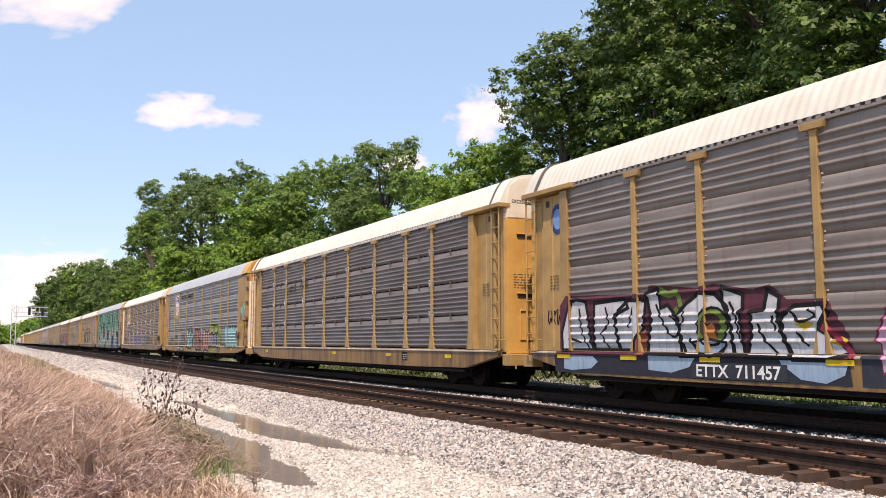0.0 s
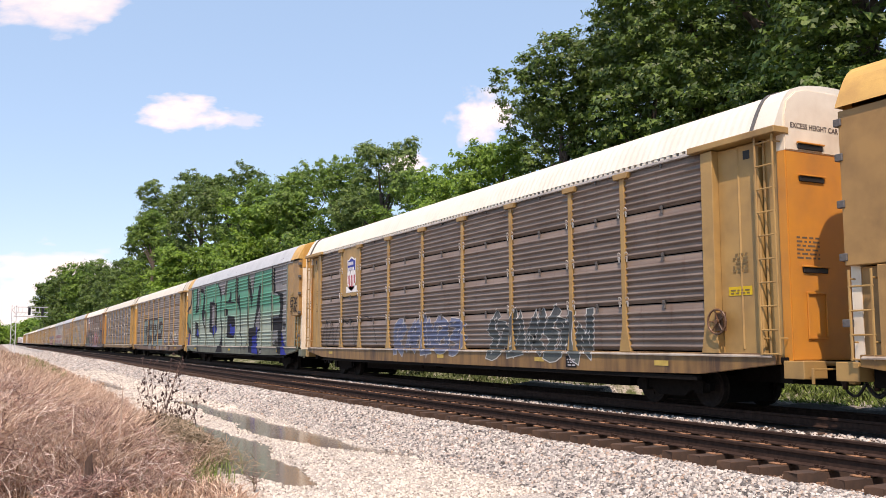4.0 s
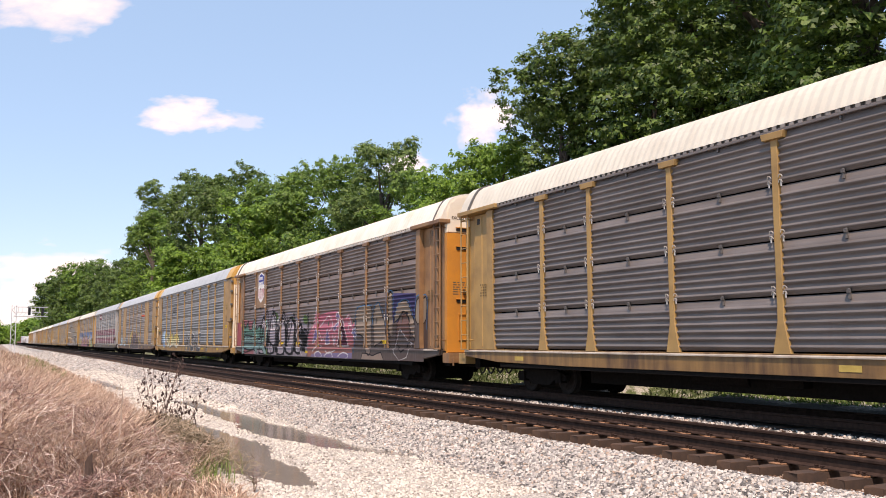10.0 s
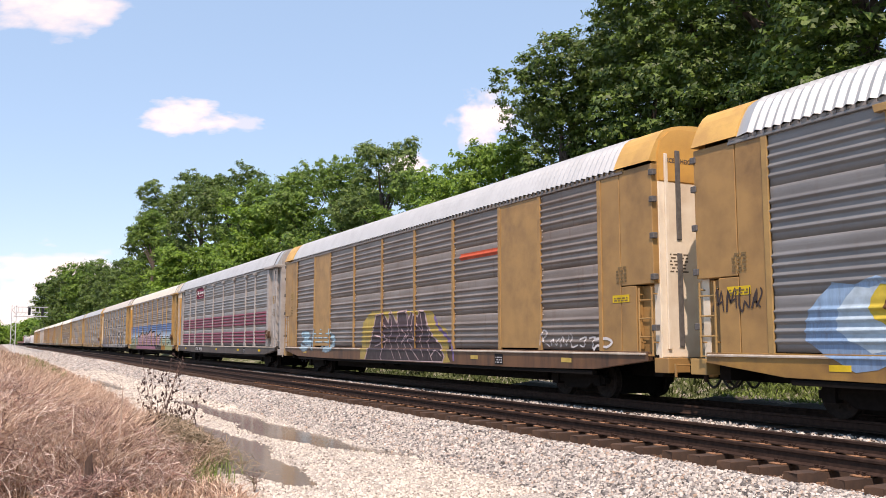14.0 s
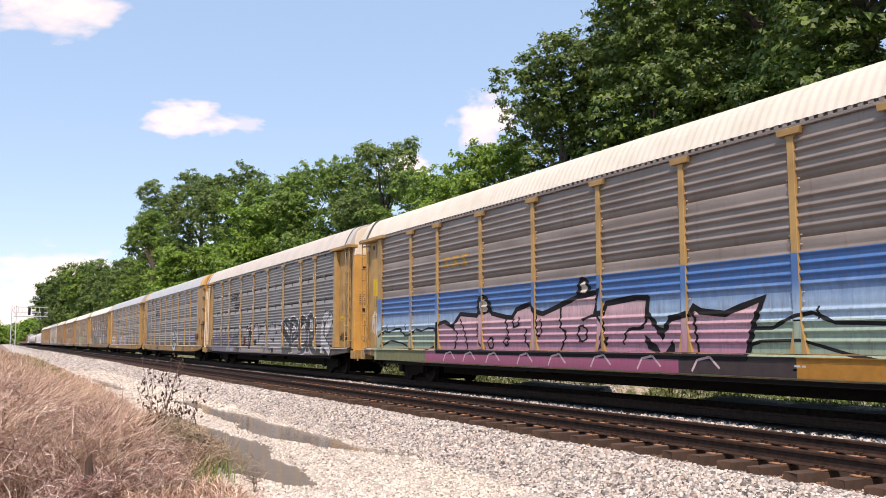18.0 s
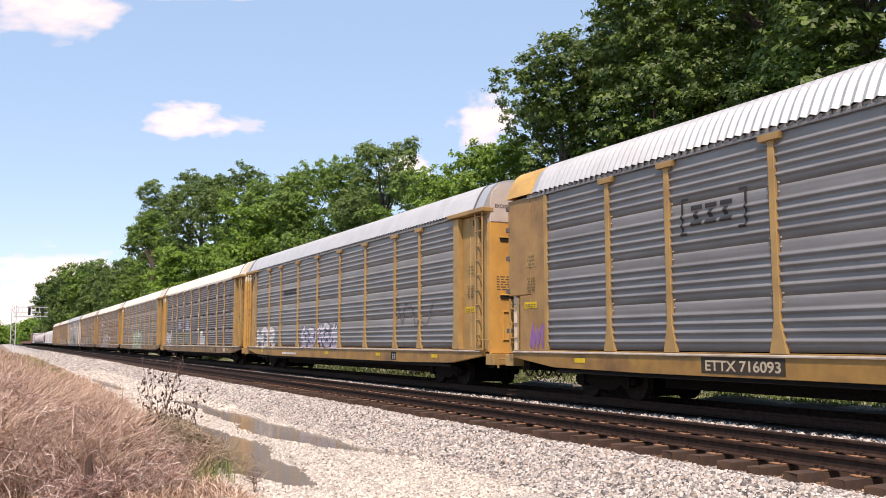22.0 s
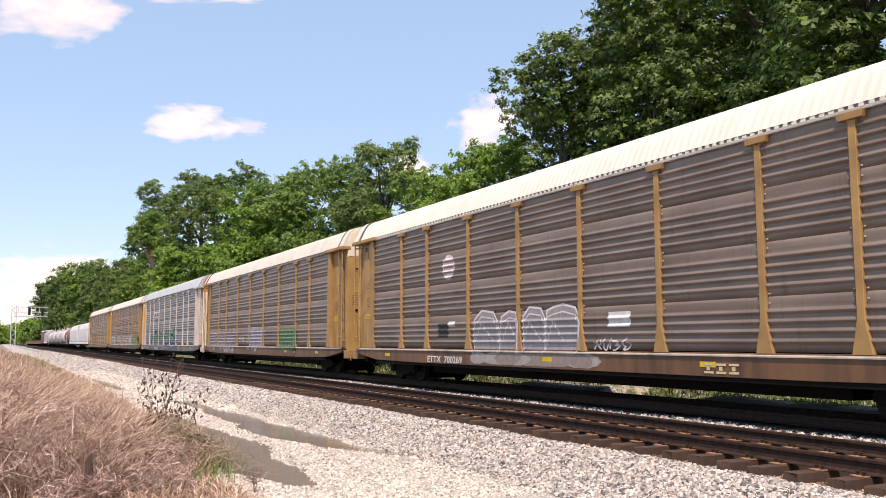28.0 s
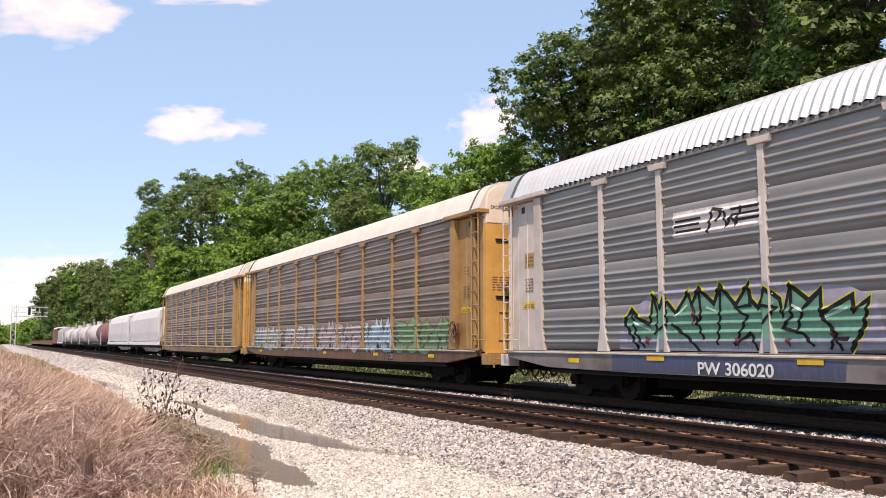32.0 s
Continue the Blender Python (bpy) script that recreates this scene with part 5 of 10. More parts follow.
piece(0, [(23.42, 1.17), (23.61, 1.75), (23.51, 2.07), (23.14, 2.29), (22.55, 2.26), (22.63, 1.65), (22.86, 1.43), (22.95, 1.18)], SILVER_FILL, INK, 0.085, "A", 3.60, 0)
piece(0, [(22.50, 1.11), (22.36, 1.85), (22.52, 2.41), (22.13, 2.49), (22.06, 2.08), (21.84, 2.14), (21.58, 1.87), (21.43, 1.40), (21.31, 1.10)], SILVER_FILL, INK, 0.085, "A", 3.90, 0)
piece(0, [(21.44, 1.07), (21.51, 1.71), (21.57, 1.91), (21.29, 2.14), (20.89, 2.35), (20.49, 2.31), (20.17, 2.05), (20.07, 1.69), (20.01, 1.09)], SILVER_FILL, INK, 0.085, "A", 3.00, 0)
piece(0, [(19.98, 1.09), (20.07, 1.69), (20.28, 2.13), (20.28, 2.43), (19.74, 2.26), (19.76, 1.97), (19.85, 1.93), (19.72, 1.10)], SILVER_FILL, INK, 0.085, "A", 3.30, 0)
piece(0, [(19.67, 1.08), (19.54, 1.52), (19.57, 1.92), (19.24, 1.95), (19.14, 2.31), (18.86, 2.17), (18.93, 1.82), (18.84, 1.51), (18.62, 1.07)], SILVER_FILL, INK, 0.085, "A", 3.60, 0)
piece(0, [(18.58, 1.05), (18.82, 1.51), (18.83, 1.82), (18.54, 2.00), (17.92, 2.01), (17.84, 1.87), (18.03, 1.60), (17.79, 1.48), (17.41, 1.17), (17.81, 1.05)], SILVER_FILL, INK, 0.085, "A", 3.90, 0)
ribbon(0, [(25.00, 2.15), (24.87, 1.57), (24.61, 1.22)], INK, 0.060, "A", 6.00, 3)
ribbon(0, [(23.97, 2.15), (23.86, 1.76), (24.12, 1.56), (23.83, 1.22)], INK, 0.060, "A", 6.00, 3)
ribbon(0, [(22.99, 2.12), (23.13, 1.68)], INK, 0.060, "A", 6.00, 3)
ribbon(0, [(22.20, 2.15), (21.95, 1.72), (21.70, 1.47), (21.52, 1.52)], INK, 0.060, "A", 6.00, 3)
ribbon(0, [(21.75, 1.90), (21.43, 1.71), (21.37, 1.98)], INK, 0.060, "A", 6.00, 3)
ribbon(0, [(20.08, 2.12), (19.94, 1.85), (19.85, 1.42)], INK, 0.060, "A", 6.00, 3)
ribbon(0, [(19.39, 1.68), (19.24, 1.41), (18.92, 1.13)], INK, 0.060, "A", 6.00, 3)
ribbon(0, [(19.06, 1.82), (18.97, 1.57)], INK, 0.060, "A", 6.00, 3)
ribbon(0, [(18.60, 1.89), (18.43, 1.71), (18.12, 1.80), (18.23, 1.92)], INK, 0.060, "A", 6.00, 3)
ribbon(0, [(21.19, 1.42), (20.95, 1.17), (20.54, 1.09), (20.19, 1.29)], INK, 0.060, "A", 6.00, 3)
ribbon(0, [(25.35, 1.44), (24.88, 1.35)], INK, 0.060, "A", 6.00, 3)
ribbon(0, [(18.49, 1.51), (18.26, 1.29)], INK, 0.060, "A", 6.00, 3)
ribbon(0, [(22.10, 2.49), (21.83, 2.35), (21.57, 2.39), (21.46, 2.12)], MOSS, 0.160, "A", 2.00, 3)
ribbon(0, [(21.75, 1.90), (21.57, 2.03)], MOSS, 0.160, "A", 2.00, 3)
piece(0, [(22.84, 1.08), (22.86, 1.43), (22.59, 1.70), (22.48, 1.43), (22.57, 1.08)], BRICK, None, 0.060, "A", 5.00, 0)
piece(0, [(20.14, 1.66), (20.17, 1.81), (20.26, 1.94), (20.41, 2.02), (20.58, 2.04), (20.74, 2.00), (20.88, 1.89), (20.96, 1.75), (20.97, 1.59), (20.90, 1.44), (20.77, 1.33), (20.60, 1.29), (20.43, 1.31), (20.28, 1.39), (20.18, 1.51)], MOSS, INK, 0.050, "A", 5.20, 0)
piece(0, [(20.32, 1.66), (20.36, 1.82), (20.47, 1.92), (20.63, 1.94), (20.77, 1.86), (20.84, 1.71), (20.82, 1.54), (20.72, 1.42), (20.57, 1.39), (20.42, 1.45)], paint("ring_dark", (0.06, 0.035, 0.03)), None, 0.060, "A", 6.60, 0)
piece(0, [(20.68, 1.42), (20.70, 1.67), (20.51, 1.73), (20.44, 1.42)], paint("ring_orange", (0.50, 0.19, 0.06)), None, 0.060, "A", 6.90, 0)
piece(0, [(21.10, 1.35), (20.71, 1.42), (20.17, 1.35), (20.30, 1.15), (20.61, 1.06), (20.91, 1.15)], ICE, INK, 0.050, "A", 5.50, 0)
ribbon(0, [(17.90, 1.60), (17.63, 1.41), (17.35, 1.11)], paint("crimson", (0.26, 0.03, 0.06)), 0.120, "A", 6.00, 3)
piece(0, [(18.55, 1.66), (18.37, 1.78), (18.14, 1.67), (18.31, 1.56)], paint("mustard", (0.46, 0.33, 0.04)), None, 0.060, "A", 6.00, 0)
piece(0, [(17.80, 1.36), (17.63, 1.47), (17.42, 1.38), (17.58, 1.27)], paint("mustard", (0.46, 0.33, 0.04)), None, 0.060, "A", 6.00, 0)
graffiti(0, "hdd", 16.9, 12.2, 1.0, 2.4, (0.62, 0.28, 0.42), (0.50, 0.38, 0.46), (0.20, 0.03, 0.07), seed=4, thick=0.36)
for u in (25.6, 23.1, 20.6, 17.6):
    decal(0, u - 0.28, u + 0.28, 0.96, 1.06, YELLOW_C, layer=7, name="reflector")
decal(0, 18.7, 21.1, 0.64, 0.95, (0.035, 0.04, 0.05), layer=6, name="number_field")
words(0, "ETTX  711457", 20.99, 0.24, 0.68, WHITE_C, width=2.15, layer=8)
skin(RACK[0], "round_logo", [[(26.0 + 0.3 * math.cos(a * 0.35), 4.5 + 0.4 * math.sin(a * 0.35)) for a in range(18)]], paint("logo_navy", (0.03, 0.06, 0.16)), 2, flat=POCKET)
skin(RACK[0], "round_logo", [[(26.0 + 0.2 * math.cos(a * 0.35), 4.5 + 0.27 * math.sin(a * 0.35)) for a in range(18)]], paint("logo_blue", (0.16, 0.30, 0.55)), 3, flat=POCKET)
tag(0, "dfd", 26.5, 25.9, 1.8, 2.2, BLACK_C, seed=2)

# car 1: small dark tag
scrawl(1, 18.6, 17.4, 3.9, 4.2, BLACK_C, w=0.06, seed=3)
tag(1, "fb", 20.3, 19.2, 3.7, 4.1, (0.06, 0.055, 0.055), seed=5, w=0.09, jag=0)


def shield(k, u, z, w, h, kind="A", flat=None):
    """A railway's badge: blue head over red and white bars."""
    def body(s, cut=1.0):
        right = [(0, 0.5), (0.14, 0.475), (0.27, 0.435), (0.36, 0.41), (0.45, 0.44), (0.48, 0.36), (0.45, 0.24), (0.44, 0.1), (0.46, -0.06), (0.49, -0.16), (0.47, -0.26), (0.38, -0.36), (0.24, -0.43), (0.1, -0.47), (0, -0.5)]
        return [(u - w * a * s, z + h * b_ * s) for a, b_ in right] + [(u + w * a * s, z + h * b_ * s) for a, b_ in right[-2:0:-1]]
    o = side_out(u, 4.4, kind) if flat is None else flat
    skin(RACK[k], "badge", [body(1.0)], paint("badge_white", (0.75, 0.74, 0.72)), 1, kind, "white-edged shield badge", o)
    skin(RACK[k], "badge_head", [[p for p in body(0.9) if p[1] > z + h * 0.05]], paint("badge_blue", (0.04, 0.06, 0.28)), 2, kind, "", o)
    bars = []
    for i in range(5):
        c = u + w * (0.36 - 0.18 * i)
        bars.append(rect(c - w * 0.045, c + w * 0.045, z - h * (0.28 if i in (0, 4) else 0.38), z - h * 0.04))
    skin(RACK[k], "badge_bars", bars, paint("badge_red", (0.42, 0.05, 0.07)), 2, kind, "", o)
    skin(RACK[k], "badge_marks", [rect(u + w * (0.26 - 0.115 * i), u + w * (0.34 - 0.115 * i), z + h * 0.25, z + h * 0.35) for i in range(5)] + [rect(u + w * (0.31 - 0.1 * i), u + w * (0.38 - 0.1 * i), z + h * 0.09, z + h * 0.19) for i in range(7)], paint("badge_white", (0.75, 0.74, 0.72)), 3, kind, "", o)


shield(2, 21.72, 4.25, 1.25, 1.65, "B", 1.571)
shield(3, 21.7, 4.1, 1.0, 1.4, "A", 1.571)
shield(7, 21.72, 4.3, 1.25, 1.65, "A", 1.571)

# car 2: slogan, number and a row of pastel pieces
words(2, "BUILDING AMERICA", 20.05, 0.3, 4.62, (0.03, 0.03, 0.03), "B", width=4.6)
words(2, "ETTX   716513", 21.2, 0.2, 0.78, WHITE_C, "B", plate=BLACK_C, width=2.7)
SEAFOAM = gradient("spray_seafoam", (0.30, 0.50, 0.46), (0.34, 0.52, 0.50), 1.0, 2.2)
ROSE_RED, PALE_ROSE = gradient("spray_rose_red", (0.36, 0.085, 0.07), (0.34, 0.09, 0.075), 0.8, 2.3), gradient("spray_pale_rose", (0.42, 0.24, 0.22), (0.47, 0.16, 0.13), 1.2, 2.1)
FOAM = paint("foam_rim", (0.24, 0.42, 0.38))
piece(2, [(17.54, 1.06), (17.64, 2.17), (17.50, 2.34), (17.16, 2.25), (17.08, 1.95), (17.15, 1.04)], SEAFOAM, INK, 0.100, "B", 3.00, 2)
piece(2, [(17.11, 1.01), (17.17, 1.69), (16.83, 1.95), (16.74, 2.14), (16.45, 2.13), (16.26, 1.93), (16.32, 1.43), (16.57, 0.94)], SEAFOAM, INK, 0.100, "B", 3.30, 2)
piece(2, [(16.53, 0.97), (16.27, 1.55), (16.36, 2.38), (16.01, 2.38), (15.98, 2.05), (15.89, 1.43), (16.06, 0.90)], SEAFOAM, INK, 0.100, "B", 3.60, 2)
piece(2, [(16.02, 0.93), (15.87, 1.92), (15.78, 2.17), (15.31, 2.00), (15.36, 1.55), (15.53, 1.04)], SEAFOAM, INK, 0.100, "B", 3.90, 2)
piece(2, [(15.52, 1.16), (15.47, 1.67), (15.49, 1.97), (14.95, 2.04), (14.89, 1.87), (15.15, 1.42), (15.23, 1.16)], SEAFOAM, INK, 0.100, "B", 3.00, 2)
piece(2, [(14.99, 1.13), (15.00, 1.66), (14.85, 1.84), (14.68, 1.77), (14.54, 1.42), (14.71, 1.07)], SEAFOAM, INK, 0.100, "B", 3.30, 2)
ribbon(2, [(16.79, 1.75), (16.59, 1.62), (16.80, 1.43)], INK, 0.060, "B", 6.00, 3)
ribbon(2, [(16.23, 1.74), (16.16, 1.30)], INK, 0.060, "B", 6.00, 3)
ribbon(2, [(15.68, 1.86), (15.58, 1.67), (15.77, 1.43)], INK, 0.060, "B", 6.00, 3)
ribbon(2, [(14.79, 1.60), (14.77, 1.30)], INK, 0.060, "B", 6.00, 3)
skin(RACK[2], "graffiti_halo", [[(14.58, 0.67), (14.59, 2.24), (14.32, 2.40), (13.58, 2.44), (12.74, 2.35), (12.49, 2.20), (12.48, 1.83), (12.15, 1.52), (11.99, 1.11), (12.14, 0.72), (13.70, 0.62)]], FOAM, 1.00, "B")
piece(2, [(14.08, 0.80), (14.36, 1.42), (14.46, 2.23), (14.10, 2.28), (13.84, 2.21), (13.78, 1.64), (13.81, 0.97)], ROSE_RED, INK, 0.110, "B", 3.00, 2)
piece(2, [(13.78, 0.81), (13.75, 1.53), (13.79, 2.04), (13.59, 2.31), (13.27, 2.13), (13.22, 1.85), (13.03, 1.63), (12.97, 0.99), (13.24, 0.82)], ROSE_RED, INK, 0.110, "B", 3.30, 2)
piece(2, [(13.19, 1.85), (13.23, 2.24), (12.77, 2.27), (12.72, 2.05), (12.50, 1.99), (12.54, 1.73), (12.34, 1.57), (12.51, 1.41), (12.92, 1.52)], ROSE_RED, INK, 0.110, "B", 3.60, 2)
piece(2, [(13.01, 0.88), (12.92, 1.42), (12.64, 1.50), (12.35, 1.31), (12.42, 0.90), (12.73, 0.78)], ROSE_RED, INK, 0.110, "B", 3.90, 2)
piece(2, [(12.48, 0.84), (12.34, 1.41), (12.08, 1.43), (12.02, 1.11), (12.14, 0.85), (12.30, 0.78)], ROSE_RED, INK, 0.110, "B", 3.00, 2)
ribbon(2, [(14.23, 2.11), (14.16, 1.53), (13.96, 0.97)], CHALK, 0.035, "B", 7.00, 3)
ribbon(2, [(13.60, 2.03), (13.54, 1.42), (13.44, 0.98)], CHALK, 0.035, "B", 7.00, 3)
ribbon(2, [(13.39, 2.08), (13.46, 1.90), (13.28, 1.85)], CHALK, 0.035, "B", 7.00, 3)
ribbon(2, [(13.09, 2.12), (13.05, 1.79)], CHALK, 0.035, "B", 7.00, 3)
skin(RACK[2], "graffiti_halo", [[(11.75, 0.91), (11.80, 1.81), (11.56, 2.21), (11.08, 2.26), (9.81, 2.19), (9.90, 0.69), (11.28, 0.71)]], paint("rose_halo", (0.33, 0.30, 0.30)), 0.50, "B")
piece(2, [(11.21, 0.75), (11.64, 1.21), (11.74, 1.61), (11.54, 2.16), (11.20, 2.21), (10.95, 2.08), (10.83, 1.79), (10.79, 1.31), (10.93, 0.89)], PALE_ROSE, INK, 0.100, "B", 3.00, 2)
piece(2, [(10.95, 0.84), (10.77, 1.31), (10.80, 1.98), (10.52, 2.11), (10.28, 1.96), (10.22, 1.41), (10.38, 0.90)], PALE_ROSE, INK, 0.100, "B", 3.30, 2)
piece(2, [(10.38, 0.86), (10.20, 1.41), (10.23, 2.00), (9.90, 2.13), (9.61, 1.98), (9.55, 1.40), (9.78, 0.79)], PALE_ROSE, INK, 0.100, "B", 3.60, 2)
ribbon(2, [(11.45, 1.95), (11.12, 1.99), (10.98, 1.60), (11.14, 1.22)], CHALK, 0.040, "B", 7.00, 3)
ribbon(2, [(10.59, 1.92), (10.45, 1.59), (10.53, 1.04)], CHALK, 0.040, "B", 7.00, 3)
ribbon(2, [(19.44, 1.44), (19.30, 2.01), (19.06, 1.44), (18.87, 2.07), (18.69, 1.44)], INK, 0.045, "B", 6.00, 3)
ribbon(2, [(18.59, 1.58), (18.43, 2.20), (18.26, 1.57), (18.40, 1.44)], INK, 0.045, "B", 6.00, 3)
ribbon(2, [(18.15, 2.19), (18.21, 1.43), (17.87, 1.98), (17.85, 1.30)], INK, 0.045, "B", 6.00, 3)
ribbon(2, [(19.70, 1.88), (18.68, 1.83)], INK, 0.045, "B", 6.00, 3)
LIME, LAVENDER = gradient("spray_lime", (0.30, 0.33, 0.08), (0.26, 0.33, 0.10), 1.4, 2.3), gradient("spray_lavender", (0.27, 0.27, 0.33), (0.18, 0.30, 0.36), 0.9, 1.6)
skin(RACK[2], "graffiti_halo", [[(9.87, 0.97), (9.83, 2.59), (7.55, 2.62), (7.22, 2.36), (6.69, 2.27), (6.10, 1.80), (6.43, 1.02)]], paint("grass_spray", (0.13, 0.30, 0.035)), 0.50, "B")
piece(2, [(9.50, 1.95), (9.62, 2.46), (8.60, 2.49), (8.54, 1.99)], LIME, INK, 0.080, "B", 3.00, 1)
piece(2, [(8.52, 1.85), (8.56, 2.44), (8.17, 2.48), (8.09, 1.90)], LIME, INK, 0.080, "B", 3.30, 1)
piece(2, [(8.09, 1.96), (8.03, 2.42), (7.44, 2.48), (7.19, 2.09), (7.54, 1.94)], LIME, INK, 0.080, "B", 3.60, 1)
piece(2, [(9.44, 1.12), (9.58, 1.85), (8.62, 1.88), (8.39, 1.57), (8.54, 1.10)], LAVENDER, INK, 0.080, "B", 3.00, 2)
piece(2, [(8.49, 1.07), (8.33, 1.78), (7.91, 1.98), (7.57, 1.70), (7.52, 1.09)], LAVENDER, INK, 0.080, "B", 3.30, 2)
piece(2, [(7.52, 1.11), (7.59, 1.73), (7.19, 1.96), (6.73, 1.69), (6.54, 1.30), (6.84, 1.02)], LAVENDER, INK, 0.080, "B", 3.60, 2)
ribbon(2, [(8.15, 1.43), (7.92, 1.57), (7.84, 1.19)], INK, 0.060, "B", 6.00, 3)
ribbon(2, [(9.12, 1.65), (8.83, 1.44)], INK, 0.060, "B", 6.00, 3)
ribbon(2, [(7.20, 1.63), (7.13, 1.30)], INK, 0.060, "B", 6.00, 3)
CYAN_CLOUD = gradient("spray_cyan_cloud", (0.24, 0.46, 0.46), (0.27, 0.48, 0.47), 1.0, 2.3)
piece(2, [(4.50, 1.07), (4.92, 1.13), (5.19, 1.24), (5.29, 1.79), (5.33, 2.28), (5.12, 2.41), (4.84, 2.40), (4.64, 2.20), (4.43, 2.33), (4.20, 2.32), (4.10, 2.18), (3.94, 2.31), (3.81, 2.21), (3.65, 2.34), (3.41, 2.32), (3.32, 2.17), (3.11, 2.34), (2.85, 2.32), (2.71, 2.12), (2.51, 2.24), (2.27, 2.29), (2.11, 2.13), (2.00, 1.72), (1.94, 1.41), (2.06, 1.11), (2.46, 1.06), (2.73, 1.18), (2.95, 1.07), (3.31, 1.16), (3.62, 1.06), (3.92, 1.17), (4.17, 1.06)], CYAN_CLOUD, paint("cyan_edge", (0.03, 0.10, 0.11)), 0.060, "B", 3.00, 0)
tag(2, "hdab", 22.3, 21.4, 1.6, 1.95, BLACK_C, "B", 0.05, 5)
tag(2, "ehffe", 24.3, 22.8, 1.4, 1.75, BLACK_C, "B", 0.05, 6)
scrawl(2, 1.1, 0.2, 2.9, 3.5, (0.2, 0.6, 0.5), "B", 0.09, 8)

# car 3
graffiti(3, "fchbe", 17.5, 12.1, 0.95, 2.1, (0.10, 0.13, 0.22), (0.20, 0.22, 0.30), (0.50, 0.48, 0.46), seed=11, thick=0.26, rim=0.06)
graffiti(3, "ghcgd", 10.7, 5.8, 0.95, 2.2, (0.05, 0.06, 0.06), (0.10, 0.12, 0.11), (0.55, 0.55, 0.52), seed=12, thick=0.28, rim=0.06)
scrawl(3, 25.2, 19.0, 1.2, 2.2, (0.05, 0.05, 0.05), "A", 0.05, 5, 16)
decal(3, 22.3, 21.1, 3.35, 3.6, WHITE_C, flat=1.571)

# car 4: letters as high as the side, green above and pale below, with black shade and blue sprays
GREEN_SIDE = gradient("spray_big_green", (0.030, 0.27, 0.155), (0.30, 0.37, 0.29), 2.75, 3.55)
skin(RACK[4], "graffiti_fill", [rect(4.75, 25.8, 1.14, 5.2)], GREEN_SIDE, 0, "B", "huge green and pale grey-green lettering")
BIG_BLACK = paint("big_black", (0.014, 0.013, 0.016))
BIG_BLUE = paint("big_blue", (0.02, 0.035, 0.26))
BIG_BARE = worn("big_bare", (0.22, 0.21, 0.21), (0.12, 0.105, 0.10), 0.6, 0.55)
skin(RACK[4], "graffiti_gap", [[(23.74, 5.29), (21.30, 5.39), (21.38, 4.42), (21.76, 4.89), (22.20, 5.02), (22.95, 5.02), (23.29, 4.77), (23.26, 3.85), (23.73, 3.66)]], BIG_BARE, 1.00, "B")
skin(RACK[4], "graffiti_shade", [[(24.18, 5.38), (23.87, 5.27), (23.73, 4.84), (23.78, 3.55), (23.99, 3.39), (24.35, 3.29), (24.17, 4.57)]], BIG_BLACK, 2.00, "B")
skin(RACK[4], "graffiti_shade", [[(23.78, 3.72), (23.40, 3.74), (23.33, 3.86), (23.32, 4.77), (23.25, 5.01), (22.98, 5.09), (21.86, 5.06), (21.68, 4.88), (21.79, 4.75), (22.84, 4.86), (23.14, 4.81), (23.16, 3.73), (23.38, 3.53), (23.79, 3.46)]], BIG_BLACK, 2.00, "B")
skin(RACK[4], "graffiti_shade", [[(21.91, 5.05), (21.71, 4.94), (21.45, 4.44), (21.32, 4.21), (21.31, 3.50), (21.46, 2.91), (21.69, 2.73), (22.30, 3.26), (22.01, 3.69), (21.83, 3.98), (21.80, 4.60)]], BIG_BLACK, 2.00, "B")
skin(RACK[4], "graffiti_shade", [[(21.38, 5.39), (21.21, 5.35), (21.28, 4.41), (21.34, 4.21), (21.48, 4.36)]], BIG_BLACK, 2.00, "B")
skin(RACK[4], "graffiti_shade", [[(21.38, 3.46), (21.06, 3.52), (20.76, 3.51), (20.70, 3.37), (20.66, 2.17), (20.79, 2.22), (20.79, 3.04), (21.08, 3.17)]], BIG_BLACK, 2.00, "B")
skin(RACK[4], "graffiti_shade", [[(22.30, 3.26), (21.69, 2.81), (20.79, 2.25), (20.08, 1.32), (20.03, 0.86), (20.18, 1.41), (20.95, 2.10), (21.60, 2.52)]], BIG_BLACK, 2.00, "B")
skin(RACK[4], "graffiti_shade", [[(24.37, 2.82), (23.39, 2.72), (22.97, 2.06), (22.68, 1.68), (22.22, 1.52), (22.99, 1.65), (23.34, 1.72), (23.17, 0.98), (22.80, 0.36), (23.31, 0.55), (23.56, 1.70), (24.29, 1.74)]], BIG_BLACK, 2.00, "B")
skin(RACK[4], "graffiti_spray", [[(23.67, 2.32), (23.24, 2.10), (22.97, 2.09), (22.84, 1.74), (23.69, 1.82)]], BIG_BLUE, 3.00, "B")
skin(RACK[4], "graffiti_gap", [[(21.43, 3.01), (21.08, 3.25), (20.82, 2.95), (20.85, 2.32), (21.35, 2.70)]], BIG_BARE, 1.40, "B")
decal(4, 25.85, 27.3, 2.25, 3.45, (0.10, 0.24, 0.16), "B", 1, "graffiti_fill", flat=1.566)
skin(RACK[4], "graffiti_outline", stroke([(25.76, 5.21), (25.87, 4.45), (26.23, 3.92), (26.92, 3.80), (27.11, 3.15), (26.79, 2.47), (26.09, 2.25), (25.73, 1.92)], 0.24, 0.2, 3), BIG_BLACK, 2, "B", flat=1.566)
skin(RACK[4], "graffiti_outline", stroke([(27.08, 2.75), (26.59, 2.20), (25.80, 2.07)], 0.3, 0.2, 2), BIG_BLACK, 2.5, "B", flat=1.566)
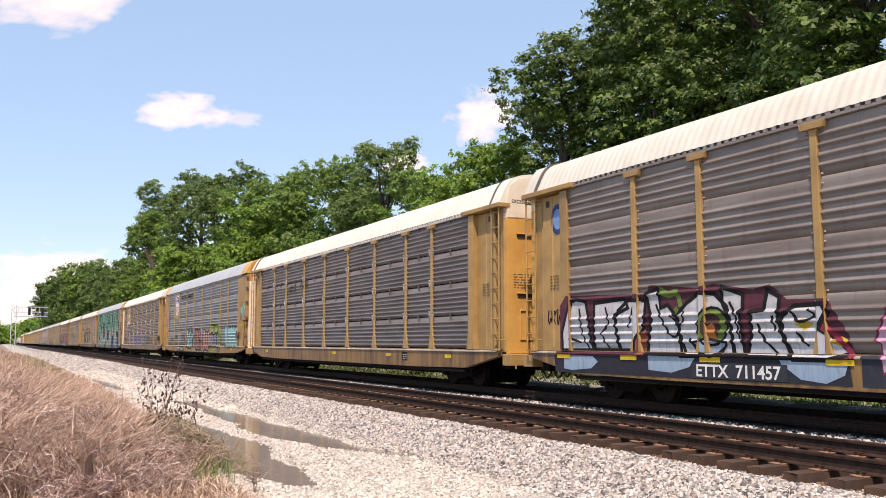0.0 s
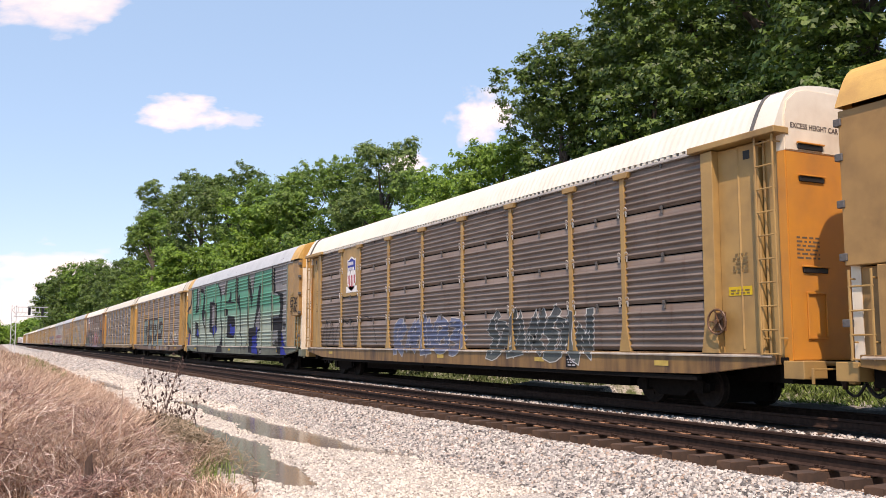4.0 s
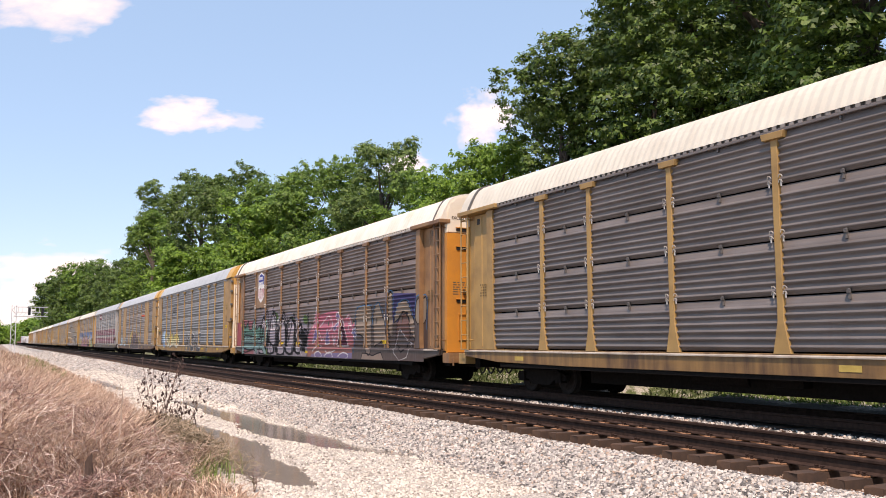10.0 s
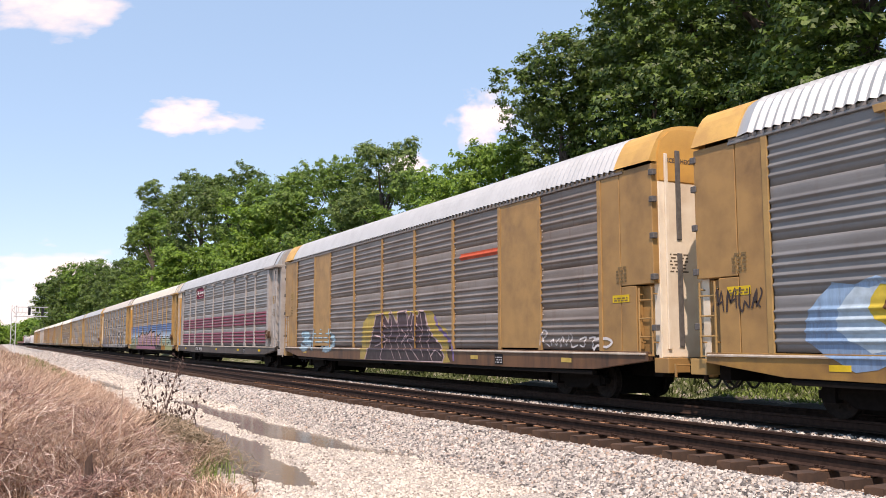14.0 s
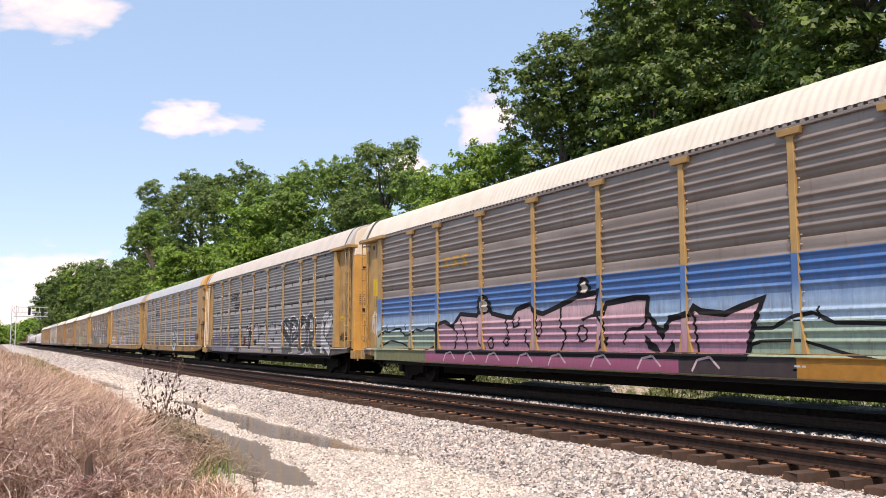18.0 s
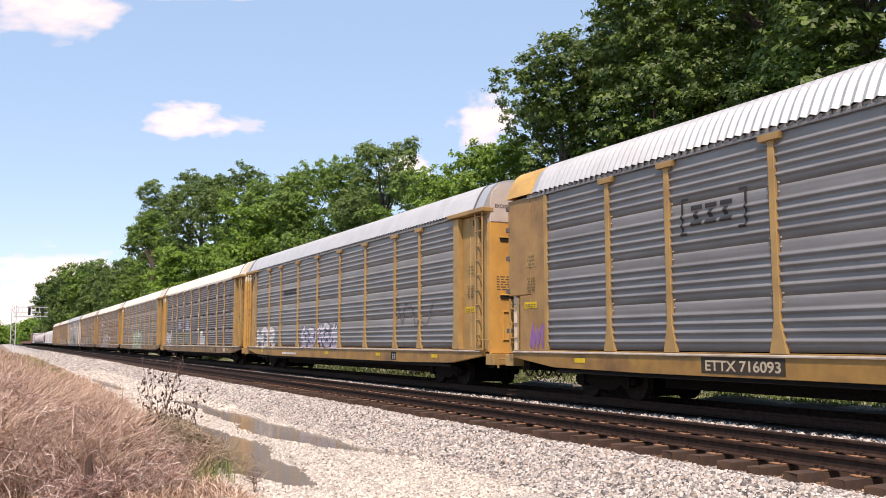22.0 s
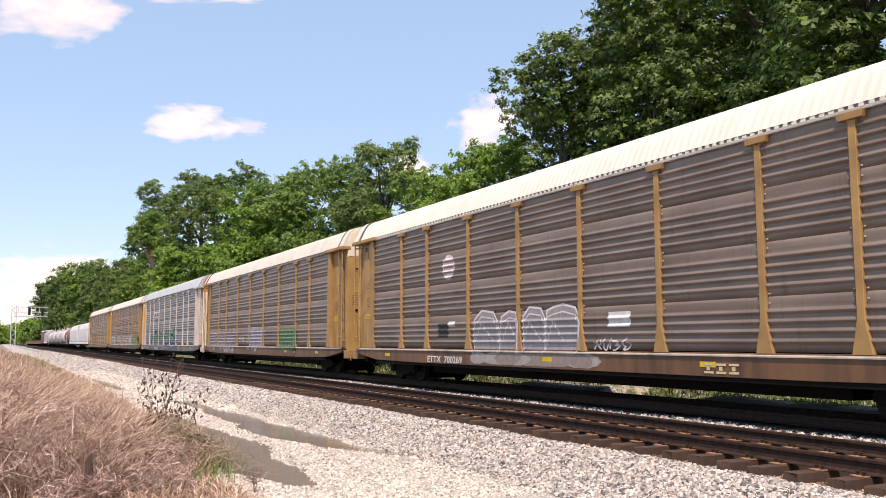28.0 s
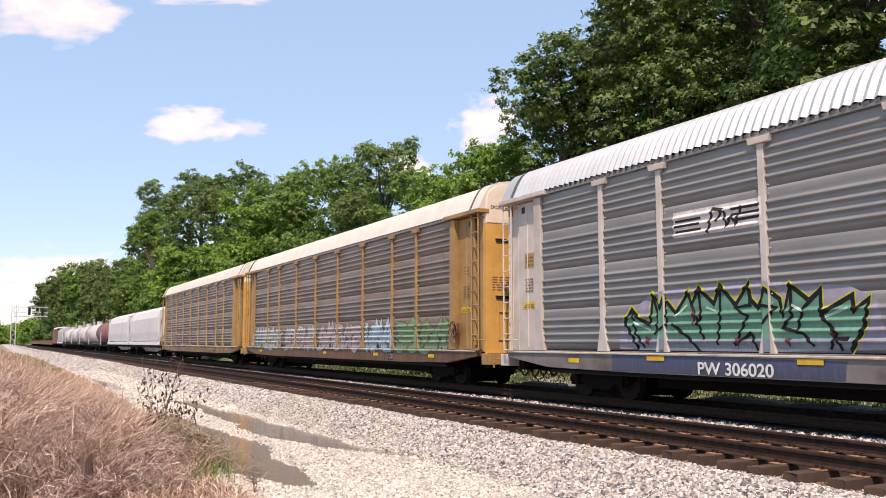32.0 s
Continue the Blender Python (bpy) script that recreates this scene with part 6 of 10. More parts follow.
skin(RACK[4], "graffiti_fill", [[(26.56, 1.94), (26.19, 2.00), (26.27, 0.92), (26.84, 0.91)]], BIG_BLUE, 2, "B", flat=1.566)
skin(RACK[4], "graffiti_shade", [[(14.66, 5.74), (14.93, 4.32), (15.44, 4.21), (15.51, 4.38), (15.18, 4.67)]], BIG_BLACK, 2.00, "B")
skin(RACK[4], "graffiti_shade", [[(13.70, 4.73), (13.57, 3.87), (14.33, 3.81)]], BIG_BLACK, 2.00, "B")
skin(RACK[4], "graffiti_shade", [[(15.38, 3.79), (12.54, 3.69), (12.37, 5.52), (12.60, 5.53), (12.64, 3.78), (15.38, 3.91)]], BIG_BLACK, 2.00, "B")
skin(RACK[4], "graffiti_shade", [[(15.39, 3.42), (14.45, 3.41), (14.46, 3.01), (15.39, 2.98)]], BIG_BLACK, 2.00, "B")
skin(RACK[4], "graffiti_shade", [[(14.46, 3.01), (12.77, 2.90), (12.41, 2.59), (12.43, 1.80), (12.85, 1.59), (14.39, 1.63), (14.60, 1.76), (14.53, 2.38)]], BIG_BLACK, 2.00, "B")
skin(RACK[4], "graffiti_spray", [[(13.76, 2.50), (13.37, 2.41), (13.24, 2.26), (12.57, 2.31), (12.48, 1.87), (13.11, 1.76), (13.72, 1.87)]], BIG_BLUE, 3.00, "B")
skin(RACK[4], "graffiti_shade", [[(12.60, 5.53), (12.29, 5.28), (11.94, 5.08), (11.87, 3.99), (11.52, 4.23), (11.39, 3.66), (11.14, 2.80), (11.12, 1.91), (10.85, 1.70), (10.75, 0.63), (10.83, 0.90), (10.98, 1.70), (11.35, 1.78), (11.32, 2.81), (11.64, 3.40), (12.03, 3.65), (12.38, 3.90)]], BIG_BLACK, 2.00, "B")
skin(RACK[4], "graffiti_shade", [[(9.78, 5.35), (9.49, 5.35), (9.26, 4.87), (9.07, 4.71), (8.85, 4.27), (8.60, 3.95), (8.10, 5.49), (8.03, 5.35), (8.74, 3.15), (8.91, 3.67), (9.52, 4.39), (9.71, 4.81)]], BIG_BLACK, 2.00, "B")
skin(RACK[4], "graffiti_gap", [[(9.41, 5.34), (8.10, 5.42), (8.60, 4.01), (9.03, 4.73)]], BIG_BARE, 1.00, "B")
skin(RACK[4], "graffiti_shade", [[(9.85, 3.97), (9.58, 3.87), (9.32, 3.33), (9.23, 2.31), (9.36, 2.12), (9.46, 2.70), (9.59, 3.48)]], BIG_BLACK, 2.00, "B")
skin(RACK[4], "graffiti_shade", [[(9.36, 2.12), (8.18, 2.20), (7.80, 2.95), (7.39, 4.21), (7.08, 4.52), (6.82, 4.53), (6.86, 4.37), (6.97, 3.35), (6.80, 2.88), (6.88, 1.98), (7.39, 1.88), (7.52, 1.19), (7.14, 0.97), (6.90, 0.70), (9.10, 0.78), (9.22, 1.55)]], BIG_BLACK, 2.20, "B")
skin(RACK[4], "graffiti_gap", [[(7.88, 2.25), (7.07, 3.24), (6.96, 2.89), (7.00, 2.09), (7.39, 2.02), (7.64, 2.18)]], BIG_BARE, 3.00, "B")
skin(RACK[4], "graffiti_spray", [[(8.47, 1.67), (7.68, 1.71), (7.64, 2.18), (7.41, 2.17), (7.53, 1.42), (7.08, 0.66), (8.32, 0.77)]], BIG_BLUE, 4.00, "B")
skin(RACK[4], "graffiti_shade", [[(4.76, 5.41), (4.46, 5.41), (4.16, 5.10), (4.13, 4.34), (4.02, 3.93), (4.14, 3.89), (4.49, 4.00), (4.72, 4.24), (4.77, 4.77)]], BIG_BLACK, 2.00, "B")
skin(RACK[4], "graffiti_gap", [[(4.34, 5.35), (2.76, 5.58), (2.86, 3.84), (4.01, 3.97), (4.12, 5.09)]], BIG_BARE, 1.00, "B")
skin(RACK[4], "graffiti_shade", [[(4.80, 3.84), (4.59, 3.89), (4.51, 3.68), (4.65, 3.31), (4.65, 2.81), (4.47, 2.59), (4.50, 1.95), (4.74, 1.96), (4.73, 2.71), (4.83, 3.13)]], BIG_BLACK, 2.00, "B")
skin(RACK[4], "graffiti_shade", [[(4.13, 3.94), (2.86, 3.82), (3.04, 0.87), (3.42, 0.86), (3.47, 1.96), (4.50, 1.95), (4.49, 2.61), (3.32, 2.62), (3.19, 2.68), (3.20, 3.24), (3.26, 3.71), (4.02, 3.89)]], BIG_BLACK, 1.80, "B")
skin(RACK[4], "graffiti_fill", [[(4.43, 3.81), (3.30, 3.70), (3.18, 3.28), (3.17, 2.72), (4.48, 2.73)]], GREEN_SIDE, 2.60, "B")
skin(RACK[4], "graffiti_shade", [[(2.64, 3.77), (2.63, 3.18), (2.79, 1.89), (2.49, 0.96), (2.44, 0.73), (3.46, 0.82), (3.35, 3.86)]], BIG_BLACK, 1.90, "B")
skin(RACK[4], "graffiti_spray", [[(2.79, 1.89), (2.44, 1.42), (2.03, 0.86), (1.77, 0.75), (2.77, 0.72)]], BIG_BLUE, 3.00, "B")
ribbon(4, [(2.61, 2.06), (2.56, 2.41), (2.40, 2.23), (2.61, 2.18), (2.38, 2.00)], INK, 0.070, "B", 6.00, 3)
ribbon(4, [(2.31, 2.05), (2.27, 2.24), (2.12, 2.10)], INK, 0.070, "B", 6.00, 3)
ribbon(4, [(3.96, 1.36), (3.88, 1.45), (3.82, 1.35), (3.94, 1.29)], INK, 0.060, "B", 6.00, 3)
ribbon(4, [(3.78, 1.43), (3.76, 1.30)], INK, 0.060, "B", 6.00, 3)
ribbon(4, [(3.67, 1.43), (3.70, 1.30), (3.54, 1.43), (3.52, 1.30), (3.65, 1.35)], INK, 0.060, "B", 6.00, 3)
ribbon(4, [(9.46, 1.55), (9.84, 1.17), (10.05, 0.91)], BIG_BLACK, 0.080, "B", 6.00, 3)
ribbon(4, [(7.07, 1.76), (7.28, 1.53), (7.44, 1.42)], BIG_BLACK, 0.080, "B", 6.00, 3)
skin(RACK[4], "graffiti_shade", [[(19.68, 4.05), (18.74, 4.03), (18.56, 4.35), (18.31, 3.98), (17.51, 3.84), (17.35, 2.18), (18.24, 1.60), (18.74, 1.95), (19.62, 2.04)]], BIG_BLACK, 2.00, "B")
skin(RACK[4], "graffiti_shade", [[(17.51, 5.19), (17.16, 5.06), (16.39, 4.73), (16.24, 4.15), (16.24, 3.02), (15.83, 2.25), (15.77, 1.64), (15.66, 0.72), (17.51, 0.70), (16.28, 1.39), (16.07, 1.89), (16.18, 2.39), (16.46, 2.91), (16.54, 4.18), (16.94, 4.81)]], BIG_BLACK, 2.00, "B")
skin(RACK[4], "graffiti_gap", [[(18.87, 3.76), (17.99, 3.75), (17.87, 2.47), (18.82, 2.34)]], BIG_BARE, 3, "B")
skin(RACK[4], "graffiti_gap", [[(17.35, 5.19), (14.61, 5.19), (14.83, 4.27), (16.20, 4.37)]], BIG_BARE, 1, "B")
skin(RACK[4], "graffiti_spray", [[(18.74, 2.30), (17.75, 2.46), (17.40, 2.12), (18.24, 1.73)]], BIG_BLUE, 4, "B")
for word, z in (("BEOK", 3.16), ("SPINC", 2.78)):
    tag(4, word, 1.35, 0.25, z, z + 0.36, BLACK_C, "B", 0.07, 3, 0.06)

# car 5: faded teal block letters, white faces of loops
FADED, MAROON = gradient("faded_teal", (0.115, 0.185, 0.165), (0.16, 0.25, 0.225), 0.9, 3.4), paint("maroon_ground", (0.055, 0.036, 0.036))
skin(RACK[5], "graffiti_halo", [[(20.57, 1.01), (20.58, 3.52), (18.10, 3.50), (15.06, 3.55), (12.50, 3.50), (11.95, 3.33), (11.80, 3.08), (11.92, 1.04)]], MAROON, 1.00, "A")
piece(5, [(20.52, 2.87), (20.51, 3.37), (19.19, 3.38), (19.20, 2.87)], FADED, None, 0.060, "A", 3.22, 0)
piece(5, [(19.02, 2.91), (19.01, 3.42), (17.90, 3.45), (17.92, 2.91)], FADED, None, 0.060, "A", 3.44, 0)
piece(5, [(20.38, 1.47), (20.34, 2.94), (19.85, 2.96), (19.89, 1.46)], FADED, None, 0.060, "A", 3.66, 0)
piece(5, [(19.75, 1.46), (19.71, 2.95), (19.29, 2.98), (19.34, 1.46)], FADED, None, 0.060, "A", 3.88, 0)
piece(5, [(18.85, 1.46), (18.80, 2.97), (18.41, 3.00), (18.46, 1.46)], FADED, None, 0.060, "A", 4.10, 0)
piece(5, [(20.56, 1.07), (20.56, 1.44), (17.97, 1.45), (17.98, 1.07)], FADED, None, 0.060, "A", 3.00, 0)
piece(5, [(17.09, 3.03), (17.08, 3.40), (15.38, 3.44), (15.40, 3.03)], FADED, None, 0.060, "A", 3.22, 0)
piece(5, [(16.82, 1.42), (16.76, 3.00), (16.47, 3.03), (16.54, 1.42)], FADED, None, 0.060, "A", 3.44, 0)
piece(5, [(16.02, 1.42), (15.95, 3.03), (15.69, 3.06), (15.76, 1.42)], FADED, None, 0.060, "A", 3.66, 0)
piece(5, [(17.13, 2.06), (17.11, 2.48), (15.42, 2.48), (15.44, 2.05)], FADED, None, 0.060, "A", 3.88, 0)
piece(5, [(17.17, 1.01), (17.16, 1.40), (16.29, 1.41), (16.31, 1.01)], FADED, None, 0.060, "A", 4.10, 0)
piece(5, [(16.07, 1.00), (16.06, 1.42), (15.34, 1.42), (15.36, 1.00)], FADED, None, 0.060, "A", 3.00, 0)
piece(5, [(14.69, 2.95), (14.67, 3.34), (12.63, 3.37), (12.65, 2.97)], FADED, None, 0.060, "A", 3.22, 0)
piece(5, [(14.46, 1.04), (14.37, 2.90), (14.01, 2.94), (14.10, 1.04)], FADED, None, 0.060, "A", 3.44, 0)
piece(5, [(13.36, 2.49), (13.34, 2.99), (12.65, 2.97), (12.68, 2.48)], FADED, None, 0.060, "A", 3.66, 0)
piece(5, [(14.36, 2.06), (14.34, 2.43), (13.02, 2.41), (13.04, 2.05)], FADED, None, 0.060, "A", 3.88, 0)
piece(5, [(13.17, 1.41), (13.14, 1.93), (12.64, 1.94), (12.66, 1.41)], FADED, None, 0.060, "A", 4.10, 0)
piece(5, [(14.58, 1.03), (14.56, 1.42), (12.62, 1.43), (12.64, 1.02)], FADED, None, 0.060, "A", 3.00, 0)
block(5, ("1",), 12.26, 9.56, 1.17, 3.55, MAROON, 1.2, name="graffiti_halo")
block(5, ("1" * 10, "1" * 10, "1100000011", "1100000000", "1100011111", "1100011111", "1111110011", "1111110011", "0000000011", "0000000011", "0000000011", "1" * 10, "1" * 10, "1" * 10), 12.14, 9.72, 1.1, 3.5, FADED)
PEELED = paint("peeled_primer", (0.50, 0.45, 0.43))
for u, w, top in ((12.42, 0.17, 2.25), (14.95, 0.12, 1.75), (9.42, 0.06, 1.6)):
    rng = random.Random(int(u * 100))
    edge = [1.08 + (top - 1.08) * i / 9 for i in range(10)]
    polys = [[(u + w * rng.uniform(0.75, 1.1), a), (u + w * rng.uniform(0.75, 1.1), b), (u - w * rng.uniform(0.7, 1.1), b), (u - w * rng.uniform(0.7, 1.1), a)] for a, b in zip(edge, edge[1:])]
    skin(RACK[5], "peeled_patch", polys, PEELED, 4.5, "A", "pale peeling primer")
blobs(5, 17.0, 3.2, 0.70, 1.08, ((0.28, 0.24, 0.23), (0.10, 0.06, 0.045), (0.24, 0.21, 0.2), (0.2, 0.11, 0.05)), 16, 15, size=(0.3, 0.8))
skin(RACK[5], "graffiti_tag", stroke([(9.0 - 0.05 * i, 1.2) for i in range(0, 16, 5)], 0.05) + stroke([(8.95, 1.2), (9.0, 1.8)], 0.05) + stroke([(8.0, 1.2), (8.0, 1.85)], 0.05), paint("loop_white", (0.62, 0.60, 0.58)), 2)
skin(RACK[5], "graffiti_loop", stroke([(8.75 + 0.33 * math.cos(a * 0.45), 1.9 + 0.3 * math.sin(a * 0.45)) for a in range(15)], 0.055), paint("loop_white", (0.62, 0.60, 0.58)), 3)
blobs(5, 9.0, 8.3, 1.2, 1.65, ((0.08, 0.14, 0.26), (0.12, 0.2, 0.32)), 5, 16, size=(0.15, 0.3))
blobs(5, 4.6, 3.2, 1.75, 2.1, ((0.45, 0.38, 0.26),), 3, 17, size=(0.3, 0.4))
blobs(5, 4.4, 3.9, 1.1, 1.5, ((0.24, 0.03, 0.04),), 4, 18, size=(0.15, 0.3))
mark(5, 20.3, 0.34, 3.62, (0.52, 0.30, 0.05), 1.5)
graffiti(5, "baah", 6.1, 4.8, 1.45, 2.15, (0.02, 0.02, 0.02), (0.02, 0.02, 0.02), (0.62, 0.60, 0.58), seed=26, thick=0.30, rim=0.06)
for cu_, cz_, r_ in ((3.95, 1.85, 0.42), (3.0, 2.0, 0.34), (3.2, 1.45, 0.34), (4.2, 1.35, 0.25)):
    skin(RACK[5], "graffiti_loop", stroke([(cu_ + r_ * math.cos(a * 0.45), cz_ + r_ * 0.9 * math.sin(a * 0.45)) for a in range(15)], 0.055), paint("loop_white", (0.62, 0.60, 0.58)), 2)

# car 6
graffiti(6, "ggg", 6.2, 4.9, 1.4, 2.1, (0.17, 0.16, 0.16), (0.20, 0.19, 0.185), (0.13, 0.12, 0.12), seed=30, thick=0.3)
mark(6, 7.7, 0.18, 0.82, WHITE_C, 0.8)
decal(5, 26.1, 26.7, 3.4, 4.0, (0.55, 0.36, 0.04), flat=POCKET, name="placard")
tag(5, "dgcha", 26.7, 25.85, 2.75, 3.15, (0.58, 0.52, 0.44), "A", 0.045, 3)
scrawl(5, 26.7, 25.85, 2.6, 2.75, (0.58, 0.52, 0.44), "A", 0.035, 3, 4)
tag(5, "ghbf", 26.6, 26.15, 1.42, 1.62, (0.58, 0.52, 0.44), "A", 0.04, 4)

# car 7: covered along its foot in many colours
DEEP_TEAL, PALE_TEAL = gradient("spray_deep_teal", (0.030, 0.135, 0.095), (0.10, 0.28, 0.22), 1.2, 2.3), gradient("spray_pale_teal", (0.16, 0.30, 0.27), (0.13, 0.20, 0.19), 0.7, 1.4)
HOT_RED = gradient("spray_hot_red", (0.30, 0.075, 0.085), (0.22, 0.04, 0.05), 0.7, 2.4)
skin(RACK[7], "graffiti_halo", [[(25.55, 0.25), (25.48, 2.62), (22.75, 2.53), (20.70, 2.52), (20.22, 2.74), (20.01, 1.81), (20.15, 0.41)]], HOT_RED, 0.00, "A")
piece(7, [(25.48, 1.30), (25.39, 2.64), (25.03, 2.14), (24.61, 2.38), (24.33, 2.53), (24.19, 2.05), (23.59, 2.05), (23.36, 2.43), (22.72, 2.63), (22.58, 2.02), (22.19, 2.19), (21.69, 2.26), (21.29, 2.01), (20.89, 2.45), (20.79, 1.83), (20.69, 1.41), (21.32, 1.29), (22.71, 1.28)], DEEP_TEAL, INK, 0.070, "A", 3.00, 0)
piece(7, [(25.50, 0.54), (25.52, 1.43), (24.92, 1.75), (22.87, 1.66), (22.68, 1.36), (22.90, 0.96), (24.15, 0.93), (24.94, 1.02), (25.08, 0.55)], PALE_TEAL, INK, 0.070, "A", 4.00, 0)
piece(7, [(22.79, 0.96), (22.60, 1.59), (22.22, 1.53), (20.88, 1.68), (20.82, 1.21), (20.36, 0.85), (20.42, 0.68), (20.79, 0.71), (21.19, 0.99), (22.24, 0.97), (22.16, 0.61)], PALE_TEAL, INK, 0.070, "A", 4.30, 0)
ribbon(7, [(25.15, 1.04), (25.08, 1.82), (24.87, 1.94)], INK, 0.070, "A", 6.00, 3)
ribbon(7, [(24.65, 1.28), (24.51, 1.74)], INK, 0.070, "A", 6.00, 3)
ribbon(7, [(24.32, 1.74), (24.26, 1.28)], INK, 0.070, "A", 6.00, 3)
ribbon(7, [(23.95, 1.28), (23.79, 1.67), (23.57, 1.73), (23.66, 1.28)], INK, 0.070, "A", 6.00, 3)
ribbon(7, [(23.38, 1.90), (23.20, 1.99), (22.93, 1.77), (23.29, 1.42)], INK, 0.070, "A", 6.00, 3)
ribbon(7, [(22.39, 1.31), (22.22, 1.53), (21.78, 1.53), (21.86, 1.86), (21.72, 2.19)], INK, 0.070, "A", 6.00, 3)
ribbon(7, [(21.61, 1.42), (21.30, 1.63), (21.02, 1.68)], INK, 0.070, "A", 6.00, 3)
ribbon(7, [(25.15, 0.85), (24.55, 0.80), (23.24, 0.95)], INK, 0.070, "A", 6.00, 3)
ribbon(7, [(20.70, 2.41), (20.54, 2.45), (20.45, 2.03), (20.61, 1.67), (20.69, 1.36)], paint("mint", (0.34, 0.52, 0.45)), 0.130, "A", 6.00, 3)
ribbon(7, [(23.02, 2.07), (22.69, 1.83), (22.50, 1.65), (22.79, 1.36)], paint("mint", (0.34, 0.52, 0.45)), 0.130, "A", 6.00, 3)
decal(7, 25.7, 27.3, 0.9, 2.5, (0.36, 0.09, 0.10), flat=POCKET, layer=0, name="graffiti_halo")
ASH_PURPLE, OLD_GREEN = gradient("spray_ash_purple", (0.19, 0.155, 0.175), (0.27, 0.22, 0.245), 0.8, 2.6), paint("old_green", (0.09, 0.15, 0.05))
skin(RACK[7], "graffiti_halo", [[(22.93, 0.24), (23.08, 2.43), (21.12, 3.02), (19.37, 3.12), (17.83, 2.73), (16.56, 2.83), (15.00, 2.47), (13.62, 2.59), (13.10, 1.90), (13.70, 0.46)]], ASH_PURPLE, 0.60, "A")
piece(7, [(21.14, 0.80), (20.68, 1.06), (20.04, 0.94), (19.86, 0.60), (20.75, 0.51)], OLD_GREEN, None, 0.060, "A", 1.60, 2)
piece(7, [(19.53, 2.69), (19.11, 2.92), (18.54, 2.77), (18.38, 2.43), (19.17, 2.40)], OLD_GREEN, None, 0.060, "A", 1.60, 2)
piece(7, [(16.57, 2.41), (16.24, 2.61), (15.78, 2.48), (15.66, 2.18), (16.30, 2.15)], OLD_GREEN, None, 0.060, "A", 1.60, 2)
piece(7, [(14.39, 2.44), (14.11, 2.63), (13.73, 2.51), (13.63, 2.23), (14.16, 2.20)], OLD_GREEN, None, 0.060, "A", 1.60, 2)
ribbon(7, [(21.83, 0.78), (21.13, 2.11), (20.40, 3.06), (20.15, 2.08), (19.56, 0.83)], INK, 0.120, "A", 6.00, 3)
ribbon(7, [(19.37, 3.00), (18.80, 2.05), (19.11, 0.83)], INK, 0.120, "A", 6.00, 3)
ribbon(7, [(18.41, 0.85), (17.98, 2.03), (17.43, 2.88), (17.07, 2.00), (17.23, 0.87)], INK, 0.120, "A", 6.00, 3)
ribbon(7, [(16.81, 2.56), (16.60, 1.44), (16.11, 2.25), (15.73, 2.71), (15.66, 1.97), (15.92, 0.90)], INK, 0.120, "A", 6.00, 3)
ribbon(7, [(15.37, 0.91), (15.03, 1.69), (14.61, 1.94), (14.80, 2.33)], INK, 0.120, "A", 6.00, 3)
ribbon(7, [(14.43, 1.43), (14.13, 1.93), (13.74, 1.79), (14.04, 1.30)], INK, 0.120, "A", 6.00, 3)
ribbon(7, [(15.46, 1.43), (14.83, 1.30), (13.87, 0.94)], INK, 0.120, "A", 6.00, 3)
ribbon(7, [(20.16, 1.45), (18.96, 1.14), (17.86, 1.44)], INK, 0.120, "A", 6.00, 3)
ribbon(7, [(13.62, 2.65), (13.53, 1.91), (13.86, 1.18)], INK, 0.120, "A", 6.00, 3)
ribbon(7, [(17.84, 2.02), (17.44, 2.45), (16.82, 2.21)], CHALK, 0.050, "A", 7.00, 3)
ribbon(7, [(15.23, 1.82), (14.94, 1.30), (15.16, 0.91)], CHALK, 0.050, "A", 7.00, 3)
ribbon(7, [(19.54, 2.07), (18.94, 2.36)], CHALK, 0.050, "A", 7.00, 3)
ribbon(7, [(14.54, 0.92), (14.26, 0.68)], CHALK, 0.050, "A", 7.00, 3)
for word, z in (("URBAN", 2.28), ("CRONIZ", 1.95)):
    tag(7, word, 19.7, 17.9, z, z + 0.3, (0.62, 0.60, 0.59), "A", 0.06, 5, 0.05)
ASH_LIGHT = gradient("spray_ash_light", (0.36, 0.30, 0.33), (0.30, 0.25, 0.28), 0.8, 2.4)
piece(7, [(21.83, 0.78), (21.65, 2.12), (20.96, 2.77), (20.54, 2.10), (20.62, 0.81)], ASH_LIGHT, INK, 0.130, "A", 1.80, 2)
piece(7, [(20.17, 0.81), (19.84, 2.39), (19.08, 2.90), (18.66, 2.20), (19.03, 0.84)], ASH_LIGHT, INK, 0.130, "A", 2.10, 2)
piece(7, [(18.41, 0.77), (18.25, 2.03), (17.70, 2.60), (17.20, 2.01), (17.23, 0.80)], ASH_LIGHT, INK, 0.130, "A", 2.40, 2)
piece(7, [(16.85, 0.88), (16.77, 2.21), (16.10, 2.52), (15.62, 1.96), (15.79, 0.83)], ASH_LIGHT, INK, 0.130, "A", 2.70, 2)
piece(7, [(15.35, 0.91), (15.23, 1.82), (14.70, 2.20), (14.42, 1.68), (14.64, 0.86)], ASH_LIGHT, INK, 0.130, "A", 1.80, 2)
piece(7, [(20.62, 0.81), (20.41, 2.09), (20.04, 1.45)], INK, None, 0.060, "A", 4.20, 0)
piece(7, [(18.83, 0.84), (18.43, 2.34), (18.24, 0.85)], INK, None, 0.060, "A", 4.50, 0)
piece(7, [(17.10, 0.87), (17.01, 2.57), (16.76, 0.88)], INK, None, 0.060, "A", 4.80, 0)
piece(7, [(15.70, 0.90), (15.52, 2.50), (15.31, 0.91)], INK, None, 0.060, "A", 5.10, 0)
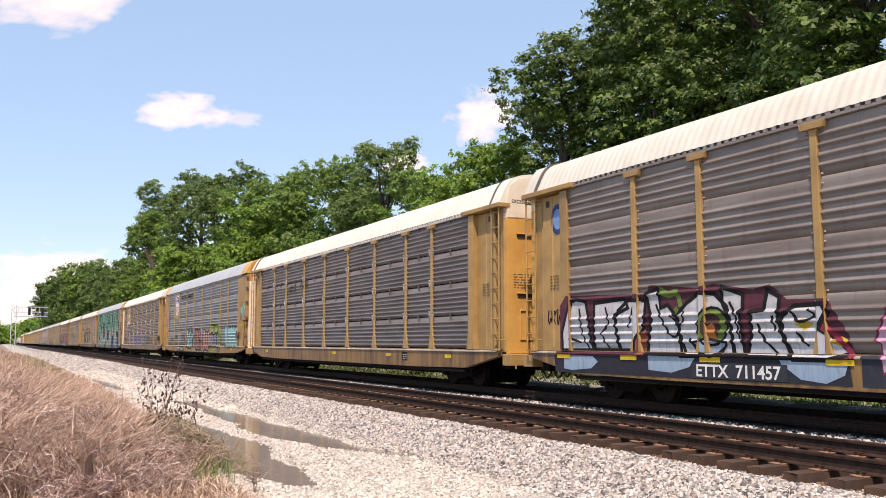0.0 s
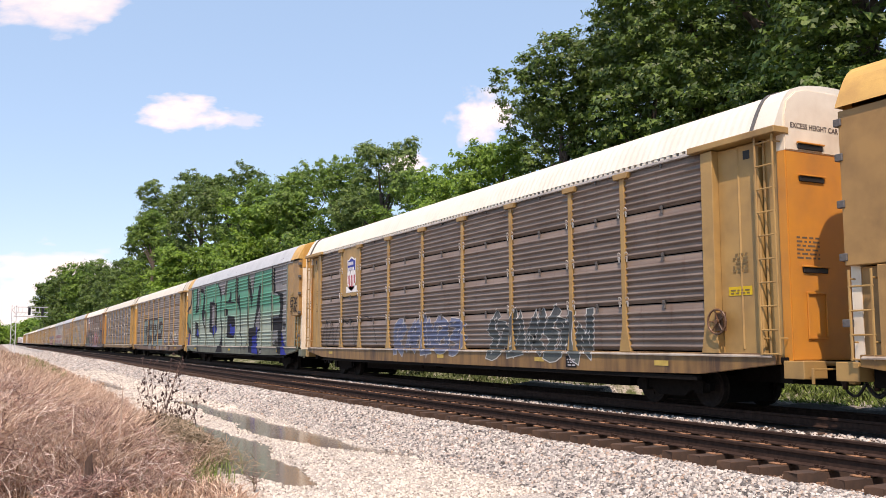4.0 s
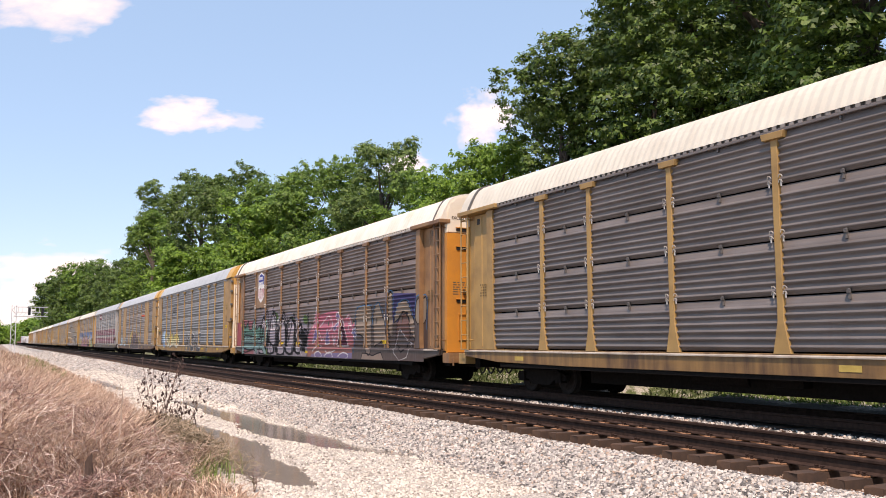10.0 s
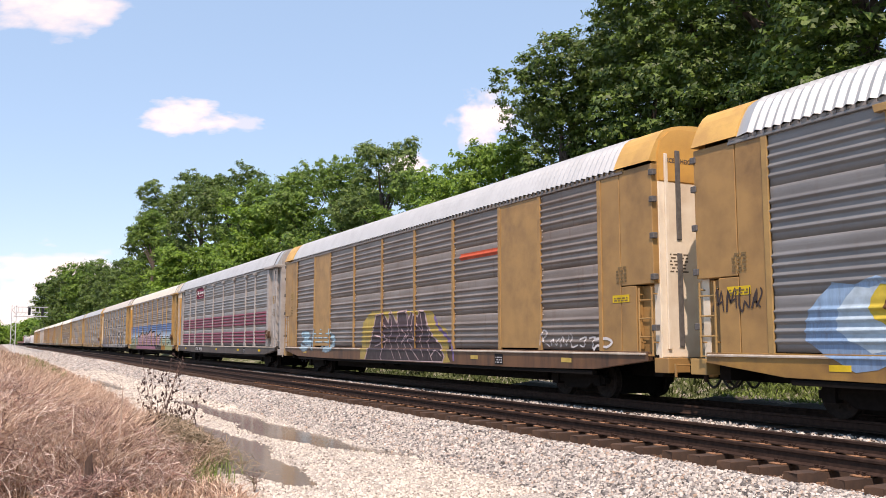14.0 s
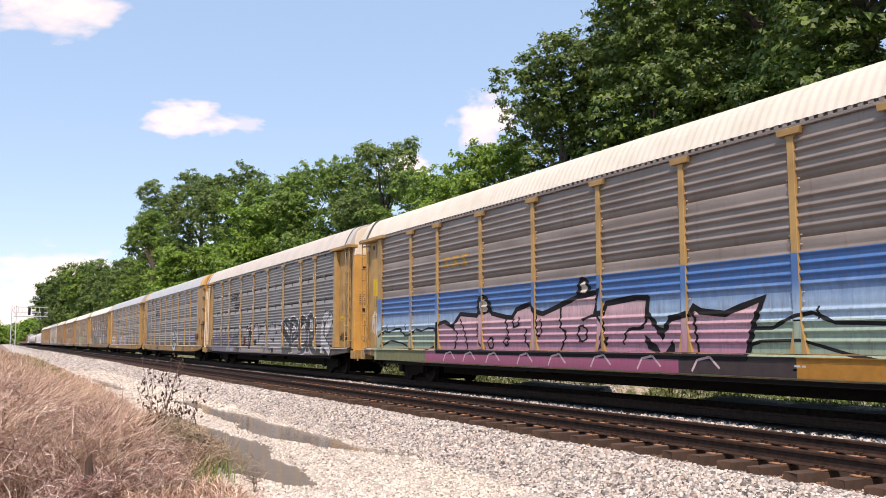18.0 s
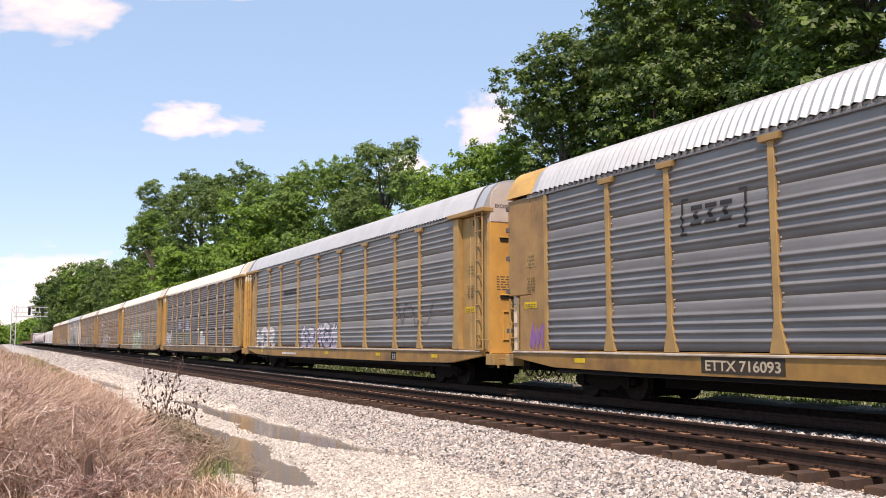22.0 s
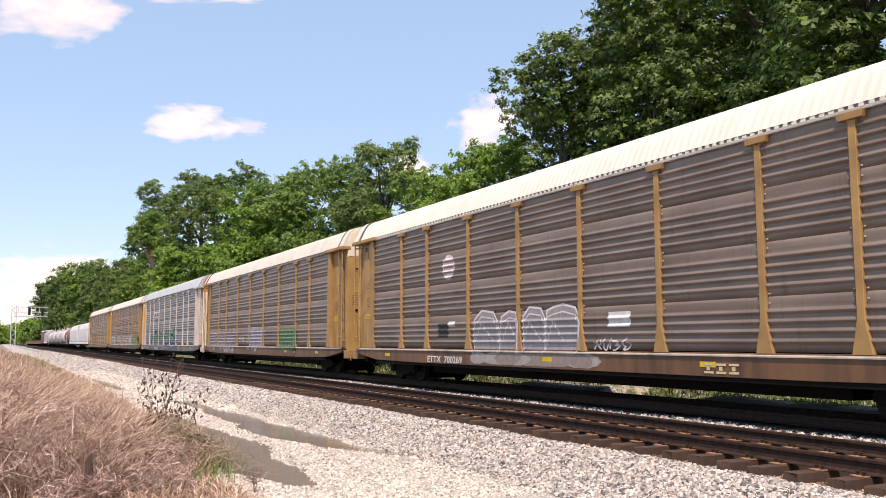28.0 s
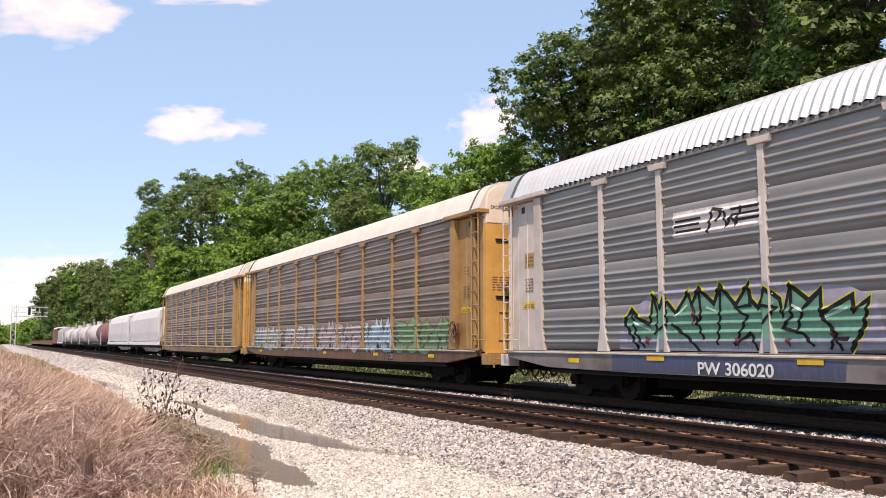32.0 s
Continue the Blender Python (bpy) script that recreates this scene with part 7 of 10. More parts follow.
piece(7, [(14.40, 0.93), (14.29, 1.93), (13.66, 1.55), (13.87, 0.94)], INK, None, 0.060, "A", 4.20, 0)
piece(7, [(15.03, 1.62), (14.41, 1.93), (13.93, 1.73), (14.63, 1.43)], INK, None, 0.060, "A", 4.50, 0)
WATERMELON = gradient("spray_watermelon", (0.44, 0.105, 0.15), (0.27, 0.085, 0.05), 1.1, 2.0)
VIOLET = gradient("spray_violet", (0.13, 0.09, 0.24), (0.16, 0.12, 0.22), 0.7, 2.2)
skin(RACK[7], "graffiti_fill", [[(13.51, 0.52), (13.56, 1.67), (12.92, 2.13), (12.47, 2.81), (11.92, 2.54), (11.01, 2.65), (9.81, 2.67), (9.33, 2.48), (9.00, 2.27), (8.43, 2.52), (7.96, 2.12), (7.48, 1.92), (6.95, 1.74), (6.94, 0.58)]], WATERMELON, 2.20, "A")
skin(RACK[7], "graffiti_fill", [[(13.16, 0.48), (12.89, 0.84), (9.90, 0.91), (6.91, 0.95), (6.85, 0.54)]], VIOLET, 2.80, "A")
piece(7, [(12.96, 1.28), (12.49, 2.02), (12.08, 1.64), (12.36, 1.48)], VIOLET, CHALK, 0.045, "A", 3.40, 2)
piece(7, [(11.22, 1.29), (11.05, 1.84), (10.88, 1.84), (10.66, 1.29)], VIOLET, CHALK, 0.045, "A", 3.40, 2)
piece(7, [(9.94, 2.50), (9.57, 2.60), (9.34, 2.39), (9.65, 2.20)], VIOLET, CHALK, 0.045, "A", 3.40, 2)
piece(7, [(10.31, 1.67), (10.13, 1.41), (9.89, 1.66), (10.07, 1.21)], VIOLET, CHALK, 0.045, "A", 3.40, 2)
piece(7, [(10.23, 1.98), (9.90, 2.12), (9.59, 2.20), (10.04, 1.80)], VIOLET, CHALK, 0.045, "A", 3.40, 2)
piece(7, [(12.55, 0.85), (11.99, 0.97), (11.54, 0.76), (12.24, 0.61)], VIOLET, CHALK, 0.045, "A", 3.40, 2)
piece(7, [(11.25, 0.77), (10.54, 0.95), (10.16, 0.75), (10.69, 0.63)], VIOLET, CHALK, 0.045, "A", 3.40, 2)
piece(7, [(9.54, 0.78), (8.96, 0.94), (8.32, 0.84), (8.76, 0.62)], VIOLET, CHALK, 0.045, "A", 3.40, 2)
piece(7, [(8.07, 1.76), (7.66, 1.93), (7.60, 1.49)], VIOLET, CHALK, 0.045, "A", 3.40, 2)
piece(7, [(9.76, 1.19), (9.13, 2.30), (8.41, 1.21)], paint("dark_maroon", (0.07, 0.02, 0.035)), CHALK, 0.060, "A", 4.00, 0)
piece(7, [(9.43, 1.62), (9.37, 1.75), (9.25, 1.78), (9.14, 1.68), (9.15, 1.54), (9.27, 1.47), (9.39, 1.51)], ASH_PURPLE, CHALK, 0.050, "A", 5.60, 2)
ribbon(7, [(12.93, 1.89), (12.38, 2.92), (12.20, 2.56)], CHALK, 0.050, "A", 6.50, 3)
ribbon(7, [(11.94, 2.04), (11.32, 2.29), (10.74, 2.47), (10.54, 2.30)], CHALK, 0.050, "A", 6.50, 3)
ribbon(7, [(12.10, 1.87), (11.66, 1.42), (11.35, 1.63)], CHALK, 0.050, "A", 6.50, 3)
ribbon(7, [(10.47, 2.45), (10.36, 2.03), (10.63, 1.83)], CHALK, 0.050, "A", 6.50, 3)
ribbon(7, [(9.58, 2.40), (9.36, 1.99), (9.56, 1.51)], CHALK, 0.050, "A", 6.50, 3)
ribbon(7, [(12.80, 0.96), (11.97, 1.25), (11.67, 1.09)], CHALK, 0.050, "A", 6.50, 3)
ribbon(7, [(11.09, 0.99), (10.68, 0.89), (9.90, 1.01)], CHALK, 0.050, "A", 6.50, 3)
ribbon(7, [(8.27, 1.77), (8.47, 1.91), (8.15, 2.04), (7.77, 1.76)], CHALK, 0.050, "A", 6.50, 3)
ribbon(7, [(8.66, 2.34), (8.34, 2.42), (8.20, 2.13), (8.51, 2.10)], CHALK, 0.050, "A", 6.50, 3)
TAN_BROWN, DARK_BROWN, SKY_LINE = gradient("spray_tan_brown", (0.25, 0.185, 0.125), (0.27, 0.19, 0.15), 0.7, 2.7), gradient("spray_dark_brown", (0.055, 0.032, 0.026), (0.075, 0.045, 0.036), 0.7, 2.6), paint("sky_line", (0.055, 0.16, 0.30))
skin(RACK[7], "graffiti_fill", [[(7.93, 0.29), (7.70, 2.44), (7.25, 2.80), (4.57, 2.73), (3.98, 3.11), (1.90, 2.91), (1.27, 2.85), (1.33, 0.52)]], DARK_BROWN, 3.20, "A")
skin(RACK[7], "graffiti_fill", [[(4.43, 2.50), (3.98, 3.11), (1.89, 3.00), (1.94, 2.16), (4.03, 2.05)]], paint("dusk_violet", (0.05, 0.045, 0.12)), 3.40, "A")
piece(7, [(7.53, 1.68), (7.61, 2.56), (7.07, 2.76), (6.06, 2.74), (6.02, 2.12), (5.98, 0.96), (6.41, 0.95), (6.74, 1.54)], TAN_BROWN, INK, 0.040, "A", 4.40, 2)
piece(7, [(5.69, 1.19), (5.77, 2.35), (5.49, 2.79), (5.21, 2.75), (4.75, 2.07), (4.34, 1.42), (4.08, 0.99), (4.63, 1.42), (5.24, 1.31)], TAN_BROWN, INK, 0.040, "A", 4.70, 2)
piece(7, [(4.34, 2.06), (4.41, 3.04), (4.05, 3.09), (4.01, 2.47), (3.97, 1.62), (4.27, 1.63)], TAN_BROWN, INK, 0.040, "A", 5.00, 2)
piece(7, [(3.89, 2.04), (3.74, 2.45), (3.43, 2.75), (2.70, 2.77), (2.27, 2.17), (2.00, 1.78), (1.98, 1.41), (2.52, 1.80), (2.72, 2.39)], TAN_BROWN, INK, 0.040, "A", 5.30, 2)
piece(7, [(1.94, 2.16), (1.85, 2.72), (1.58, 2.83), (1.39, 2.81), (1.41, 2.13), (1.74, 1.96)], TAN_BROWN, INK, 0.040, "A", 4.40, 2)
piece(7, [(6.97, 0.33), (6.77, 0.94), (5.74, 0.85), (4.95, 0.98), (4.82, 0.44)], TAN_BROWN, INK, 0.040, "A", 4.70, 2)
piece(7, [(3.66, 1.41), (3.57, 2.03), (3.09, 2.42), (2.73, 2.29), (2.50, 1.80), (2.57, 1.31), (3.16, 1.01)], gradient("spray_rust_ball", (0.13, 0.05, 0.032), (0.09, 0.042, 0.035), 1.1, 2.5), INK, 0.050, "A", 6.00, 2)
piece(7, [(3.81, 1.00), (3.35, 1.82), (2.66, 1.41), (2.32, 1.31), (2.69, 0.83), (3.31, 0.71)], DARK_BROWN, CHALK, 0.025, "A", 6.40, 0)
ribbon(7, [(7.75, 0.92), (7.66, 2.44), (7.16, 2.74), (5.99, 2.76)], SKY_LINE, 0.045, "A", 7.00, 3)
ribbon(7, [(5.94, 1.89), (5.83, 2.52), (5.41, 2.83), (5.09, 2.65), (4.46, 1.96)], SKY_LINE, 0.045, "A", 7.00, 3)
ribbon(7, [(4.45, 2.17), (4.43, 3.15), (3.98, 3.11), (3.93, 2.47)], SKY_LINE, 0.045, "A", 7.00, 3)
ribbon(7, [(3.81, 2.25), (3.46, 2.75), (2.68, 2.79), (2.16, 2.17), (1.91, 2.63), (1.84, 2.90)], SKY_LINE, 0.045, "A", 7.00, 3)
ribbon(7, [(1.81, 2.90), (1.35, 2.86), (1.37, 1.77)], SKY_LINE, 0.045, "A", 7.00, 3)
decal(7, 4.4, 4.9, 1.3, 1.42, YELLOW_C, layer=8)
decal(7, 17.4, 17.9, 1.25, 1.37, YELLOW_C, layer=8)
decal(7, 14.8, 15.3, 1.25, 1.37, YELLOW_C, layer=8)

# car 8: black block letters with white rims, a small yellow and blue piece, a boxed mark
graffiti(8, "MADAE", 14.0, 8.7, 0.72, 1.95, (0.012, 0.012, 0.014), (0.012, 0.012, 0.014), (0.72, 0.71, 0.70), "B", 50, thick=0.27, rim=0.09, jag=0.0, lean=0, gap=0.28, soft=0)
graffiti(8, "dhcg", 22.3, 17.0, 1.0, 1.95, (0.62, 0.50, 0.12), (0.66, 0.66, 0.62), BLACK_C, "B", 51, thick=0.32)
for q, mt, ru, rz, du, dz in ((0.2, gradient("spray_flower_blue", (0.22, 0.36, 0.52), (0.14, 0.24, 0.40), 0.8, 2.4), 1.2, 0.75, 0.0, 0.0), (1.0, paint("flower_sky", (0.38, 0.50, 0.58)), 0.75, 0.55, -0.2, 0.1), (2.0, paint("flower_yellow", (0.55, 0.42, 0.06)), 0.42, 0.36, -0.5, 0.3), (3.0, paint("flower_brown", (0.14, 0.07, 0.03)), 0.16, 0.15, -0.5, 0.3)):
    skin(RACK[8], "graffiti_flower", [[(23.5 + du + ru * math.cos(a * 0.35) * (1 + 0.12 * math.sin(a * 3.1)), 1.65 + dz + rz * math.sin(a * 0.35) * (1 + 0.12 * math.cos(a * 2.3))) for a in range(18)]], mt, q, "B")
mark(8, 20.2, 0.42, 3.72, (0.04, 0.04, 0.04), 1.8, "B", True)
mark(13, 20.4, 0.42, 3.72, (0.04, 0.04, 0.04), 1.8, "B", True)
words(13, "ETTX 716093", 19.8, 0.2, 0.8, (0.50, 0.42, 0.30), "B", plate=(0.05, 0.04, 0.03), width=1.9)

# car 9
YOLK, AUBERGINE = gradient("spray_yolk", (0.42, 0.30, 0.05), (0.36, 0.26, 0.06), 0.8, 2.1), gradient("spray_aubergine", (0.045, 0.018, 0.024), (0.022, 0.012, 0.014), 0.8, 2.1)
skin(RACK[9], "graffiti_halo", [[(17.16, 0.61), (16.97, 2.13), (16.10, 2.52), (10.96, 2.38), (10.42, 1.96), (9.83, 1.75), (9.72, 0.92), (9.52, 0.73), (10.03, 0.65)]], YOLK, 0.30, "B")
piece(9, [(16.63, 0.59), (16.11, 1.45), (15.70, 2.35), (14.96, 2.40), (14.51, 2.07), (14.35, 2.53), (13.78, 2.05), (13.63, 2.42), (12.94, 2.47), (12.76, 2.17), (12.54, 2.38), (12.04, 2.22), (11.84, 2.42), (11.50, 2.38), (11.27, 1.98), (10.87, 1.57), (10.33, 1.30), (9.94, 0.91), (10.07, 0.72)], AUBERGINE, paint("pale_pink", (0.48, 0.36, 0.36)), 0.060, "B", 2.00, 0)
ribbon(9, [(14.97, 2.32), (15.13, 1.77), (14.67, 1.45), (15.14, 0.81), (14.68, 0.67)], paint("pale_pink", (0.48, 0.36, 0.36)), 0.050, "B", 5.00, 3)
ribbon(9, [(14.35, 2.45), (14.16, 1.75), (14.37, 1.45), (13.80, 0.69)], paint("pale_pink", (0.48, 0.36, 0.36)), 0.050, "B", 5.00, 3)
ribbon(9, [(13.77, 2.28), (13.50, 1.59), (13.79, 1.44), (13.24, 0.78)], paint("pale_pink", (0.48, 0.36, 0.36)), 0.050, "B", 5.00, 3)
ribbon(9, [(12.94, 2.40), (12.77, 1.58), (13.23, 1.44), (12.53, 0.72)], paint("pale_pink", (0.48, 0.36, 0.36)), 0.050, "B", 5.00, 3)
ribbon(9, [(12.42, 2.30), (12.51, 1.73), (12.18, 1.44), (12.83, 1.44), (11.83, 0.77)], paint("pale_pink", (0.48, 0.36, 0.36)), 0.050, "B", 5.00, 3)
ribbon(9, [(11.84, 2.35), (11.61, 1.71), (11.81, 1.44), (11.47, 0.88)], paint("pale_pink", (0.48, 0.36, 0.36)), 0.050, "B", 5.00, 3)
ribbon(9, [(11.43, 2.19), (11.10, 1.57), (11.22, 1.30), (10.78, 0.76)], paint("pale_pink", (0.48, 0.36, 0.36)), 0.050, "B", 5.00, 3)
ribbon(9, [(15.78, 1.61), (14.52, 1.45), (15.78, 1.21)], paint("pale_pink", (0.48, 0.36, 0.36)), 0.050, "B", 5.00, 3)
ribbon(9, [(10.89, 0.90), (10.55, 1.10), (10.13, 0.91)], paint("pale_pink", (0.48, 0.36, 0.36)), 0.050, "B", 5.00, 3)
ribbon(9, [(15.13, 2.08), (14.51, 1.83)], paint("pale_pink", (0.48, 0.36, 0.36)), 0.050, "B", 5.00, 3)
ribbon(9, [(13.36, 1.81), (12.96, 1.59), (13.37, 1.29)], paint("pale_pink", (0.48, 0.36, 0.36)), 0.050, "B", 5.00, 3)
ribbon(9, [(12.17, 2.01), (11.80, 1.79)], paint("pale_pink", (0.48, 0.36, 0.36)), 0.050, "B", 5.00, 3)
ribbon(9, [(10.74, 2.17), (10.42, 1.83), (9.90, 1.56), (9.41, 1.18), (9.32, 0.80)], paint("violet_mist", (0.20, 0.15, 0.30)), 0.140, "B", 1.00, 3)
ribbon(9, [(4.45, 1.28), (4.38, 1.66), (4.15, 1.55), (4.39, 1.43), (4.08, 1.24)], CHALK, 0.045, "B", 6.00, 3)
ribbon(9, [(4.00, 1.28), (3.92, 1.43), (3.78, 1.28), (3.66, 1.45)], CHALK, 0.045, "B", 6.00, 3)
ribbon(9, [(3.59, 1.24), (3.51, 1.49), (3.34, 1.28), (3.22, 1.52)], CHALK, 0.045, "B", 6.00, 3)
ribbon(9, [(3.08, 1.54), (3.12, 1.24), (2.88, 1.28)], CHALK, 0.045, "B", 6.00, 3)
ribbon(9, [(2.77, 1.42), (2.53, 1.47), (2.61, 1.25), (2.78, 1.28)], CHALK, 0.045, "B", 6.00, 3)
ribbon(9, [(2.40, 1.44), (2.17, 1.47), (2.28, 1.22), (2.12, 1.26)], CHALK, 0.045, "B", 6.00, 3)
skin(RACK[9], "graffiti_line", stroke([(2.17, 1.42), (1.70, 1.44), (1.50, 1.35), (1.71, 1.24), (2.05, 1.28), (2.19, 1.17)], 0.07, 0.05, 3), CHALK, 3, "B", flat=1.566)
graffiti(9, "eag", 24.8, 20.0, 1.0, 1.85, (0.30, 0.50, 0.58), (0.40, 0.55, 0.60), (0.2, 0.26, 0.3), "B", 61, thick=0.24)
decal(9, 6.65, 8.95, 3.85, 4.05, (0.55, 0.10, 0.05), "B", 1, "stripe")
tag(8, "aadc", 26.9, 25.6, 1.9, 2.4, (0.05, 0.04, 0.04), "B", 0.05, 6)

# car 10: maroon paint on two groups of ribs, name board
stripes = []
for r in (0, 1):
    for c in RIBS:
        zz = ROW0 + r * ROW + c
        for a, b_ in BAYS:
            stripes.append(rect(a + 0.09, b_ - 0.09, zz - 0.085, zz + 0.07))
skin(RACK[10], "maroon_stripes", stripes, plain("maroon", (0.20, 0.025, 0.05), 0.5, vary=0.25, scale=6), 1, "A", "maroon painted ribs")
decal(10, 18.05, 20.7, 4.42, 5.18, (0.20, 0.022, 0.05), "A", 1, "name_board", label="maroon name board")
skin(RACK[10], "board_marks", [rect(18.3 + 0.16 * i, 18.42 + 0.16 * i, 4.72, 4.92 + (0.06 if i in (7,) else 0)) for i in range(9)] + [rect(18.5, 19.7, 4.56, 4.6)], paint("board_white", (0.7, 0.68, 0.66)), 2, "A")
skin(RACK[10], "board_marks", [[(20.15 + 0.26 * math.cos(a * 0.52), 4.76 + 0.26 * math.sin(a * 0.52)) for a in range(0, 8)]], paint("board_white", (0.7, 0.68, 0.66)), 2, "A")
words(10, "ETTX  705320", 20.35, 0.2, 0.80, WHITE_C, width=2.2, plate=(0.03, 0.026, 0.024))

# car 11: painted landscape
skin(RACK[11], "painted_sky", [rect(1.7, 25.7, 1.72, 2.93)], gradient("spray_landscape_sky", (0.045, 0.15, 0.36), (0.40, 0.55, 0.64), 1.9, 2.7), 0, "A", "blue painted sky")
skin(RACK[11], "painted_land", [rect(1.2, 26.0, 0.62, 1.75)], gradient("spray_landscape_land", (0.26, 0.36, 0.28), (0.24, 0.32, 0.14), 0.7, 1.6), 0, "A", "green painted hills")
hills = [(25.6 - 0.45 * i, 1.55 + 0.26 * abs(math.sin(i * 0.55)) + 0.08 * math.sin(i * 2.1)) for i in range(53)]
skin(RACK[11], "painted_outline", stroke(hills, 0.07) + stroke([(25.4 - 0.9 * i, 1.22 + 0.2 * math.sin(i * 1.3)) for i in range(26)], 0.06), paint("hill_black", (0.015, 0.015, 0.015)), 1)
skin(RACK[11], "painted_trees", [rect(u, u + 0.05, 1.75, 1.98) for u in (24.9, 24.2, 23.3, 9.2, 6.1, 4.4)], paint("hill_black", (0.015, 0.015, 0.015)), 1)
ROSE = gradient("spray_mural_rose", (0.50, 0.33, 0.36), (0.42, 0.17, 0.27), 1.2, 2.3)
piece(11, [(20.80, 1.06), (20.79, 1.93), (20.28, 2.00), (19.79, 1.83), (19.26, 2.21), (18.23, 2.14), (17.88, 2.31), (17.69, 2.42), (17.32, 2.17), (16.55, 2.05), (16.23, 2.03), (16.00, 2.24), (15.30, 2.37), (15.02, 2.14), (14.70, 2.09), (13.88, 2.28), (13.13, 2.46), (12.89, 2.47), (12.29, 2.55), (12.48, 2.01), (12.16, 2.03), (12.03, 2.25), (10.93, 2.34), (10.57, 2.32), (10.61, 1.98), (10.46, 1.87), (10.12, 1.49), (9.86, 1.85), (9.27, 1.93), (9.17, 2.07), (8.96, 1.97), (8.31, 1.90), (7.91, 2.02), (7.35, 2.16), (7.56, 1.74), (7.78, 1.06)], ROSE, INK, 0.130, "A", 3.00, 0)
ribbon(11, [(19.65, 1.14), (19.44, 1.60), (19.79, 1.83)], INK, 0.075, "A", 6.00, 3)
ribbon(11, [(18.79, 1.14), (18.92, 1.59), (19.26, 2.05)], INK, 0.075, "A", 6.00, 3)
ribbon(11, [(18.15, 1.88), (18.11, 1.44), (17.72, 1.15)], INK, 0.075, "A", 6.00, 3)
ribbon(11, [(16.55, 1.98), (16.38, 1.43)], INK, 0.075, "A", 6.00, 3)
ribbon(11, [(16.14, 1.97), (16.15, 1.77), (15.88, 1.83), (15.87, 2.03)], INK, 0.075, "A", 6.00, 3)
ribbon(11, [(15.02, 2.07), (14.98, 1.56), (14.77, 1.58), (14.78, 1.94)], INK, 0.075, "A", 6.00, 3)
ribbon(11, [(13.88, 2.22), (13.87, 1.73), (13.64, 1.54), (13.93, 1.12)], INK, 0.075, "A", 6.00, 3)
ribbon(11, [(12.94, 1.89), (12.43, 1.99), (12.13, 1.75), (12.22, 1.42)], INK, 0.075, "A", 6.00, 3)
ribbon(11, [(10.59, 1.93), (10.76, 1.67), (11.24, 1.63), (11.40, 1.31)], INK, 0.075, "A", 6.00, 3)
ribbon(11, [(9.16, 1.93), (9.08, 1.41), (9.04, 1.03)], INK, 0.075, "A", 6.00, 3)
ribbon(11, [(15.49, 1.69), (15.54, 1.43), (15.26, 1.11)], INK, 0.075, "A", 6.00, 3)
piece(11, [(12.77, 1.56), (12.82, 1.43), (12.93, 1.37), (13.06, 1.39), (13.14, 1.50), (13.13, 1.63), (13.04, 1.74), (12.92, 1.75), (12.81, 1.68)], ROSE, INK, 0.060, "A", 5.00, 0)
piece(11, [(17.24, 1.32), (17.28, 1.22), (17.37, 1.17), (17.47, 1.19), (17.53, 1.27), (17.53, 1.38), (17.46, 1.46), (17.36, 1.48), (17.27, 1.42)], ROSE, INK, 0.060, "A", 5.00, 0)
piece(11, [(16.41, 1.37), (16.44, 1.30), (16.51, 1.26), (16.59, 1.27), (16.64, 1.33), (16.63, 1.40), (16.58, 1.46), (16.50, 1.47), (16.43, 1.43)], ROSE, INK, 0.060, "A", 5.00, 0)
piece(11, [(13.16, 2.46), (13.11, 2.81), (12.90, 2.94), (12.67, 2.78), (12.62, 2.52)], INK, None, 0.060, "A", 6.00, 2)
piece(11, [(12.97, 2.55), (12.98, 2.76), (12.84, 2.82), (12.74, 2.67), (12.78, 2.53)], paint("spot_pale", (0.50, 0.46, 0.40)), None, 0.060, "A", 7.00, 2)
piece(11, [(18.20, 2.14), (18.14, 2.58), (17.82, 2.74), (17.46, 2.55), (17.37, 2.23)], INK, None, 0.060, "A", 6.00, 2)
piece(11, [(17.91, 2.25), (17.93, 2.51), (17.72, 2.59), (17.57, 2.41), (17.62, 2.24)], paint("spot_pale", (0.50, 0.46, 0.40)), None, 0.060, "A", 7.00, 2)
piece(11, [(10.59, 1.21), (10.70, 1.52), (10.32, 1.31), (10.15, 1.09)], INK, None, 0.060, "A", 6.00, 0)
piece(11, [(10.08, 1.11), (9.76, 1.41), (9.75, 1.12)], INK, None, 0.060, "A", 6.30, 0)
piece(11, [(12.29, 1.17), (12.15, 1.46), (11.97, 1.48), (12.01, 1.29)], INK, None, 0.060, "A", 6.60, 0)
skin(RACK[11], "painted_foot", [rect(7.2, 21.6, 0.72, 1.09)], gradient("foot_crimson", (0.36, 0.09, 0.18), (0.22, 0.05, 0.10), 0.7, 1.2), 3)
skin(RACK[11], "graffiti_shine", sum([stroke([(u, 0.78), (u - 0.15, 1.0), (u - 0.5, 1.06), (u - 0.75, 0.85)], 0.05) for u in (20.3, 19.0, 17.6, 15.9, 14.4, 12.6, 10.9, 9.2)], []), paint("foot_pale", (0.55, 0.42, 0.44)), 5)
for u0, u1, col in ((1.2, 4.6, (0.30, 0.33, 0.16)), (4.6, 6.6, (0.36, 0.17, 0.035)), (6.6, 9.6, (0.05, 0.04, 0.045)), (21.6, 25.8, (0.16, 0.17, 0.09))):
    decal(11, u0, u1, 0.72, 1.09, col, layer=3.4, name="painted_foot")
mark(11, 20.4, 0.34, 3.7, (0.45, 0.27, 0.06), 1.8)
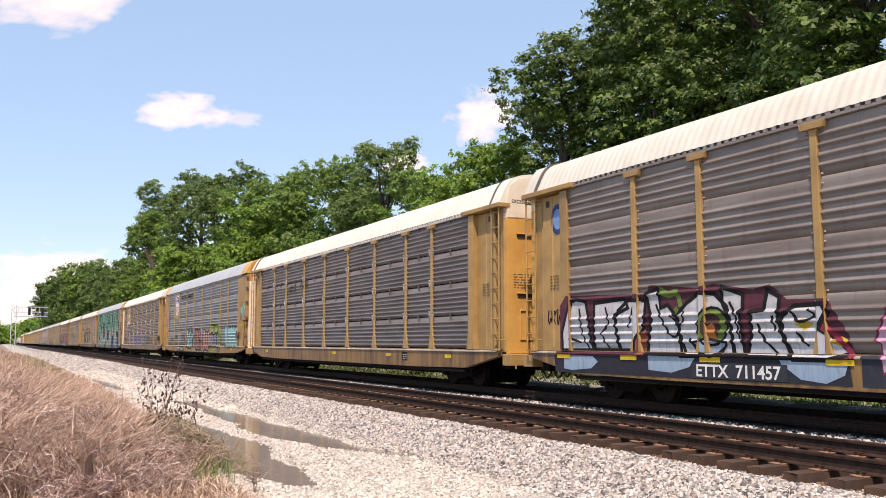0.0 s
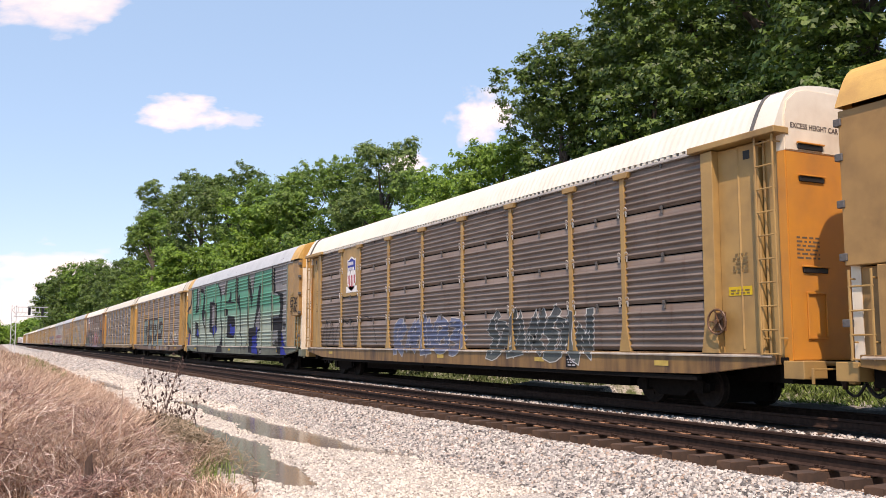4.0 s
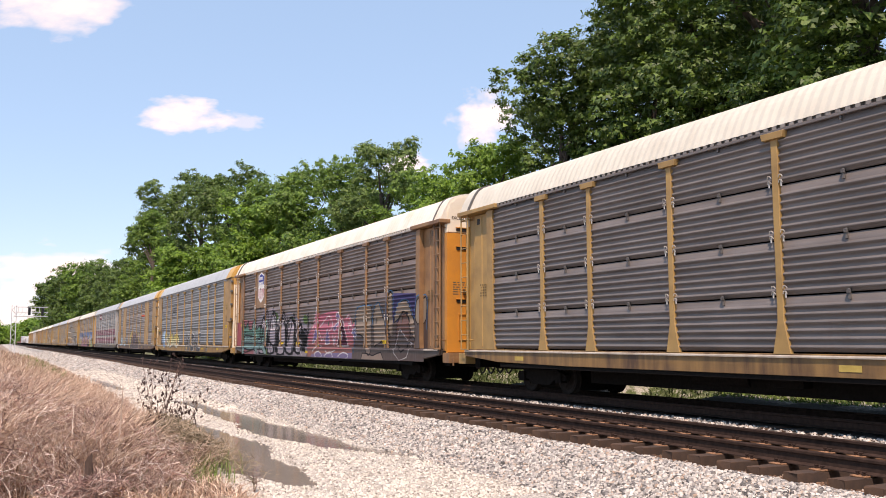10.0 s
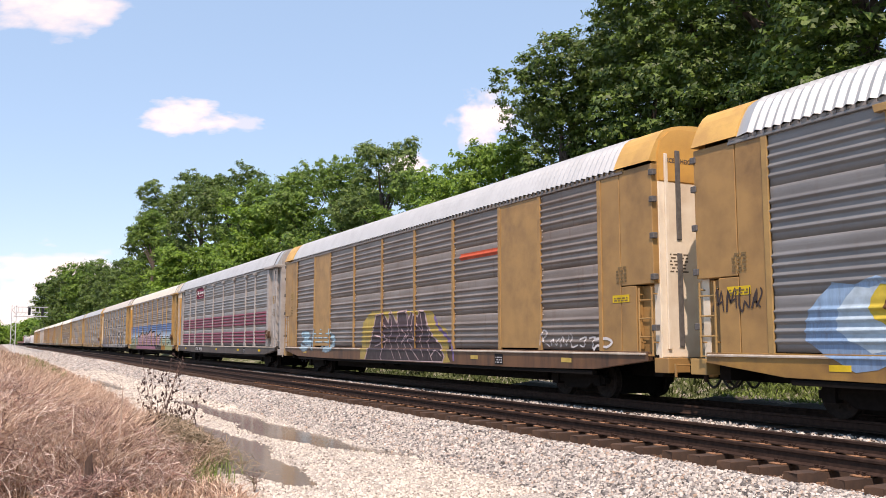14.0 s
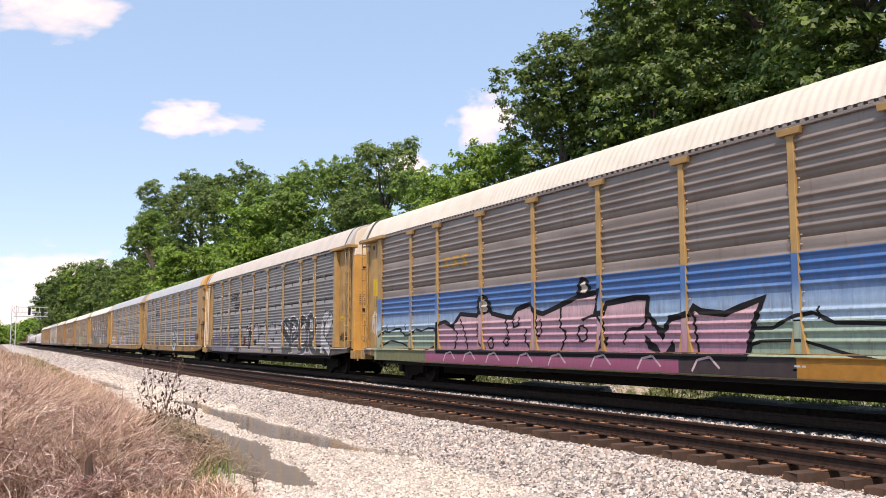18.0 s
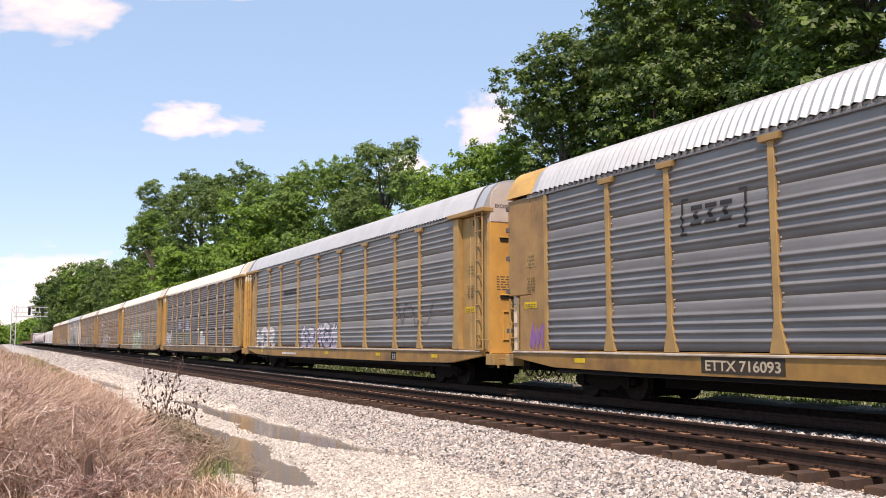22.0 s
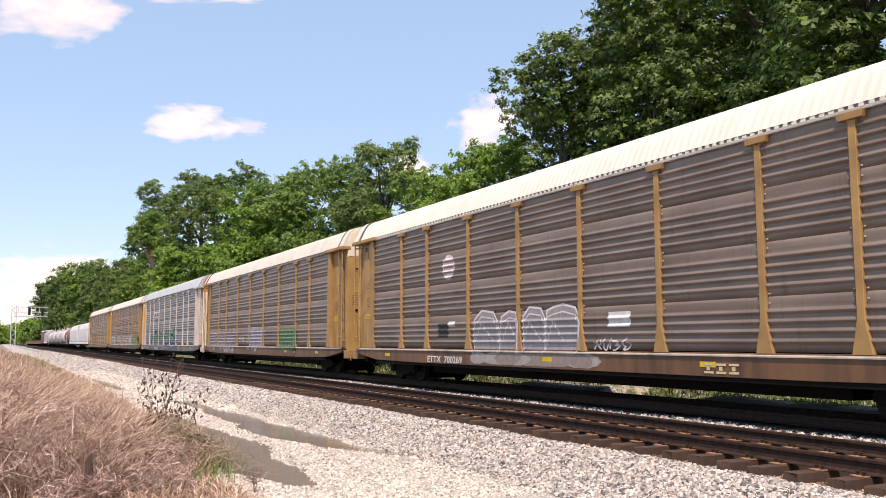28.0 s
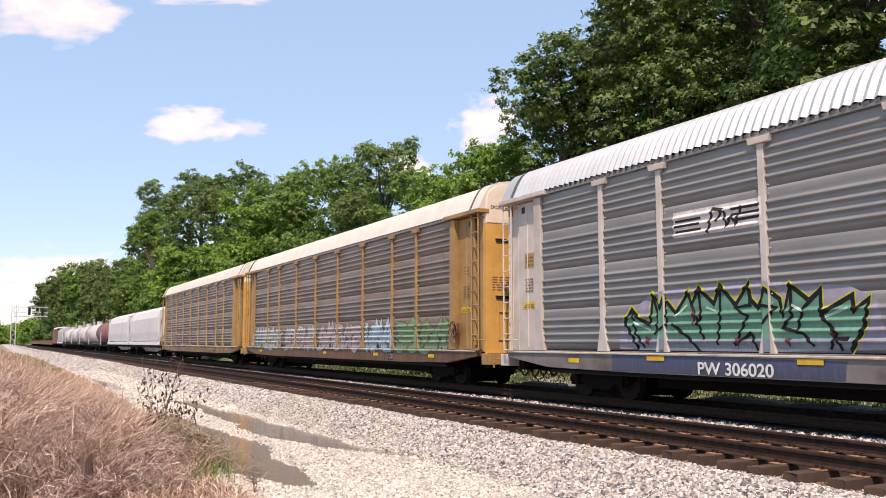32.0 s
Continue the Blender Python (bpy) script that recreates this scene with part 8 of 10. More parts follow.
for u in (25.3, 17.0, 7.0, 2.2):
    decal(11, u - 0.3, u + 0.3, 0.8, 0.95, (0.40, 0.24, 0.07), layer=2, name="reflector")
decal(11, 25.9, 26.5, 3.1, 3.75, (0.55, 0.40, 0.03), flat=POCKET, name="placard")

# car 12: black and white pieces
mural(12, [(25.46, 1.57), (25.06, 1.75), (24.60, 1.79), (24.15, 2.08), (23.79, 1.77), (23.31, 2.03), (22.85, 1.76), (22.47, 2.02), (22.16, 1.82), (21.81, 2.02), (21.52, 1.77), (21.02, 1.84), (20.55, 1.94), (20.19, 2.04), (20.00, 1.78), (19.67, 1.55), (19.48, 1.15)], 1.16, (0.13, 0.12, 0.145), (0.09, 0.08, 0.115), (0.42, 0.41, 0.43), [[(24.75, 1.74), (24.45, 1.19)], [(23.86, 1.73), (24.08, 1.24), (23.45, 1.37)], [(23.04, 1.72), (23.18, 1.20)], [(22.04, 1.70), (22.16, 1.29), (21.69, 1.45)], [(21.35, 1.69), (21.24, 1.21)], [(20.50, 1.82), (20.60, 1.37), (20.10, 1.52)], [(20.10, 1.74), (19.90, 1.22)]], rim=0.045, thin=0.06)
skin(RACK[12], "graffiti_foot", [rect(18.61, 25.22, 0.79, 1.12)], gradient("foot_violet", (0.16, 0.15, 0.18), (0.09, 0.085, 0.11), 0.8, 1.15), 2)
words(12, "ETTX  803038", 21.15, 0.2, 0.86, (0.62, 0.61, 0.60), width=1.81, layer=6)
skin(RACK[12], "owner_mark", [[(19.48, 3.63), (18.32, 3.62), (18.32, 3.53), (19.48, 3.52)], [(19.48, 3.44), (18.09, 3.44), (18.09, 3.32), (19.48, 3.32)]] + stroke([(19.48, 3.92), (19.30, 4.21), (19.21, 3.88), (18.99, 4.16), (18.65, 4.14), (18.95, 4.02), (18.65, 3.94), (19.12, 3.87)], 0.12) + stroke([(20.50, 4.12), (19.43, 4.15)], 0.045) + stroke([(20.50, 4.03), (19.43, 4.06)], 0.045) + stroke([(20.50, 3.94), (19.43, 3.98)], 0.045) + stroke([(20.50, 3.84), (19.43, 3.89)], 0.045), paint("mark_faded_black", (0.045, 0.042, 0.045)), 2, label="faded black owner's mark with speed lines")
PALE_ASH, BLACK_WASH = gradient("spray_pale_ash", (0.34, 0.33, 0.335), (0.44, 0.42, 0.41), 0.8, 2.4), paint("black_wash", (0.03, 0.027, 0.027))
piece(12, [(15.00, 1.13), (15.06, 1.89), (14.79, 2.23), (14.38, 2.42), (13.92, 2.25), (13.79, 1.86), (13.93, 1.42), (14.09, 1.14)], PALE_ASH, None, 0.060, "A", 1.50, 2)
piece(12, [(14.00, 1.14), (13.92, 1.53), (13.61, 1.79), (13.28, 1.82), (12.94, 1.68), (12.94, 1.21)], PALE_ASH, None, 0.060, "A", 1.80, 2)
piece(12, [(12.90, 1.10), (12.96, 1.83), (12.84, 2.35), (12.50, 2.44), (12.19, 2.22), (12.30, 1.82), (12.15, 1.41), (12.19, 1.09)], PALE_ASH, None, 0.060, "A", 2.10, 2)
piece(12, [(12.13, 1.09), (12.09, 1.81), (11.82, 2.25), (11.46, 2.37), (11.07, 2.35), (10.64, 2.28), (9.95, 2.11), (9.60, 1.74), (9.64, 1.06)], PALE_ASH, None, 0.060, "A", 2.40, 2)
ribbon(12, [(14.88, 2.12), (14.62, 2.34), (14.30, 2.38), (14.04, 2.20), (13.91, 1.86), (13.93, 1.42)], BLACK_WASH, 0.060, "A", 6.00, 3)
ribbon(12, [(13.80, 1.64), (13.57, 1.76), (13.24, 1.82), (12.96, 1.73)], BLACK_WASH, 0.060, "A", 6.00, 3)
ribbon(12, [(12.22, 2.42), (12.56, 2.49), (12.79, 2.42), (12.48, 2.28), (12.19, 2.22), (12.34, 1.92), (12.67, 1.67), (12.75, 1.41), (12.43, 1.31)], BLACK_WASH, 0.060, "A", 6.00, 3)
ribbon(12, [(11.97, 1.81), (11.78, 1.85), (11.64, 2.24), (11.35, 2.35), (11.09, 2.26)], BLACK_WASH, 0.060, "A", 6.00, 3)
ribbon(12, [(10.85, 2.38), (10.70, 2.24), (10.76, 2.05)], BLACK_WASH, 0.060, "A", 6.00, 3)
ribbon(12, [(10.72, 1.77), (10.51, 1.91), (10.36, 1.76)], BLACK_WASH, 0.060, "A", 6.00, 3)
ribbon(12, [(12.83, 1.10), (12.71, 0.85)], BLACK_WASH, 0.060, "A", 6.00, 3)
ribbon(12, [(12.44, 1.16), (12.58, 0.85)], BLACK_WASH, 0.060, "A", 6.00, 3)
ribbon(12, [(11.88, 1.21), (11.66, 0.93), (11.36, 1.03), (10.93, 0.90)], BLACK_WASH, 0.060, "A", 6.00, 3)
piece(12, [(14.94, 1.42), (14.66, 1.51), (14.34, 1.48), (14.43, 1.17), (14.72, 1.21)], BLACK_WASH, None, 0.060, "A", 3.50, 0)
piece(12, [(11.56, 1.62), (11.39, 1.54), (11.12, 1.50), (10.94, 1.64), (10.88, 1.36), (11.12, 1.41), (11.34, 1.48), (11.51, 1.46)], BLACK_WASH, None, 0.060, "A", 3.50, 0)
piece(12, [(13.91, 1.69), (13.82, 1.86), (13.76, 1.69), (13.87, 1.36), (13.99, 1.42)], BLACK_WASH, None, 0.060, "A", 3.50, 0)
piece(12, [(11.31, 1.03), (10.98, 1.07), (10.91, 0.85), (11.26, 0.82)], BLACK_WASH, None, 0.060, "A", 3.50, 0)
piece(12, [(10.57, 1.77), (10.46, 1.93), (10.34, 1.80)], BLACK_WASH, None, 0.060, "A", 3.50, 0)
piece(12, [(15.80, 0.94), (15.97, 1.12), (16.15, 1.43), (16.03, 1.91), (16.50, 2.12), (16.53, 2.41), (15.93, 2.22), (15.64, 2.51), (15.46, 2.56), (15.38, 2.38), (15.53, 2.14), (15.23, 1.89), (15.42, 1.54), (15.51, 0.95)], BLACK_WASH, CHALK, 0.040, "A", 4.00, 0)
ribbon(12, [(16.31, 2.17), (15.56, 2.26), (15.13, 2.30), (15.12, 2.07), (15.54, 2.00)], CHALK, 0.050, "A", 6.00, 3)
ribbon(12, [(16.67, 1.81), (16.12, 2.04), (15.79, 2.05)], CHALK, 0.050, "A", 6.00, 3)
ribbon(12, [(15.41, 1.78), (15.24, 1.60), (15.23, 1.89)], CHALK, 0.050, "A", 6.00, 3)
ribbon(12, [(16.72, 1.55), (16.38, 1.36), (16.14, 1.45)], CHALK, 0.050, "A", 6.00, 3)
ribbon(12, [(15.96, 1.30), (15.77, 1.67), (15.61, 1.18)], CHALK, 0.050, "A", 6.00, 3)
ribbon(12, [(14.97, 2.06), (14.79, 2.23)], CHALK, 0.050, "A", 6.00, 3)
ribbon(12, [(13.99, 2.31), (13.63, 2.01), (13.72, 1.69)], CHALK, 0.050, "A", 6.00, 3)
piece(12, [(16.75, 1.71), (16.64, 1.58), (16.65, 1.28), (16.81, 1.15), (17.09, 1.17), (17.21, 1.35), (17.16, 1.61), (16.99, 1.74)], paint("dried_red", (0.15, 0.035, 0.03)), CHALK, 0.030, "A", 5.00, 2)
ribbon(12, [(19.64, 1.44), (19.42, 1.86), (19.29, 1.37), (19.08, 1.86), (18.90, 1.44), (18.69, 1.92), (18.52, 1.37), (18.36, 2.25), (18.20, 1.43)], BLACK_WASH, 0.040, "A", 6.00, 3)
ribbon(12, [(19.76, 1.65), (18.42, 1.71)], BLACK_WASH, 0.040, "A", 6.00, 3)
ribbon(12, [(17.76, 1.56), (17.48, 2.02), (17.33, 1.56), (17.12, 1.75)], BLACK_WASH, 0.040, "A", 6.00, 3)
ribbon(12, [(18.91, 0.81), (18.44, 1.16), (18.09, 1.37), (17.77, 1.04), (17.46, 0.85)], BLACK_WASH, 0.040, "A", 6.00, 3)
skin(RACK[12], "graffiti_foot", [rect(4.4, 18.0, 0.8, 1.07)], gradient("foot_grey", (0.36, 0.33, 0.33), (0.20, 0.16, 0.14), 0.8, 1.15), 0.47)
graffiti(12, "SPOR", 9.4, 4.3, 0.80, 2.5, (0.02, 0.02, 0.02), (0.05, 0.05, 0.05), (0.66, 0.65, 0.64), seed=81, thick=0.34, rim=0.12, shine=(0.5, 0.5, 0.5))
graffiti(12, "f", 3.7, 2.2, 0.9, 2.6, (0.5, 0.5, 0.5), (0.6, 0.6, 0.6), (0.02, 0.02, 0.02), seed=82, thick=0.24)
for i, ch in enumerate("GRIMEG"):
    tag(12, ch, 27.05, 26.72, 4.6 - 0.5 * i, 4.98 - 0.5 * i, (0.02, 0.02, 0.02), "A", 0.06, i, 0.04)
for i, ch in enumerate("GRAPHIX"):
    tag(12, ch, 26.45, 26.05, 4.6 - 0.48 * i, 5.0 - 0.48 * i, (0.02, 0.02, 0.02), "A", 0.06, i + 9, 0.04)
tag(12, "chd", 1.5, 0.65, 1.4, 1.75, (0.02, 0.02, 0.02), "A", 0.06, 8)
tag(11, "cbd", 26.6, 26.0, 1.6, 2.5, (0.66, 0.62, 0.52), "A", 0.06, 9)

# car 13: a tall pale blue letter
for cu_, cz_, ru, rz in ((10.88, 1.91, 0.48, 0.53), (10.74, 1.06, 0.71, 0.41), (10.55, 2.55, 0.20, 0.15)):
    loop = [(cu_ + ru * math.cos(a * 0.35), cz_ + rz * math.sin(a * 0.35)) for a in range(18)]
    skin(RACK[13], "graffiti_fill", [loop], gradient("spray_ice", (0.58, 0.66, 0.68), (0.40, 0.52, 0.58), 0.8, 2.4), 3, "B", "pale blue bubble figure")
    skin(RACK[13], "graffiti_outline", stroke(loop + loop[:1], 0.08), paint("ice_edge", (0.05, 0.08, 0.11)), 4, "B")
for cu_, cz_, ru, rz in ((10.88, 1.91, 0.17, 0.41), (10.88, 1.08, 0.27, 0.16)):
    skin(RACK[13], "graffiti_line", [[(cu_ + ru * math.cos(a * 0.35), cz_ + rz * math.sin(a * 0.35)) for a in range(18)]], paint("ice_edge", (0.05, 0.08, 0.11)), 5, "B")
tag(13, "fch", 12.2, 11.3, 1.7, 2.2, (0.62, 0.66, 0.68), "B", 0.06, 3)
tag(13, "dce", 10.3, 9.5, 1.6, 2.1, (0.62, 0.66, 0.68), "B", 0.06, 4)
graffiti(13, "fec", 4.6, 2.1, 1.25, 1.9, (0.22, 0.22, 0.30), (0.22, 0.22, 0.30), (0.28, 0.28, 0.32), "B", 91, thick=0.26)
scrawl(13, 26.2, 25.4, 1.2, 1.75, (0.26, 0.14, 0.32), "B", 0.1, 5)

# car 14
graffiti(14, "HDR", 25.2, 21.8, 1.1, 2.05, (0.62, 0.60, 0.60), (0.66, 0.65, 0.65), (0.66, 0.65, 0.66), seed=100, thick=0.30, rim=0.03, jag=0.02)
graffiti(14, "gecbh", 17.4, 12.4, 1.1, 2.1, (0.55, 0.55, 0.60), (0.42, 0.36, 0.48), (0.10, 0.09, 0.13), seed=101, thick=0.24)
skin(RACK[14], "name_marks", [rect(18.3 + 0.26 * i, 18.5 + 0.26 * i, 3.66, 3.9) for i in range(8)], paint("mark_grey", (0.06, 0.06, 0.065)), 1)
stencil(14, 18.0, 20.3, 0.78, 0.96, WHITE_C, 1, seed=4)
scrawl(14, 6.4, 3.4, 2.0, 2.6, (0.16, 0.15, 0.15), "A", 0.12, 7, 12)

# car 15
decal(15, 15.8, 22.2, 1.75, 2.3, (0.20, 0.21, 0.04), layer=0, name="graffiti_band")
graffiti(15, "hhbab", 22.4, 15.4, 1.1, 3.0, (0.10, 0.10, 0.11), (0.24, 0.25, 0.06), (0.42, 0.40, 0.50), seed=110, thick=0.22, rim=0.10, jag=0.12)
skin(RACK[15], "graffiti_spray", [[(20.29, 2.37), (19.55, 3.18), (18.83, 2.36)], [(17.24, 2.21), (16.50, 3.18), (15.73, 2.23)]], paint("spray_lilac", (0.42, 0.41, 0.46)), 4)
graffiti(15, "afa", 25.4, 22.9, 1.12, 2.05, (0.62, 0.62, 0.62), (0.66, 0.66, 0.66), BLACK_C, seed=111, thick=0.28, halo=(0.5, 0.5, 0.5))
skin(RACK[15], "paint_patch", [[(11.69, 2.15), (10.88, 2.14), (10.93, 1.66), (10.43, 1.83), (10.13, 1.69), (10.16, 1.17), (11.86, 1.18)]], paint("patch_white", (0.62, 0.61, 0.60)), 2)
scrawl(15, 21.9, 20.3, 0.78, 0.98, (0.08, 0.06, 0.04), "A", 0.06, 3, 9)
decal(15, 4.0, 4.5, 0.78, 1.0, (0.6, 0.52, 0.42), name="placard")

# car 16
graffiti(16, "hbfg", 17.4, 11.2, 0.8, 2.45, (0.42, 0.50, 0.40), (0.34, 0.44, 0.30), BLACK_C, seed=120, thick=0.28, halo=(0.34, 0.40, 0.27))
stencil(16, 25.9, 26.5, 2.5, 3.0, (0.05, 0.05, 0.05), 2, "A", POCKET, 8)

# car 17: round white mark, bubble piece
skin(RACK[17], "round_mark", [[(19.28 + 0.42 * math.cos(a * 0.45), 3.72 + 0.4 * math.sin(a * 0.45)) for a in range(14)]], paint("mark_white", (0.66, 0.60, 0.58)), 1)
skin(RACK[17], "round_mark_bars", [rect(18.95, 19.6, 3.52 + 0.17 * i, 3.57 + 0.17 * i) for i in range(3)], paint("mark_red", (0.40, 0.22, 0.22)), 2)
for top in ([(17.62, 1.04), (17.62, 2.00), (17.17, 2.27), (16.48, 2.20), (16.19, 1.87), (16.15, 1.06)], [(16.15, 1.10), (16.05, 2.05), (15.63, 2.21), (15.22, 2.15), (15.09, 1.89), (15.13, 1.07)], [(14.86, 1.12), (14.90, 2.05), (14.58, 2.29), (14.03, 2.23), (13.82, 1.94), (13.86, 1.09)], [(13.82, 1.13), (13.74, 2.17), (13.46, 2.24), (13.02, 2.30), (12.50, 2.20), (12.25, 1.82), (12.40, 1.11)]):
    mural(17, top, 1.16, (0.27, 0.25, 0.255), (0.40, 0.38, 0.39), (0.60, 0.58, 0.585), [[(u, z - 0.18) for u, z in top[1:-1]], [(top[1][0], 1.3), (top[2][0], 1.9), (top[3][0], 1.4)]], rim=0.06, thin=0.04, key="b")
blobs(17, 18.0, 12.0, 0.72, 1.08, ((0.34, 0.31, 0.29), (0.26, 0.22, 0.2)), 14, 31, size=(0.4, 1.0))
decal(17, 18.85, 19.3, 1.84, 2.0, (0.66, 0.64, 0.62))
decal(17, 19.3, 20.0, 1.5, 1.95, (0.05, 0.05, 0.05), layer=0)
decal(17, 10.4, 11.2, 1.7, 2.05, (0.66, 0.65, 0.64))
tag(17, "cdeg", 11.8, 10.4, 1.15, 1.45, (0.55, 0.53, 0.52), "A", 0.05, 3)
words(17, "ETTX  700269", 20.7, 0.2, 0.72, WHITE_C, width=2.4)
mark(17, 8.1, 0.2, 0.74, (0.6, 0.5, 0.3), 1.0)

# car 18
graffiti(18, "aeadhhh", 25.4, 18.4, 1.05, 2.0, (0.25, 0.22, 0.235), (0.36, 0.33, 0.355), (0.44, 0.41, 0.42), seed=140, thick=0.34, rim=0.08, jag=0.08)
graffiti(18, "hbgf", 15.5, 12.1, 1.05, 2.1, (0.30, 0.28, 0.32), (0.38, 0.36, 0.40), (0.46, 0.44, 0.48), seed=141, thick=0.30)
tag(18, "aeech", 17.5, 16.3, 1.3, 1.75, (0.56, 0.54, 0.54), "A", 0.05, 3)
graffiti(18, "gggh", 9.2, 6.4, 1.1, 1.95, (0.10, 0.22, 0.10), (0.14, 0.26, 0.13), (0.10, 0.20, 0.10), seed=142, thick=0.28, halo=(0.12, 0.20, 0.10))
words(18, "ETTX 711521", 21.0, 0.2, 0.75, (0.6, 0.6, 0.58), width=2.4)
skin(RACK[18], "round_logo", [[(26.1 + 0.3 * math.cos(a * 0.35), 4.45 + 0.4 * math.sin(a * 0.35)) for a in range(18)]], paint("logo_navy", (0.03, 0.06, 0.16)), 2, flat=POCKET)
skin(RACK[18], "round_logo", [[(26.1 + 0.2 * math.cos(a * 0.35), 4.45 + 0.27 * math.sin(a * 0.35)) for a in range(18)]], paint("logo_blue", (0.16, 0.30, 0.55)), 3, flat=POCKET)

# car 19: green pieces with yellow rims, striped name board
JADE, JADE_FOOT = gradient("spray_jade", (0.09, 0.26, 0.17), (0.17, 0.40, 0.28), 1.2, 2.2), gradient("spray_jade_foot", (0.20, 0.24, 0.28), (0.13, 0.15, 0.19), 0.9, 1.4)
LEMON, CRIMSON_DARK, LILAC_FOG, NAVY = paint("lemon", (0.42, 0.46, 0.04)), paint("crimson_dark", (0.12, 0.035, 0.045)), paint("lilac_fog", (0.29, 0.28, 0.34)), gradient("spray_navy", (0.055, 0.075, 0.15), (0.045, 0.05, 0.075), 0.7, 1.2)
skin(RACK[19], "graffiti_halo", [[(22.28, 1.20), (22.16, 1.87), (21.17, 2.40), (19.78, 2.51), (18.42, 2.53), (17.37, 2.42), (16.21, 2.30), (15.70, 2.04), (15.50, 1.23)]], LILAC_FOG, 0.00, "A")
skin(RACK[19], "graffiti_foot", [[(22.51, 0.59), (22.49, 1.08), (16.28, 1.03), (16.31, 0.57)]], NAVY, 0.50, "A")
ribbon(19, [(22.06, 1.81), (21.81, 2.08), (21.57, 1.86), (21.20, 1.73), (21.10, 2.37), (20.82, 2.08), (20.73, 2.26), (20.39, 1.95), (20.02, 2.37), (19.93, 2.11), (19.72, 2.44), (19.30, 2.11), (19.13, 2.46), (18.73, 2.06), (18.40, 2.45), (18.36, 2.16), (18.17, 1.99), (17.97, 2.33), (17.66, 2.13), (17.60, 1.82), (17.42, 2.37), (17.02, 2.08), (16.78, 2.26), (16.78, 1.84), (16.15, 2.13), (16.13, 1.87), (15.84, 2.06), (15.95, 1.59), (16.22, 1.20)], LEMON, 0.170, "A", 1.50, 0)
piece(19, [(22.06, 1.81), (21.81, 2.08), (21.57, 1.86), (21.20, 1.73), (21.10, 2.37), (20.82, 2.08), (20.73, 2.26), (20.39, 1.95), (20.02, 2.37), (19.93, 2.11), (19.72, 2.44), (19.30, 2.11), (19.13, 2.46), (18.73, 2.06), (18.40, 2.45), (18.36, 2.16), (18.17, 1.99), (17.97, 2.33), (17.66, 2.13), (17.60, 1.82), (17.42, 2.37), (17.02, 2.08), (16.78, 2.26), (16.78, 1.84), (16.15, 2.13), (16.13, 1.87), (15.84, 2.06), (15.95, 1.59), (16.22, 1.20), (21.59, 1.20)], JADE, INK, 0.085, "A", 2.60, 0)
skin(RACK[19], "graffiti_fill", [[(21.59, 1.18), (21.74, 1.43), (19.67, 1.40), (17.68, 1.41), (16.05, 1.41), (16.21, 1.17)]], JADE_FOOT, 4.00, "A")
ribbon(19, [(21.81, 2.05), (21.68, 1.55), (21.40, 1.24)], INK, 0.075, "A", 6.00, 0)
ribbon(19, [(21.10, 2.34), (20.92, 1.91), (21.02, 1.54), (20.66, 1.72), (20.71, 2.20)], INK, 0.075, "A", 6.00, 0)
ribbon(19, [(20.02, 2.34), (19.81, 1.88), (19.59, 1.42)], INK, 0.075, "A", 6.00, 0)
ribbon(19, [(19.72, 2.42), (19.65, 1.87), (19.79, 1.70)], INK, 0.075, "A", 6.00, 0)
ribbon(19, [(19.13, 2.43), (19.13, 1.86), (19.21, 1.31)], INK, 0.075, "A", 6.00, 0)
ribbon(19, [(18.40, 2.42), (18.36, 2.05), (18.74, 2.01), (18.43, 1.84), (18.69, 1.42)], INK, 0.075, "A", 6.00, 0)
ribbon(19, [(17.97, 2.31), (18.10, 2.04), (17.75, 1.98), (18.06, 1.67)], INK, 0.075, "A", 6.00, 0)
ribbon(19, [(17.42, 2.34), (17.40, 1.81), (17.61, 1.61), (17.17, 1.51), (16.95, 1.29)], INK, 0.075, "A", 6.00, 0)
ribbon(19, [(16.78, 2.24), (17.15, 1.95), (17.29, 1.51)], INK, 0.075, "A", 6.00, 0)
ribbon(19, [(16.78, 1.82), (16.48, 1.50), (16.60, 1.24)], INK, 0.075, "A", 6.00, 0)
ribbon(19, [(16.26, 1.41), (16.48, 1.41), (16.38, 1.22)], INK, 0.075, "A", 6.00, 0)
ribbon(19, [(20.49, 1.72), (19.99, 1.42), (19.68, 1.14)], INK, 0.075, "A", 6.00, 0)
ribbon(19, [(18.77, 1.31), (18.34, 1.52), (18.21, 1.21)], INK, 0.075, "A", 6.00, 0)
piece(19, [(21.39, 1.49), (21.17, 1.42), (21.29, 1.28)], CRIMSON_DARK, None, 0.060, "A", 6.50, 0)
piece(19, [(19.93, 2.11), (19.78, 1.88), (19.89, 1.65)], CRIMSON_DARK, None, 0.060, "A", 6.50, 0)
piece(19, [(18.76, 1.42), (18.62, 1.44), (18.69, 1.24)], CRIMSON_DARK, None, 0.060, "A", 6.50, 0)
piece(19, [(17.57, 1.41), (17.42, 1.43), (17.46, 1.25)], CRIMSON_DARK, None, 0.060, "A", 6.50, 0)
piece(19, [(16.63, 1.50), (16.50, 1.52), (16.55, 1.41)], CRIMSON_DARK, None, 0.060, "A", 6.50, 0)
ribbon(19, [(21.76, 1.80), (21.20, 1.61)], paint("mint_shine", (0.42, 0.60, 0.50)), 0.050, "A", 7.00, 3)
ribbon(19, [(20.39, 1.89), (20.05, 2.11)], paint("mint_shine", (0.42, 0.60, 0.50)), 0.050, "A", 7.00, 3)
